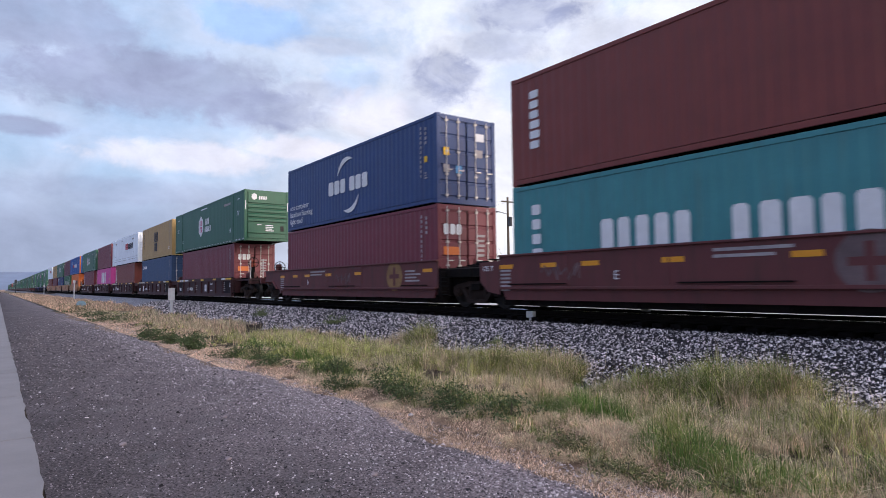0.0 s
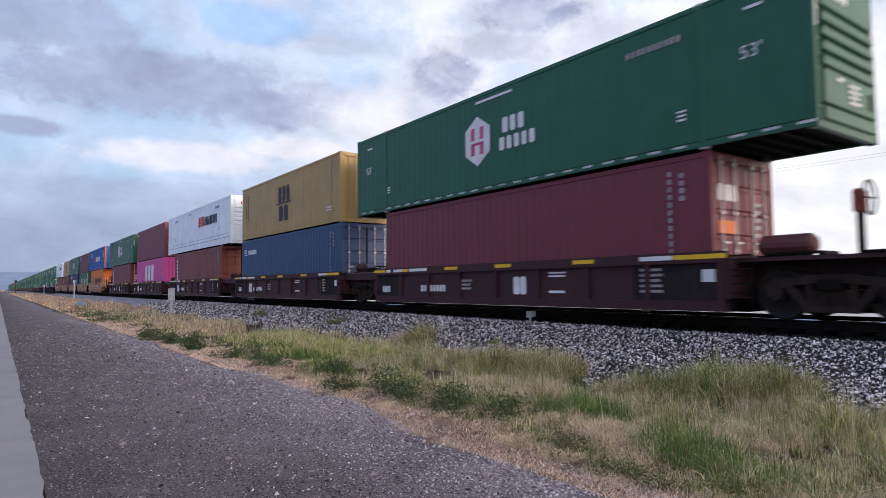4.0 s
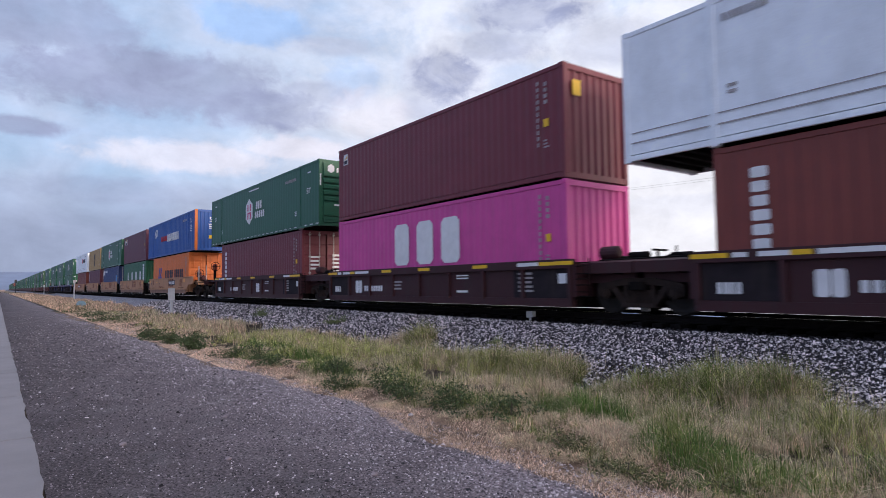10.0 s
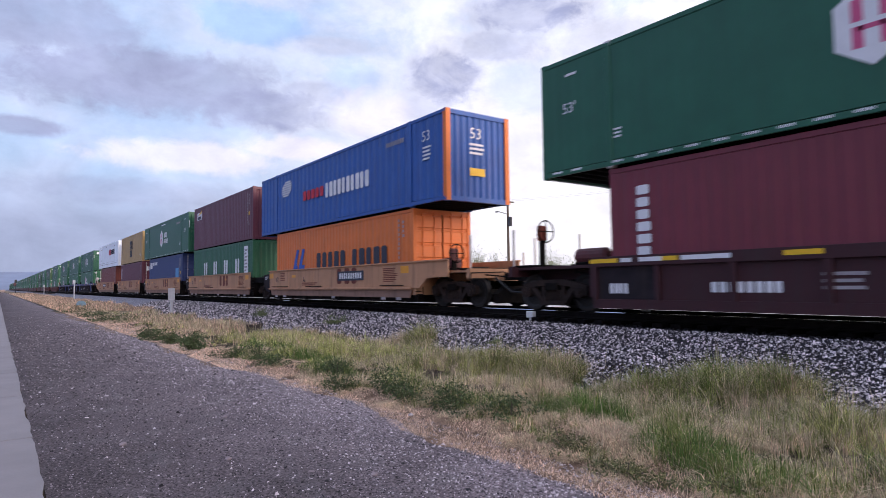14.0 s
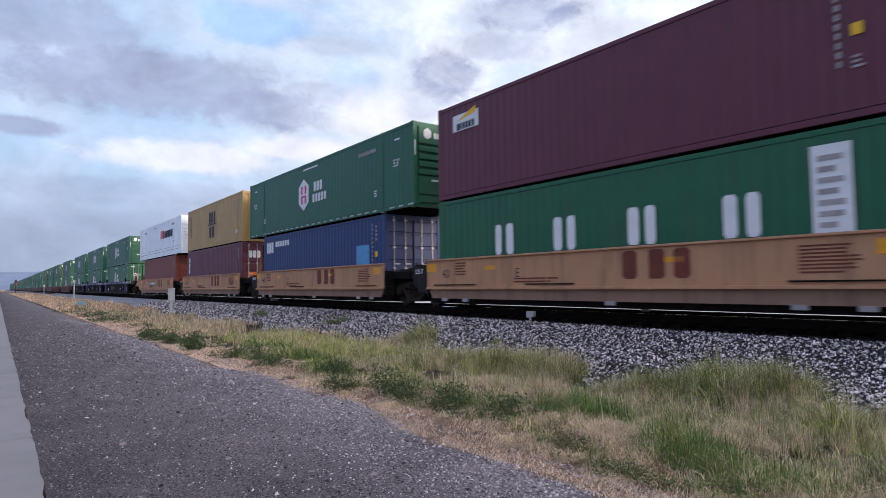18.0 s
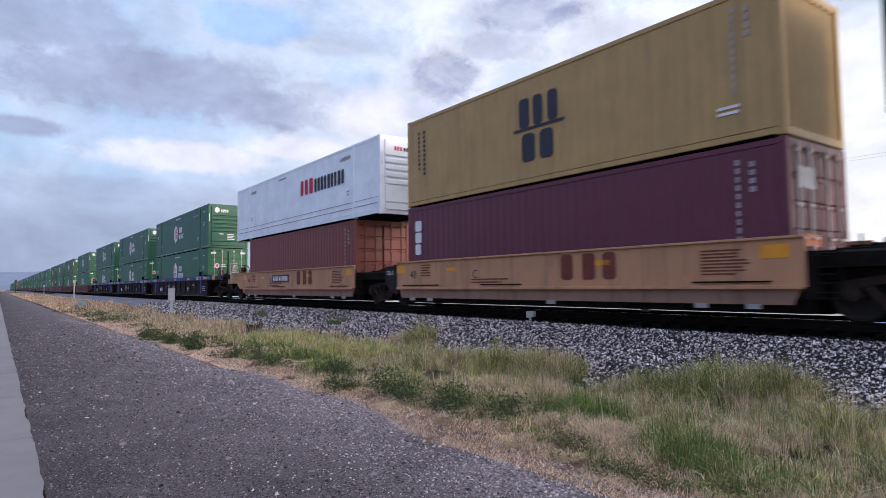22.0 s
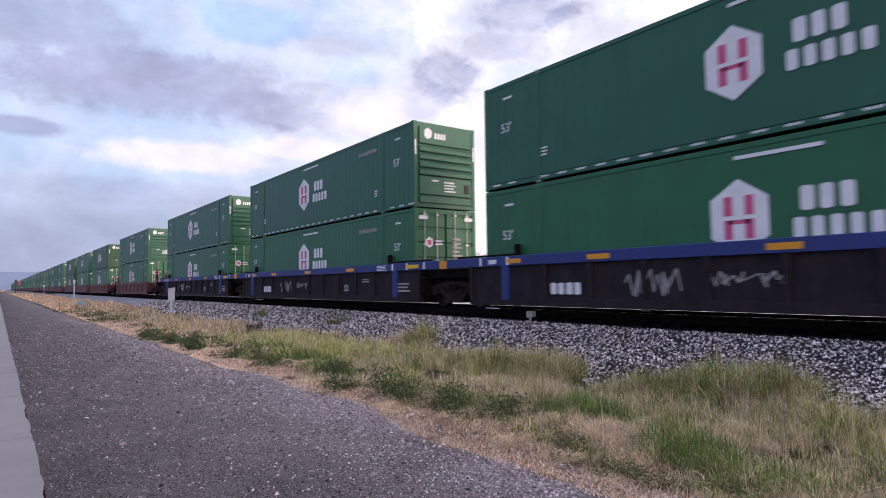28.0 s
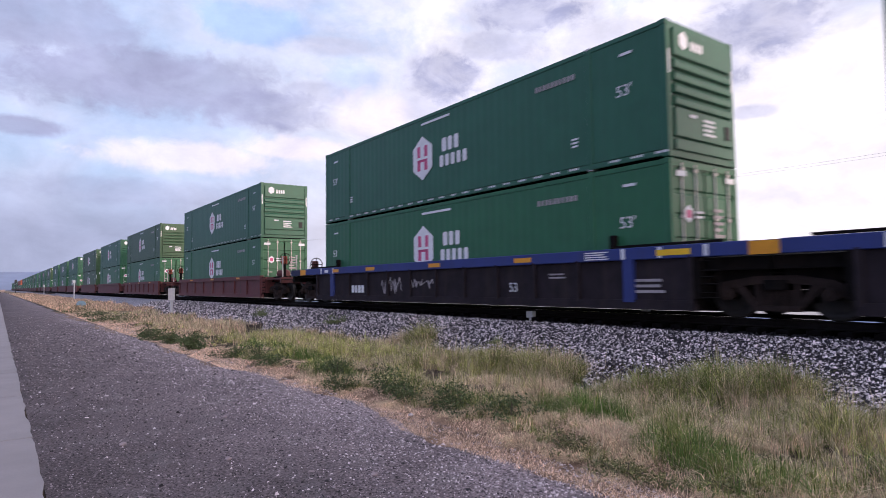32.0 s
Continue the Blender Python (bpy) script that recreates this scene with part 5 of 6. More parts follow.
def white_domestic():
    ob = container(53, P["white"], lead="slats", label="long white container with red and black lettering bars, on top", wall=(0.30, 0.012))
    mark(ob, "lettering", blocks(3, 1.42, 0.68, 0.2, 2), P["red_letter"], 1.62, 1.82)
    mark(ob, "lettering", blocks(9, 2.9, 0.58, 0.22, 9), P["dark_letter"], 3.85, 1.78)
    mark(ob, "lettering", bars(1, 1.4, 0.13, 2), P["grey_letter"], -1.0, 2.6)
    for e in (-1, 1):
        mark(ob, "lettering", blocks(9, 0.9, 0.15, 0.3, 2), P["grey_letter"], e * (L40 / 2 - 0.75), 2.45)
        mark(ob, "lettering", bars(2, 0.24, 0.24, 5), P["grey_letter"], e * (L40 / 2 - 0.5), 1.05)
    for z in (0.62,):
        part("trim_line", box_mesh("trim_line", L53 - 0.4, 0.006, 0.02), P["grey_letter"], ob, at=pose(0, -1.296, z))
    part("trim_line", box_mesh("trim_line", L53 - 0.4, 0.006, 0.03), P["grey_letter"], ob, at=pose(0, -1.296, 0.40))
    part("lettering", blocks(3, 0.35, 0.16, 0.2, 2), P["red_letter"], ob, at=pose(L53 / 2 + 0.052, -0.55, 2.42, 0, 0, 90))
    part("lettering", blocks(7, 0.75, 0.14, 0.2, 9), P["dark_letter"], ob, at=pose(L53 / 2 + 0.052, 0.05, 2.42, 0, 0, 90))
    return ob


def arc_stroke(r, a0, a1, wide):
    pts = []
    for k in range(9):
        a = radians(a0 + (a1 - a0) * k / 8)
        t = wide * math.sin(math.pi * k / 8) + 0.015
        pts.append((a, r + t))
    inner = [(radians(a0 + (a1 - a0) * k / 8), r - wide * 0.3 * math.sin(math.pi * k / 8)) for k in range(9)]
    ring = pts + inner[::-1]
    return [(rr * math.sin(a) * 1.0, rr * math.cos(a)) for a, rr in ring]


def make_boxes():
    """Every kind of container in the train, by name."""
    B = {}
    b = B["brown_word"] = plain_forty("brown", "doors", "rust-brown shipping container with white upright lettering", rods=P["brown"])
    tall_word(b)
    B["brown"] = plain_forty("brown", "doors", "plain rust-brown shipping container in an ochre well car", rods=P["brown"])
    b = B["teal"] = container(40, P["teal"], lead="corrugated", label="teal shipping container with large white lettering, in a well car")
    mark(b, "lettering", blocks(5, 2.35, 0.72, 0.24, 21), P["letter"], -2.05, 1.42)
    mark(b, "lettering", blocks(8, 4.1, 0.72, 0.24, 22), P["letter"], 1.9, 1.42)
    mark(b, "lettering", blocks(4, 0.36, 1.5, 0.3, 23, True), P["letter"], -5.2, 1.66)
    b = B["navy"] = container(40, P["navy"], lead="doors", label="navy blue shipping container with white lettering and closed doors")
    mark(b, "lettering", blocks(3, 1.6, 0.56, 0.16, 31), P["letter"], -0.92, 1.42)
    mark(b, "lettering", blocks(3, 1.55, 0.56, 0.16, 32), P["letter"], 0.90, 1.42)
    part("emblem", plate(arc_stroke(1.15, -58, 14, 0.14), "arc1"), P["letter"], b, at=pose(0.12, -1.224, 1.28))
    part("emblem", plate(arc_stroke(1.15, 122, 194, 0.14), "arc2"), P["letter"], b, at=pose(-0.05, -1.224, 1.55))
    for k, w in enumerate(("eco container", "bamboo flooring", "light steel")):
        part("lettering", text_mesh(w, 0.37), P["letter"], b, at=pose(-L40 / 2 + 0.3, -1.222, 0.95 - 0.33 * k, 90, 0, 0))
    ends_column(b, L40)
    for y, z, c, w in ((-0.85, 1.55, "yellow", 0.22), (-0.85, 1.0, "grey_letter", 0.24), (-0.35, 1.0, "sky_letter", 0.24), (0.5, 1.6, "grey_letter", 0.3), (0.55, 2.15, "letter", 0.35)):
        part("placard", box_mesh("placard", w, 0.005, 0.26), P[c], b, at=pose(L40 / 2 + 0.004, y, z, 0, 0, 90))
    b = B["maroon_doors"] = plain_forty("maroon", "doors", "maroon shipping container with galvanised lock rods on its doors", rods=P["galv"])
    part("lettering", blocks(3, 0.75, 0.34, 0.1, 93), P["letter"], b, at=pose(L40 / 2 + 0.004, -0.62, 2.1, 0, 0, 90))
    part("placard", box_mesh("door_placard", 0.62, 0.006, 0.26), P["orange"], b, at=pose(L40 / 2 + 0.004, -0.68, 1.28, 0, 0, 90))
    part("lettering", bars(5, 0.4, 0.8, 3), P["grey_letter"], b, at=pose(L40 / 2 + 0.004, 0.55, 1.6, 0, 0, 90))
    b = B["maroon_word"] = plain_forty("maroon", "doors", "maroon shipping container with white upright lettering, under a longer one")
    tall_word(b)
    part("lettering", bars(4, 0.5, 0.7, 3), P["letter"], b, at=pose(L40 / 2 + 0.004, -0.55, 1.4, 0, 0, 90))
    part("lettering", bars(5, 0.5, 0.9, 4), P["letter"], b, at=pose(L40 / 2 + 0.004, 0.55, 1.4, 0, 0, 90))
    b = B["maroon"] = plain_forty("maroon", "corrugated", "maroon shipping container with ribbed leading end, riding on top")
    mark(b, "sign", box_mesh("small_sign", 0.34, 0.006, 0.42), P["letter"], -L40 / 2 + 0.62, 2.22)
    mark(b, "sign", plate([(-0.12, -0.06), (0.13, 0.02), (0.13, 0.12)], "small_wedge"), P["yellow"], -L40 / 2 + 0.62, 2.46, y=-1.2275)
    mark(b, "sign", box_mesh("sign_band", 0.26, 0.006, 0.14), P["dark_letter"], -L40 / 2 + 0.62, 2.25, y=-1.2275)
    part("placard", box_mesh("placard", 0.3, 0.005, 0.4), P["yellow"], b, at=pose(L40 / 2 + 0.004, -0.75, 2.1, 0, 0, 90))
    b = B["green53"] = green_domestic("slats", dashes=True)
    B["green53_doors"] = green_domestic("doors", "leafgreen", label="long green container with hexagon emblem and closed doors, in well", dashes=False)
    B["green53_far"] = green_domestic("slats", dashes=False, label="long green container with hexagon emblem, far down the train")
    B["olive53"] = green_domestic("slats", "olive", "long faded olive green container with white hexagon emblem", False)
    b = B["mustard"] = plain_forty("tan", "corrugated", "mustard yellow shipping container with large dark lettering", rods=P["tan"])
    mark(b, "lettering", blocks(3, 1.55, 0.78, 0.25, 1), P["dark_letter"], 0.07, 1.90)
    mark(b, "lettering", box_mesh("logo_line", 1.8, 0.006, 0.07), P["dark_letter"], 0.05, 1.43)
    mark(b, "lettering", blocks(2, 1.3, 0.74, 0.14, 2), P["dark_letter"], 0.05, 0.97)
    mark(b, "lettering", blocks(10, 0.12, 1.5, 0.3, 8, True), P["dark_letter"], -L40 / 2 + 1.0, 1.7)
    mark(b, "lettering", blocks(9, 0.10, 1.3, 0.3, 9, True), P["dark_letter"], -L40 / 2 + 0.7, 1.8)
    mark(b, "lettering", bars(2, 0.6, 0.22, 6), P["letter"], L40 / 2 - 0.95, 0.65)
    b = B["deepblue"] = plain_forty("deepblue", "doors", "deep blue shipping container with grey weathered doors", rods=P["galv"])
    mark(b, "lettering", bars(3, 0.5, 0.36, 6), P["letter"], -5.42, 2.2)
    mark(b, "lettering", blocks(7, 1.3, 0.24, 0.25, 7), P["letter"], -4.4, 2.2)
    B["white53"] = white_domestic()
    b = B["pink"] = plain_forty("pink", "corrugated", "magenta shipping container with large white lettering")
    mark(b, "lettering", blocks(3, 4.1, 1.40, 0.30, 41), P["letter"], 0.03, 1.70)
    b = B["royal53"] = container(53, P["royal"], lead="corrugated", label="long blue container with white lettering and orange front posts", wall=(0.42, 0.03))
    mark(b, "lettering", blocks(5, 2.2, 0.42, 0.2, 51), P["red_letter"], -1.7, 1.45)
    mark(b, "lettering", blocks(10, 3.8, 0.62, 0.22, 52), P["letter"], 1.4, 1.42)
    for k in range(7):
        w = 1.15 * math.sqrt(1 - ((k - 3) / 3.6) ** 2)
        part("emblem_stripe", box_mesh("emblem_stripe", w, 0.006, 0.07), P["letter"], b, at=pose(-4.7 + 0.04 * (k - 3), -1.297, 1.70 + 0.105 * k))
    mark(b, "lettering", blocks(8, 1.2, 0.16, 0.3, 5), P["grey_letter"], L40 / 2 - 1.0, 2.35)
    part("lettering", text_mesh("53", 0.48), P["letter"], b, at=pose(L40 / 2 + 0.65, -1.294, 2.05, 90, 0, 0))
    mark(b, "lettering", bars(4, 0.5, 0.5, 3), P["letter"], L40 / 2 + 0.95, 1.65)
    part("lettering", text_mesh("53", 0.5), P["letter"], b, at=pose(L53 / 2 - 0.02, -0.35, 2.05, 90, 0, 90))
    part("lettering", bars(3, 0.62, 0.42, 4), P["letter"], b, at=pose(L53 / 2 - 0.015, -0.05, 1.72, 0, 0, 90))
    part("placard", box_mesh("placard", 0.62, 0.006, 0.25), P["yellow"], b, at=pose(L53 / 2 - 0.01, -0.05, 0.85, 0, 0, 90))
    for s in (-1, 1):
        part("post_cover", box_mesh("post_cover", 0.17, 0.17, HIGH - 0.02), P["orange"], b, "orange post", at=pose(L53 / 2 - 0.08, s * 1.213, 0.01))
    b = B["orange"] = plain_forty("orange", "doors", "orange shipping container with dark lettering and closed doors", rods=P["orange"])
    for dx, key, w in ((-3.62, "slant_tall", 0.26), (-3.00, "slant_foot", 0.26)):
        foot = 0.42 if key == "slant_foot" else w
        mark(b, "emblem", plate([(-0.50, -0.50), (-0.50 + w + foot, -0.50), (-0.43 + w + foot, -0.22), (-0.40 + w + 0.06, -0.22), (-0.02 + w, 0.50), (-0.02, 0.50)], key), P["blue_letter"], dx, 1.5)
    mark(b, "lettering", blocks(5, 2.8, 0.66, 0.24, 61), P["dark_letter"], -0.15, 1.42)
    mark(b, "lettering", blocks(5, 2.8, 0.66, 0.24, 62), P["dark_letter"], 3.1, 1.42)
    b = B["plum"] = plain_forty("plum", "corrugated", "plum red shipping container with a small white and yellow sign")
    mark(b, "sign", box_mesh("sign", 1.2, 0.006, 0.50), P["letter"], -4.7, 2.02)
    mark(b, "sign", plate([(-0.42, -0.1), (0.48, 0.02), (0.48, 0.22)], "wedge"), P["yellow"], -4.7, 2.42, y=-1.2275)
    mark(b, "lettering", blocks(6, 0.85, 0.2, 0.2, 3), P["dark_letter"], -4.7, 2.15, y=-1.2275)
    b = B["sea"] = container(40, P["sea"], lead="corrugated", label="green shipping container with widely spaced white letters")
    for k, x in enumerate((-3.07, -0.89, 1.31, 3.48)):
        mark(b, "lettering", blocks(2, 0.88, 0.82, 0.35, 70 + k), P["letter"], x, 1.55)
    mark(b, "lettering", box_mesh("white_panel", 0.62, 0.006, 1.75), P["letter"], 5.0, 0.85)
    mark(b, "lettering", bars(8, 0.42, 1.5, 8), P["grey_letter"], 5.0, 1.72, y=-1.2275)
    b = B["cobalt"] = plain_forty("cobalt", "doors", "blue shipping container with white emblem and pale patch")
    mark(b, "emblem", blocks(3, 0.95, 0.55, 0.1, 81), P["letter"], -5.2, 2.28)
    mark(b, "lettering", blocks(6, 1.8, 0.26, 0.2, 82), P["letter"], -3.6, 2.42)
    mark(b, "patch", box_mesh("patch", 1.0, 0.006, 0.80), P["sky_letter"], 4.45, 1.05)
    b = B["tex"] = plain_forty("plum", "doors", "dark plum shipping container with white upright letters", rods=P["galv"])
    mark(b, "lettering", blocks(3, 0.36, 1.15, 0.1, 91, True), P["letter"], -5.48, 1.87)
    part("lettering", blocks(3, 0.7, 0.4, 0.1, 92), P["letter"], b, at=pose(L40 / 2 + 0.004, -0.5, 2.2, 0, 0, 90))
    part("placard", box_mesh("placard", 0.75, 0.006, 0.22), P["orange"], b, at=pose(L40 / 2 + 0.004, -0.45, 0.95, 0, 0, 90))
    return B


# ---------------------------------------------------------------- well cars
WHEEL = 0.457


def wheel_mesh():
    """A wheelset: two flanged wheels on an axle along y, in one turning piece."""
    bm = bmesh.new()
    prof = [(0.0, 0.10), (0.11, 0.10), (0.13, 0.05), (0.33, 0.045), (0.37, 0.07), (0.40, 0.075), (WHEEL, 0.07), (WHEEL, -0.045), (WHEEL + 0.027, -0.052), (WHEEL + 0.027, -0.075), (0.40, -0.075), (0.36, -0.03), (0.13, -0.02), (0.11, -0.06), (0.0, -0.06)]
    n = 28
    for s in (-1, 1):
        rings = []
        for k in range(n):
            a = 2 * math.pi * k / n
            rings.append([bm.verts.new((r * math.cos(a), s * (0.765 + d), r * math.sin(a))) for r, d in prof[1:-1]])
        for k in range(n):
            a, b = rings[k], rings[(k + 1) % n]
            for i in range(len(a) - 1):
                bm.faces.new((a[i], a[i + 1], b[i + 1], b[i]))
        bm.faces.new([r[0] for r in rings])
        bm.faces.new([r[-1] for r in rings])
        for k in range(4):
            a = 2 * math.pi * k / 4
            rod(bm, (0.24 * math.cos(a), s * 0.80, 0.24 * math.sin(a)), (0.24 * math.cos(a), s * 0.825, 0.24 * math.sin(a)), 0.035, 6)
    rod(bm, (0, -1.02, 0), (0, 1.02, 0), 0.075, 10)
    return finish(bm, "wheelset")


def side_frame_mesh():
    """A cast truck side frame in x, z about the bolster, with its window and pedestal jaws."""
    bm = bmesh.new()
    for s in (-1, 1):
        prism_y(bm, [(0, 0.78), (s * 0.35, 0.78), (s * 0.95, 0.68), (s * 1.10, 0.62), (s * 1.10, 0.40), (s * 0.98, 0.36), (s * 0.90, 0.53), (s * 0.60, 0.60), (0, 0.66)][::s], -0.07, 0.07)
        prism_y(bm, [(s * 0.60, 0.60), (s * 0.74, 0.56), (s * 0.42, 0.17), (s * 0.30, 0.20)][::s], -0.06, 0.06)
        prism_y(bm, [(s * 0.30, 0.66), (s * 0.38, 0.66), (s * 0.38, 0.22), (s * 0.30, 0.22)][::s], -0.05, 0.05)
        rod(bm, (s * 0.889, -0.12, WHEEL), (s * 0.889, 0.07, WHEEL), 0.13, 12)
        rod(bm, (s * 0.889, -0.16, WHEEL), (s * 0.889, -0.12, WHEEL), 0.07, 6)
    box(bm, -0.42, 0.42, -0.10, 0.08, 0.14, 0.24)
    for k in range(5):
        x = -0.24 + k * 0.12
        rod(bm, (x, -0.02, 0.24), (x, -0.02, 0.52), 0.045, 6)
    return finish(bm, "side_frame", 0.0)


def bolster_mesh():
    bm = bmesh.new()
    box(bm, -0.20, 0.20, -1.15, 1.15, 0.52, 0.70)
    box(bm, -0.28, 0.28, -0.35, 0.35, 0.66, 0.84)
    for s in (-1, 1):
        box(bm, s * 0.55 - 0.05, s * 0.55 + 0.05, -0.95, 0.95, 0.30, 0.40)
    return finish(bm, "bolster", 0.01)


def beams_mesh():
    """Brake beams, levers and hoses hanging between the wheels."""
    bm = bmesh.new()
    box(bm, -0.46, 0.46, -0.62, 0.62, 0.13, 0.50)
    for s in (-1, 1):
        prism_x(bm, [(-0.62, 0.12), (0.62, 0.12), (0.62, 0.40), (0.3, 0.62), (-0.3, 0.62), (-0.62, 0.40)], s * 1.45 - 0.12, s * 1.45 + 0.12)
        box(bm, min(s * 1.40, s * 0.40), max(s * 1.40, s * 0.40), -0.20, 0.20, 0.14, 0.30)
    return finish(bm, "brake_beams")


WHEELS = []


def truck(car, x, turning):
    t = part("truck", shared("bolster", bolster_mesh), P["grime"], car, "greasy four-wheel truck, coloured near-black as in shade", at=pose(x, 0, RAIL_Z))
    for s in (-1, 1):
        part("side_frame", shared("sideframe", side_frame_mesh), P["truck"], t, at=pose(0, s * 1.02, 0, 0, 0, 0 if s < 0 else 180))
    part("brake_beams", shared("brakebeam", beams_mesh), P["grime"], t)
    for dx in (-0.889, 0.889):
        w = part("wheelset", shared("wheelset", wheel_mesh), P["steel"], t, "worn steel wheels on an axle", at=pose(dx, 0, WHEEL))
        if turning:
            WHEELS.append((w, dx))
    return t


def sill_mesh(form, half, ends, piece):
    """One piece of a well's side, in x, z with its outer face at y = 0 towards -y. ends: how far each end reaches over its truck (rear, front)."""
    bm = bmesh.new()
    if piece == "top_chord":
        box(bm, -half, half, -0.03, 0.16, 0.98, 1.20)
    elif piece == "bottom_chord":
        box(bm, -half, half, -0.01, 0.16, 0.062, 0.26)
    elif piece == "side_ridge":
        box(bm, -half + 0.05, half - 0.05, -0.075, 0.05, 0.48, 0.55)
    elif piece == "lower_skirt":
        prism_y(bm, [(-half + 0.1, 0.49), (-half + 0.25, 0.21), (half - 0.25, 0.21), (half - 0.1, 0.49)], 0.02, 0.07)
    elif form == "ribbed":
        box(bm, -half, half, 0.05, 0.08, 0.24, 1.00)
    elif form == "chord":
        box(bm, -half, half, 0.06, 0.09, 0.22, 1.10)
    else:
        r, f = ends
        top, low = 1.36, 0.52
        outline = [(-half - r, top)]
        outline += [(-half - r, top - 0.5), (-half - 0.9, low + 0.32), (-half - 0.45, low)] if r else [(-half, low)]
        outline += [(half + 0.45, low), (half + 0.9, low + 0.32), (half + f, top - 0.5)] if f else [(half, low)]
        prism_y(bm, outline + [(half + f, top)], 0.0, 0.05)
    return finish(bm, piece, 0.006 if piece in ("top_chord", "side_ridge") else 0.0)


def well_car(form, half, front, rear, mat, label, joint_front, joint_rear, turning=True, detail=True, marks=None):
    """A well car unit on the rails (z = 0), centred on its well. front, rear: where its trucks or joints lie; a shared truck rides with the unit ahead."""
    car = new("well_car")
    tagged(car, label, "railcar", "well cars of the train")
    car["half"] = 1.47
    car["lead"] = int(not (joint_front and joint_rear))
    W = 1.47
    ends = (0 if joint_rear else 1.9, 0 if joint_front else 1.9)
    pieces = {"ribbed": ("side_sill", "top_chord", "bottom_chord"), "chord": ("side_sill", "bottom_chord"), "smooth": ("side_sill", "side_ridge", "lower_skirt")}[form]
    for piece in pieces:
        for s in (-1, 1):
            e = ends if s < 0 else ends[::-1]
            me = shared(("sill", form, half, e, piece), lambda: sill_mesh(form, half, e, piece))
            part(piece, me, P["panel"] if form == "chord" else P["skirt"] if piece == "lower_skirt" and mat == P["ochre"] else mat, car, at=pose(0, s * W, 0, 0, 0, 0 if s < 0 else 180))
    if form == "smooth":
        for s in (-1, 1):
            part("top_lip", box_mesh("top_lip", 2 * half + sum(ends), 0.10, 0.05, 0.008), mat, car, at=pose((ends[1] - ends[0]) / 2, s * (W + 0.0), 1.345))
        for s, e in ((1, ends[1]), (-1, ends[0])):
            if e:
                def lip():
                    bm = bmesh.new()
                    pts = [(half + 0.40, 0.50), (half + 0.9, 0.84), (half + e, 0.86)]
                    for (xa, za), (xb, zb) in zip(pts, pts[1:]):
                        prism_y(bm, [(xa, za), (xb, zb), (xb, zb + 0.07), (xa, za + 0.07)], -0.06, 0.06)
                    return finish(bm, "end_lip")
                part("end_lip", shared(("endlip", half), lip), mat, car, at=pose(0, -W, 0) if s > 0 else pose(0, -W, 0, 0, 0, 180))
        for x in (-0.62, -0.2, 0.25, 0.7):
            part("side_seam", box_mesh("side_seam", 0.035, 0.014, 0.78), mat, car, at=pose(x * half, -W - 0.003, 0.555))
    if form == "chord":
        for s in (-1, 1):
            part("top_chord", box_mesh("top_chord", 2 * half + 2.2, 0.17, 0.26, 0.012), mat, car, "blue top chord", at=pose(0, s * (W - 0.06), 1.10))
    n = 9 if form == "ribbed" else 13
    if form != "smooth" and detail:
        for k in range(n):
            x = -half + 0.06 + k * (2 * half - 0.12) / (n - 1)
            blue = form == "chord" and k in (1, 11)
            part("side_post", box_mesh("wide_post" if blue else "side_post", 0.26 if blue else 0.11, 0.09, 0.80 if form == "ribbed" else 0.93, 0.0),
                 mat if blue or form == "ribbed" else P["panel"], car, at=pose(x, -W + 0.02, 0.21))
    def floor():
        bm = bmesh.new()
        for k in range(8):
            x = -half + 0.4 + k * (2 * half - 0.8) / 7
            box(bm, x - 0.12, x + 0.12, -W + 0.1, W - 0.1, 0.13, 0.28)
        for s in (-1, 1):
            for k in range(8):
                x = -half + 0.9 + k * (2 * half - 1.8) / 7
                box(bm, x - 0.16, x + 0.16, s * (W - 0.16) - 0.05, s * (W - 0.16) + 0.05, 0.085, 0.19)
            box(bm, -half, half, s * (W - 0.30) - 0.10, s * (W - 0.30) + 0.10, 0.058, 0.30)
        box(bm, -half, half, -0.60, 0.60, 0.03, 0.24)
        return finish(bm, "floor_beam")
    tagged(part("floor_beam", shared(("wfloor", half), floor), P["grime"], car), kind="stuff")

    for s, xt, joint in ((1, front, joint_front), (-1, rear, joint_rear)):
        xt_abs = abs(xt)
        tip = xt_abs + (0.0 if joint else 1.25)
        def platform():
            bm = bmesh.new()
            box(bm, half - 0.05, half + 0.12, -W + 0.03, W - 0.03, 0.30, 1.12)
            box(bm, half, tip, -0.45, 0.45, 0.72, 0.98)
            if not joint:
                box(bm, half, tip, -W + 0.25, W - 0.25, 0.98, 1.05)
                box(bm, tip - 0.15, tip, -W + 0.05, W - 0.05, 0.80, 1.08)
            else:
                prism_x(bm, [(-1.25, 0.84), (1.25, 0.84), (1.25, 1.08), (1.05, 1.13), (-1.05, 1.13), (-1.25, 1.08)], half, tip - 0.02)
                box(bm, half, tip - 0.1, -1.0, 1.0, 0.62, 0.84)
                rod(bm, (tip - 0.1, 0, 0.62), (tip - 0.1, 0, 1.12), 0.28, 12)
            return finish(bm, "end_platform", 0.0)
        part("end_platform", shared(("plat", half, round(tip, 2), joint), platform), P["grime"] if form == "chord" or (joint and form == "smooth") else mat, car, at=pose(0, 0, 0, 0, 0, 0 if s > 0 else 180))
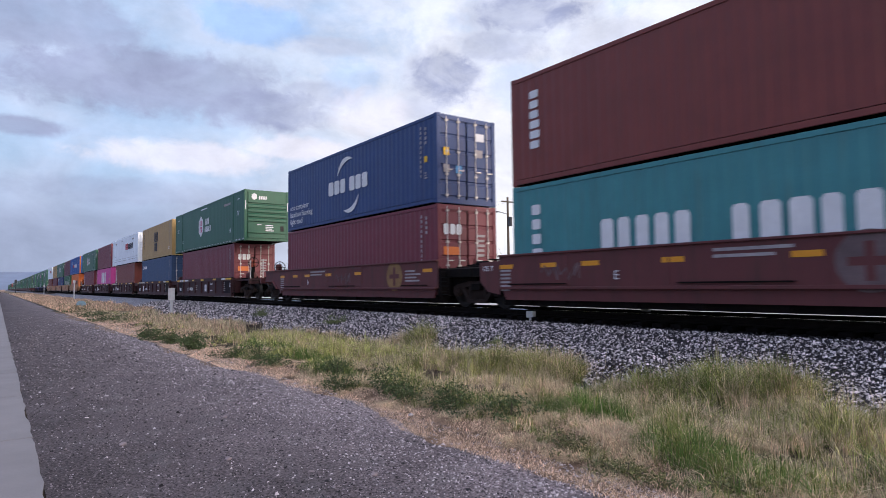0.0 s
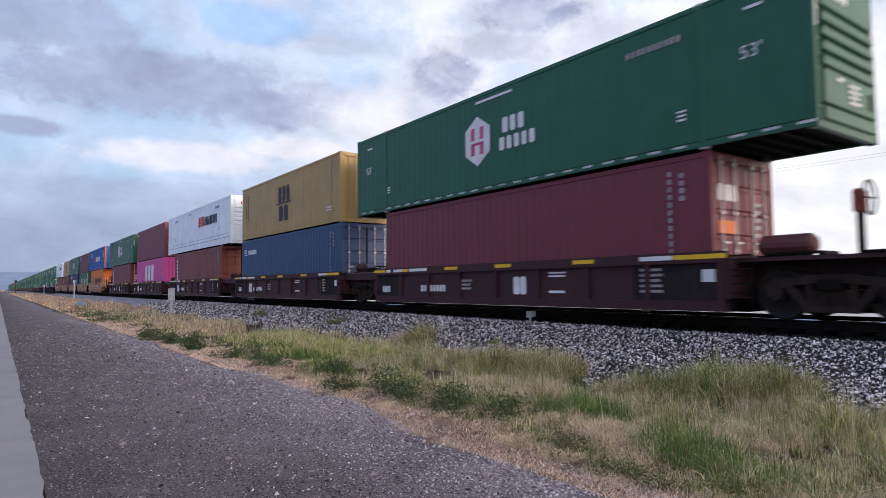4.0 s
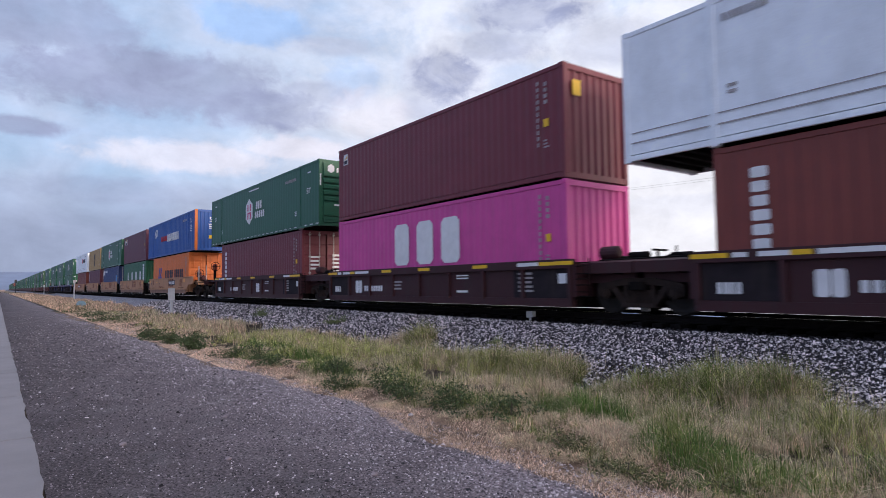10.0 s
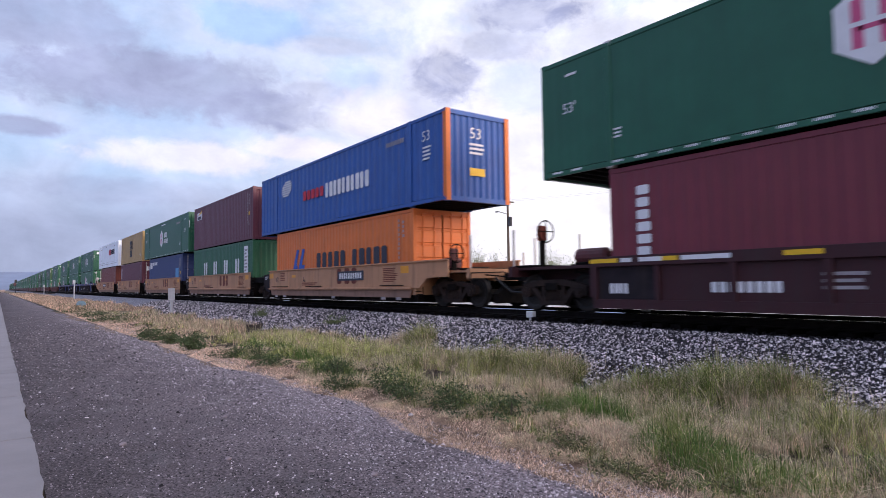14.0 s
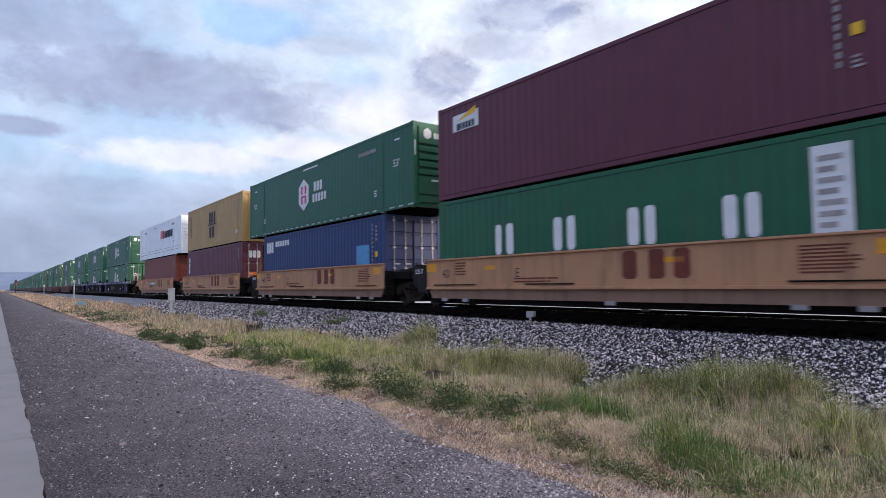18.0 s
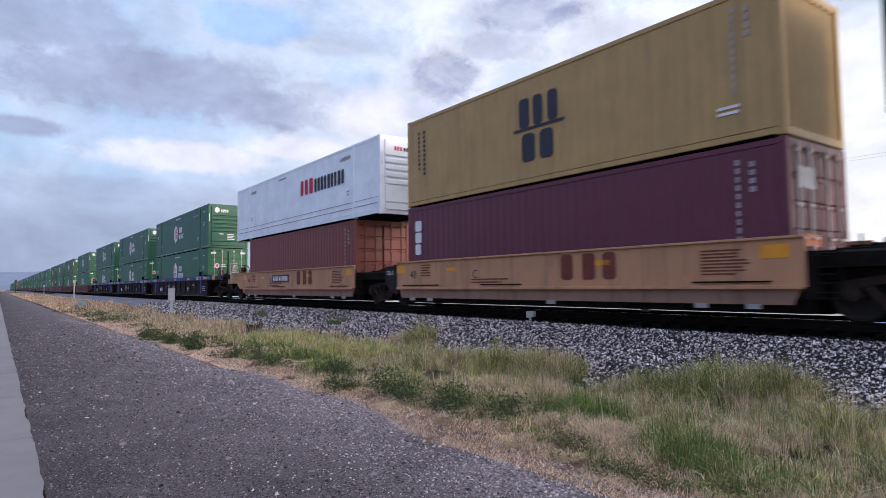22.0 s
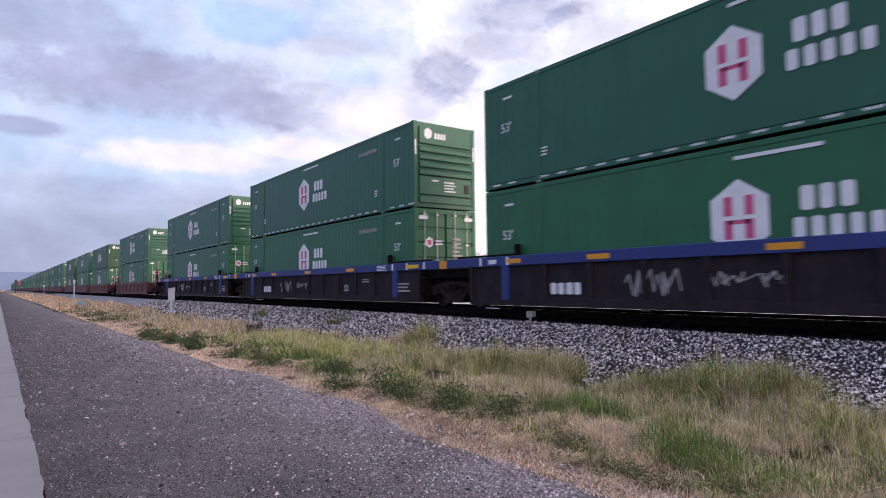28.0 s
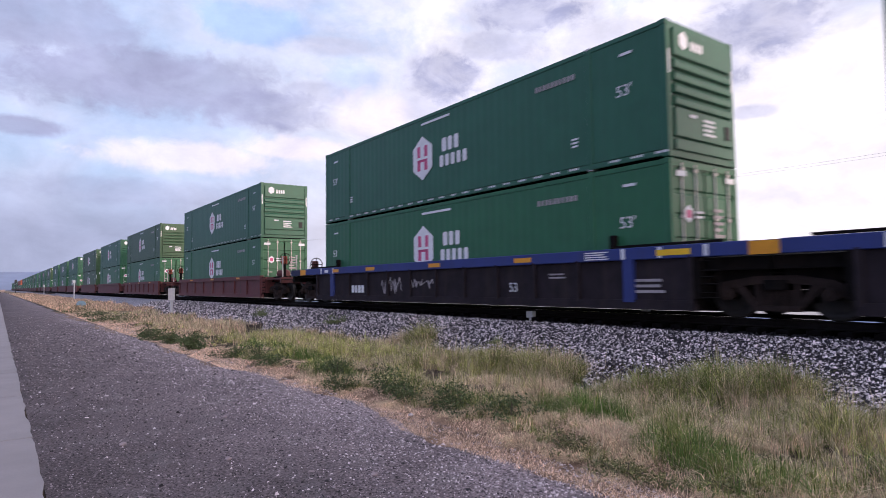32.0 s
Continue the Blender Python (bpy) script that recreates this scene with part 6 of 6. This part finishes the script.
        if form == "chord":
            part("chord_end", box_mesh("chord_end", tip - half - 0.95, 0.14, 0.26), P["chordend"], car, at=pose(s * (half + 1.1 + (tip - half - 0.95) / 2), -W + 0.09, 1.09))
            part("container_guide", box_mesh("container_guide", 0.14, 0.16, 0.30, 0.02), P["grime"], car, at=pose(s * (half - 1.9), -W + 0.07, 1.36))
            part("guide_rail", box_mesh("guide_rail", 2.4, 0.10, 0.05), P["grime"], car, at=pose(s * (half - 0.6), -W + 0.06, 1.37))
        def ladder():
            bm = bmesh.new()
            for k in range(4):
                rod(bm, (-0.22, 0, 0.32 + 0.26 * k), (0.22, 0, 0.32 + 0.26 * k), 0.014, 6)
            for x in (-0.22, 0.22):
                rod(bm, (x, 0, 0.2), (x, 0, 1.2), 0.014, 6)
            return finish(bm, "ladder")
        if detail:
            if s > 0:
                part("ladder", shared("ladder", ladder), P["grime"], car, at=pose(half + 0.28, -W + 0.05, 0))
                rungs = bmesh.new()
                for k in range(3):
                    rod(rungs, (-0.16, 0, 0.42 + 0.3 * k), (0.16, 0, 0.42 + 0.3 * k), 0.012, 6)
                part("grab_irons", shared(("grab",), lambda: finish(rungs, "grab_irons")), P["grime"], car, "thin grab irons", at=pose(half + 0.28, -W + 0.025, 0))
            elif joint and form == "smooth":
                def cheek():
                    bm = bmesh.new()
                    prism_y(bm, [(0, 0.34), (0.5, 0.42), (0.82, 0.72), (0.82, 1.22), (0, 1.24)], 0, 0.06)
                    return finish(bm, "end_cheek", 0.0)
                part("end_cheek", shared("cheek", cheek), P["panel"] if mat != P["carred"] else mat, car, "worn end plate", at=pose(-half, -W + 0.08, 0, 0, 0, 180))
                part("lettering", text_mesh("125 T", 0.20), P["letter"], car, at=pose(-half - 0.72, -W + 0.018, 0.98, 90, 0, 0))
            def fittings():
                bm = bmesh.new()
                rod(bm, (0, -0.7, 1.15), (0, -0.2, 1.15), 0.10, 8)
                rod(bm, (0.25, 0.2, 1.12), (0.25, 0.9, 1.12), 0.07, 8)
                rod(bm, (-0.2, -1.0, 1.1), (0.6, -0.6, 1.13), 0.025, 6)
                rod(bm, (-0.3, -0.4, 1.06), (-0.3, -0.4, 1.42), 0.02, 6)
                box(bm, -0.42, -0.18, -0.6, -0.3, 1.05, 1.22)
                box(bm, -0.36, 0.34, -0.95, 0.85, 1.052, 1.085)
                rod(bm, (-0.1, -1.1, 0.86), (-0.1, -0.9, 1.10), 0.022, 6)
                rod(bm, (-0.1, -1.1, 0.9), (0.7, -0.9, 0.75), 0.022, 6)
                return finish(bm, "brake_gear")
            part("brake_gear", shared("brakegear", fittings), P["grime"], car, "rusty brake rigging", at=pose(s * (half + 0.75), 0, 0))
        if detail and joint and s > 0 and form == "ribbed":
            def drum():
                bm = bmesh.new()
                rod(bm, (-0.22, 0, 0), (0.22, 0, 0), 0.16, 14)
                rod(bm, (-0.27, 0, 0), (-0.22, 0, 0), 0.10, 14, 0.16)
                rod(bm, (0.22, 0, 0), (0.27, 0, 0), 0.16, 14, 0.10)
                rod(bm, (-0.15, 0, -0.24), (-0.15, 0, 0), 0.03, 6)
                rod(bm, (0.15, 0, -0.24), (0.15, 0, 0), 0.03, 6)
                return finish(bm, "air_tank")
            part("air_tank", shared("drum", drum), P["carplum"], car, "dusty dark maroon air reservoir", at=pose(half + 0.55, -0.7, 1.32))
        if not joint:
            truck(car, xt, turning)
            def coupler():
                bm = bmesh.new()
                box(bm, 0, 0.75, -0.09, 0.09, 0.74, 0.94)
                box(bm, 0.7, 1.0, -0.16, 0.14, 0.70, 1.0)
                rod(bm, (0.1, -0.35, 0.72), (0.55, -0.3, 0.42), 0.03, 6)
                rod(bm, (0.55, -0.3, 0.42), (0.95, -0.2, 0.5), 0.03, 6)
                rod(bm, (0.05, -0.9, 0.9), (0.75, -0.05, 0.78), 0.018, 6)
                return finish(bm, "coupler")
            part("coupler", shared("coupler", coupler), P["grime"], car, at=pose(s * tip, 0, 0, 0, 0, 0 if s > 0 else 180))
            if detail:
                def brake():
                    bm = bmesh.new()
                    n, m = 24, 6
                    rim = [[bm.verts.new((0.018 * math.sin(6.2832 * i / m), (0.28 + 0.018 * math.cos(6.2832 * i / m)) * math.cos(6.2832 * k / n), (0.28 + 0.018 * math.cos(6.2832 * i / m)) * math.sin(6.2832 * k / n)))
                            for i in range(m)] for k in range(n)]
                    for k in range(n):
                        for i in range(m):
                            bm.faces.new((rim[k][i], rim[k][(i + 1) % m], rim[(k + 1) % n][(i + 1) % m], rim[(k + 1) % n][i]))
                    for k in range(4):
                        rod(bm, (0, 0, 0), (0, 0.28 * math.cos(k * 1.571), 0.28 * math.sin(k * 1.571)), 0.014, 5)
                    return finish(bm, "brake_wheel")
                xb, zb = (s * (tip - 0.80), 0.5) if form == "ribbed" else (s * (tip - 1.35), 0.12)
                g = part("hand_brake", box_mesh("hand_brake", 0.14, 0.30, 0.40, 0.04), P["rustred"] if form == "ribbed" else P["carred"], car, "rusty brown hand brake housing", at=pose(xb, -0.95, 1.22 + zb))
                part("brake_wheel", shared("brakewheel", brake), P["grime"], g, "thin steel hand wheel", at=pose(0.14, 0, 0.24))
                part("hand_brake_stand", box_mesh("hand_brake_stand", 0.07, 0.16, 0.24 + zb), P["grime"], car, at=pose(xb, -0.95, 1.0))
                for dx, y, hh in ((0.10, -1.30, 1.05), (0.10, 1.30, 1.05), (0.62, 1.30, 0.62)):
                    part("handrail_post", box_mesh("handrail_post", 0.05, 0.05, hh, 0.008), P["galv"], car, "grey upright grab post", at=pose(s * (tip - dx), y, 1.0))
                def hose():
                    bm = bmesh.new()
                    pts = [(0.0, -0.45, 0.86), (0.30, -0.42, 0.62), (0.62, -0.36, 0.40), (0.95, -0.25, 0.38), (1.15, -0.15, 0.52)]
                    for a, b in zip(pts, pts[1:]):
                        rod(bm, a, b, 0.032, 8)
                    return finish(bm, "air_hose")
                part("air_hose", shared("hose", hose), P["black"], car, "black rubber air hose", at=pose(s * (tip - 0.05), 0, 0, 0, 0, 0 if s > 0 else 180))
                def lever():
                    bm = bmesh.new()
                    for a, b in (((0, -1.42, 0.95), (0, -1.42, 0.55)), ((0, -1.42, 0.95), (0.06, -0.2, 0.98)), ((0.06, -0.2, 0.98), (0.35, -0.1, 0.85))):
                        rod(bm, a, b, 0.016, 6)
                    return finish(bm, "uncoupling_lever")
                part("uncoupling_lever", shared("lever", lever), P["truck"], car, at=pose(s * (tip + 0.04), 0, 0, 0, 0, 0 if s > 0 else 180))
                def grating():
                    bm = bmesh.new()
                    for k in range(7):
                        box(bm, 0.10 * k, 0.10 * k + 0.045, -1.25, 1.25, 1.075, 1.105)
                    for y in (-1.2, 0, 1.2):
                        box(bm, 0.0, 0.645, y - 0.03, y + 0.03, 1.045, 1.09)
                    return finish(bm, "crossover_grating")
                tagged(part("crossover_grating", shared("grating", grating), P["grime"], car, at=pose(s * (tip - 0.72), 0, 0) if s > 0 else pose(s * (tip - 0.07), 0, 0)), kind="stuff")
                def tank():
                    bm = bmesh.new()
                    rod(bm, (-0.42, 0, 0), (0.42, 0, 0), 0.20, 14)
                    rod(bm, (-0.5, 0, 0), (-0.42, 0, 0), 0.12, 14, 0.20)
                    rod(bm, (0.42, 0, 0), (0.5, 0, 0), 0.20, 14, 0.12)
                    return finish(bm, "air_tank")
                part("air_tank", shared("tank", tank), P["carred"] if form != "chord" else P["grime"], car, "dusty air reservoir", at=pose(s * (half + 0.75), -0.55, 1.28))
        elif s < 0:
            truck(car, xt, turning)
            def arms():
                bm = bmesh.new()
                for y in (-0.75, 0.75):
                    rod(bm, (-0.5, y, 0.98), (0.5, y, 0.98), 0.09, 8)
                rod(bm, (-0.55, -0.6, 1.22), (-0.05, -0.6, 1.22), 0.10, 12)
                rod(bm, (0.4, -0.4, 1.20), (0.9, -0.4, 1.20), 0.08, 12)
                box(bm, -0.8, 1.0, -0.75, -0.3, 1.04, 1.13)
                rod(bm, (0.15, -0.55, 1.1), (0.15, -0.55, 1.34), 0.03, 6)
                rod(bm, (0.15, -0.75, 1.34), (0.15, -0.2, 1.34), 0.025, 6)
                rod(bm, (-1.2, -0.9, 1.14), (1.2, -0.8, 1.16), 0.03, 6)
                return finish(bm, "joint_bearer")
            if detail:
                part("joint_bearer", shared("arms", arms), P["grime"], car, at=pose(xt, 0, 0))
    if marks and detail:
        marks(car, half)
    return car


def strip(car, name, x, w, z, h, mat, y=1.503):
    part(name, box_mesh(name, w, 0.006, h), P[mat], car, at=pose(x, -y, z))


def marks_ribbed(car, half):
    for x, w, c in ((-6.1, 0.75, "yellow"), (-5.5, 0.28, "letter"), (-4.9, 0.55, "letter"), (-4.45, 0.35, "yellow"), (-3.7, 1.0, "letter"), (-1.95, 0.62, "yellow"), (0.35, 0.62, "yellow"), (3.1, 0.62, "yellow"), (5.0, 0.75, "letter"), (5.95, 1.1, "yellow")):
        strip(car, "reflector", x, w, 1.06, 0.09, c)
    part("lettering", blocks(2, 0.50, 0.46, 0.08, 100), P["letter"], car, at=pose(0.92 if car["lead"] else -4.05, -1.425, 0.58))
    part("lettering", bars(3, 0.7, 0.34, 3), P["grey_letter"], car, at=pose(-1.35, -1.425, 0.62))
    part("lettering", blocks(4, 0.5, 0.22, 0.2, 101), P["letter"], car, at=pose(-5.75, -1.430, 0.5))
    part("dark_panel", box_mesh("dark_panel", 1.9, 0.006, 0.70), P["panel"], car, "black painted end panel", at=pose(5.35, -1.423, 0.27))
    part("dark_panel", box_mesh("dark_panel", 1.5, 0.006, 0.70), P["panel"], car, "black painted end panel", at=pose(-5.55, -1.423, 0.27))
    part("lettering", bars(5, 0.55, 0.55, 4), P["grey_letter"], car, at=pose(4.85, -1.430, 0.66))
    part("lettering", bars(2, 0.7, 0.16, 5), P["letter"], car, at=pose(2.3, -1.425, 0.84))
    part("lettering", bars(1, 0.7, 0.12, 6), P["letter"], car, at=pose(2.3, -1.425, 0.42))
    part("placard", box_mesh("placard", 0.26, 0.006, 0.24), P["letter"], car, at=pose(6.1, -1.430, 0.62))
    part("lettering", blocks(8, 1.35, 0.2, 0.25, 107), P["letter"], car, at=pose(-2.98, -1.425, 0.52))


def marks_ochre(car, half, letter="A"):
    part("lettering", text_mesh("40", 0.36), P["dark_letter"], car, at=pose(-half + 0.80, -1.474, 0.83, 90, 0, 0))
    part("lettering", bars(5, 0.6, 0.4, 11), P["rust_letter"], car, at=pose(-half + 1.75, -1.474, 1.08))
    part("lettering", text_mesh(letter, 0.34), P["dark_letter"], car, at=pose(-2.40, -1.474, 0.80, 90, 0, 0))
    part("lettering", blocks(3, 1.85, 0.60, 0.30, 111), P["rust_letter"], car, at=pose(1.8, -1.474, 1.0))
    for x in (-half + 0.25, -3.4, 2.2, half - 0.5):
        part("reflector", box_mesh("reflector_tape", 0.42 if abs(x) < 5 else 0.5, 0.006, 0.11 if abs(x) < 5 else 0.24), P["amber"], car, at=pose(x, -1.474, 1.02))
    part("lettering", bars(8, 0.95, 0.50, 12), P["rust_letter"], car, at=pose(half - 1.4, -1.474, 0.98))
    part("lettering", bars(2, 1.7, 0.16, 13), P["rust_letter"], car, at=pose(-1.6, -1.474, 0.72))
    for x, w in ((-half + 1.4, 2.0), (half - 1.3, 1.5), (-1.2, 1.6)):
        part("step_bar", box_mesh("step_bar", w, 0.03, 0.03), P["grime"], car, at=pose(x, -1.50, 0.60))
    for x in (half - 0.9, half - 1.9, -half + 0.9, -half + 1.9, 0.6):
        part("pad", box_mesh("pad", 0.26, 0.03, 0.09), P["grey_letter"], car, at=pose(x, -1.46, 0.13))


def marks_ochre_number(car, half, letter="A"):
    marks_ochre(car, half, letter)
    part("number_board", box_mesh("number_board", 2.1, 0.008, 0.36), P["dark_letter"], car, at=pose(-1.0 if letter == "B" else 2.1, -1.480, 0.82))
    part("lettering", blocks(10, 1.85, 0.22, 0.42, 121), P["letter"], car, at=pose(-1.0 if letter == "B" else 2.1, -1.487, 1.0))


def marks_red(car, half, letter="E"):
    first = letter == "E"
    part("lettering", text_mesh(letter, 0.28), P["letter"], car, at=pose(-2.65 if first else -3.3, -1.474, 0.70, 90, 0, 0))
    for x in (-half + 0.3, -4.6, -3.3, -1.2, 1.3, half - 0.55):
        part("reflector", box_mesh("reflector_tape", 0.5, 0.006, 0.11), P["amber"], car, at=pose(x, -1.474, 1.02))
    part("lettering", bars(2, 1.5, 0.24, 14), P["grey_letter"], car, at=pose(0.4 if first else -2.2, -1.474, 1.16))
    part("lettering", bars(4, 0.9, 0.42, 15), P["grey_letter"], car, at=pose(half - 1.4, -1.474, 0.92))
    part("lettering", bars(6, 0.45, 0.6, 16), P["grey_letter"], car, at=pose(-half + 0.3, -1.474, 0.72))
    part("graffiti", scrawl(1.3, 0.40, 17), P["dim_letter"], car, "faded pale scrawl", at=pose(0.1 if not first else -4.2, -1.474, 0.90))
    ring = [(0.5 * math.sin(k * math.pi / 10), 0.5 * math.cos(k * math.pi / 10)) for k in range(20)]
    e = part("emblem", plate(ring, "roundel"), P["dim_letter"] if first else P["gold_letter"], car, "faded round emblem", at=pose(2.2 if first else 3.9, -1.474, 0.92))
    part("emblem_bar", box_mesh("roundel_bar", 0.14, 0.008, 0.62), P["carred"], e, at=pose(0, -0.003, -0.31))
    part("emblem_bar", box_mesh("roundel_cross", 0.62, 0.008, 0.14), P["carred"], e, at=pose(0, -0.004, -0.07))
    for x, w in ((-half + 1.4, 2.0), (half - 1.3, 1.5), (0, 2.2)):
        part("step_bar", box_mesh("step_bar", w, 0.03, 0.03), P["grime"], car, at=pose(x, -1.50, 0.60))


def marks_blue(car, half):
    for x, w, c in ((-7.6, 0.3, "letter"), (-6.75, 0.5, "amber"), (-4.0, 0.62, "amber"), (0, 0.6, "amber"), (3.9, 0.62, "amber"), (8.2, 0.75, "yellow")):
        part("reflector", box_mesh("reflector_tape", w, 0.006, 0.12), P[c], car, at=pose(x, -1.498, 1.16))
    for s in (-1, 1):
        part("reflector", box_mesh("end_reflector", 0.62, 0.006, 0.24), P["amber"], car, at=pose(s * (half + 1.4), -1.47, 1.10))
    for x in (-8.1, -7.0, 7.0, 7.9, 8.9):
        part("lettering", box_mesh("chord_bar", 0.09, 0.006, 0.22), P["letter"], car, at=pose(x, -1.497, 1.12))
    part("lettering", text_mesh("53", 0.34), P["letter"], car, at=pose(3.3, -1.425, 0.42, 90, 0, 0))
    part("lettering", blocks(4, 1.0, 0.28, 0.2, 131), P["letter"], car, at=pose(-5.05, -1.425, 0.50))
    part("lettering", bars(4, 0.7, 0.2, 18), P["letter"], car, at=pose(6.3, -1.498, 1.22))
    part("lettering", bars(3, 1.1, 0.35, 19), P["grey_letter"], car, at=pose(7.6, -1.425, 0.55))
    part("lettering", bars(2, 0.7, 0.16, 20), P["grey_letter"], car, at=pose(5.1, -1.425, 0.8))
    part("graffiti", scrawl(1.3, 0.6, 132), P["grey_letter"], car, "faded pale scrawl", at=pose(-2.7, -1.425, 0.62))
    part("graffiti", scrawl(1.5, 0.34, 133), P["grey_letter"], car, "faded pale scrawl", at=pose(-0.75, -1.425, 0.68))


def marks_far(car, half):
    for x in (-5, 0, 5):
        strip(car, "reflector", x, 0.6, 1.06, 0.09, "amber")


# place along the train at the start, form, upper and lower container, joints (front, rear), mark
UNITS = [
    (-5.87, "red", "brown_word", "teal", True, True),
    (-21.52, "red", "navy", "maroon_doors", True, False),
    (-41.85, "ribbed", "green53", "maroon_doors", False, True),
    (-57.62, "ribbed", "mustard", "deepblue", True, True),
    (-73.70, "ribbed", "white53", "brown_word", True, True),
    (-89.66, "ribbed", "maroon", "pink", True, True),
    (-105.57, "ribbed", "green53", "maroon_word", True, False),
    (-125.80, "ochre", "royal53", "orange", False, True),
    (-141.55, "ochre", "plum", "sea", True, True),
    (-157.03, "ochre", "green53", "cobalt", True, True),
    (-172.72, "ochre", "mustard", "tex", True, True),
    (-188.60, "ochre", "white53", "brown", True, False),
    (-210.72, "blue", "green53", "green53_doors", False, True),
    (-230.50, "blue", "green53", "green53_doors", True, True),
    (-250.45, "blue", "green53", "green53_doors", True, False),
    (-274.40, "brown53", "green53", "green53_doors", False, False),
    (-298.80, "brown53", "olive53", "green53_doors", False, True),
]
_u = -298.8
for _k in range(29):
    _u -= 24.2 if _k % 3 == 2 else 20.6
    _top = "olive53" if _k in (1, 5, 9) else "green53_far"
    if 15 <= _k <= 19:
        _top = ("maroon", "orange", "brown_word", "maroon", "plum")[_k - 15]
    UNITS.append((_u, "far", _top, "green53_doors" if _k != 1 else "olive53", _k % 3 != 2, _k % 3 != 1))


def build_train():
    B = make_boxes()
    used = set()

    def load(key, u, z):
        ob = B[key] if key not in used else copy_thing(B[key], Matrix())
        used.add(key)
        MOVING.append((ob, u, z))

    far_cars = {}
    for i, (u, form, upper, lower, jf, jr) in enumerate(UNITS):
        long = form in ("blue", "brown53", "far")
        half = 8.6 if long else 6.42
        reach = 10.0 if long else 8.05
        front = (UNITS[i - 1][0] - u) / 2 if jf and i else reach + (-0.4 if jf else 0)
        rear = (UNITS[i + 1][0] - u) / 2 if jr and i + 1 < len(UNITS) else -reach
        near = i < 17
        if form == "far" and (jf, jr) in far_cars:
            car = copy_thing(far_cars[jf, jr], Matrix())
        else:
            spec = {"red": ("smooth", "carred", "oxide red well car with smooth sides and faded emblem", marks_red),
                    "ribbed": ("ribbed", "carplum", "dark maroon ribbed well car with yellow reflectors on its top sill", marks_ribbed),
                    "ochre": ("smooth", "ochre", "weathered ochre yellow well car with rusty lettering", marks_ochre),
                    "blue": ("chord", "carblue", "well car with blue top chord and dusty grey ribbed sides", marks_blue),
                    "brown53": ("ribbed", "carred", "long oxide brown ribbed well car", marks_far),
                    "far": ("ribbed", "carred", "long brown ribbed well car far down the line", marks_far)}[form]
            mk = spec[3]
            if form == "ochre" and i in (7, 11):
                mk = marks_ochre_number
            car_marks = mk
            if form in ("ochre", "red"):
                letter = {0: "E", 1: "A", 7: "A", 8: "E", 9: "D", 10: "C", 11: "B"}[i]
                car_marks = lambda c, h, mk=mk, letter=letter: mk(c, h, letter)
            car = well_car(spec[0], half, front, rear, P[spec[1]], spec[2], jf, jr, near, form != "far", car_marks)
            if form == "far":
                far_cars[jf, jr] = car
        MOVING.append((car, u, 0.0))
        load(lower, u, 0.29)
        load(upper, u, 0.29 + HIGH + 0.022)


def motions():
    """The whole train rolls past at one even speed, and its wheels turn with it."""
    for ob, u, z in MOVING:
        rows = [(t, pose(u + SPEED * t, TRACK_Y, z)) for t in (0.0, 8.0, 16.0, 24.0, LENGTH)]
        walk(ob, rows)
    step = 2 / FPS
    turn = math.degrees(SPEED * step / WHEEL)
    count = int(round(LENGTH / step))
    for w, dx in WHEELS:
        walk(w, [(k * step, pose(dx, 0, WHEEL, 0, turn * k, 0)) for k in range(count + 1)])
# ---------------------------------------------------------------- build
build_ground()
build_distance()
build_train()
build_small()
build_weeds()
build_grass()
build_stones()
build_track()
motions()
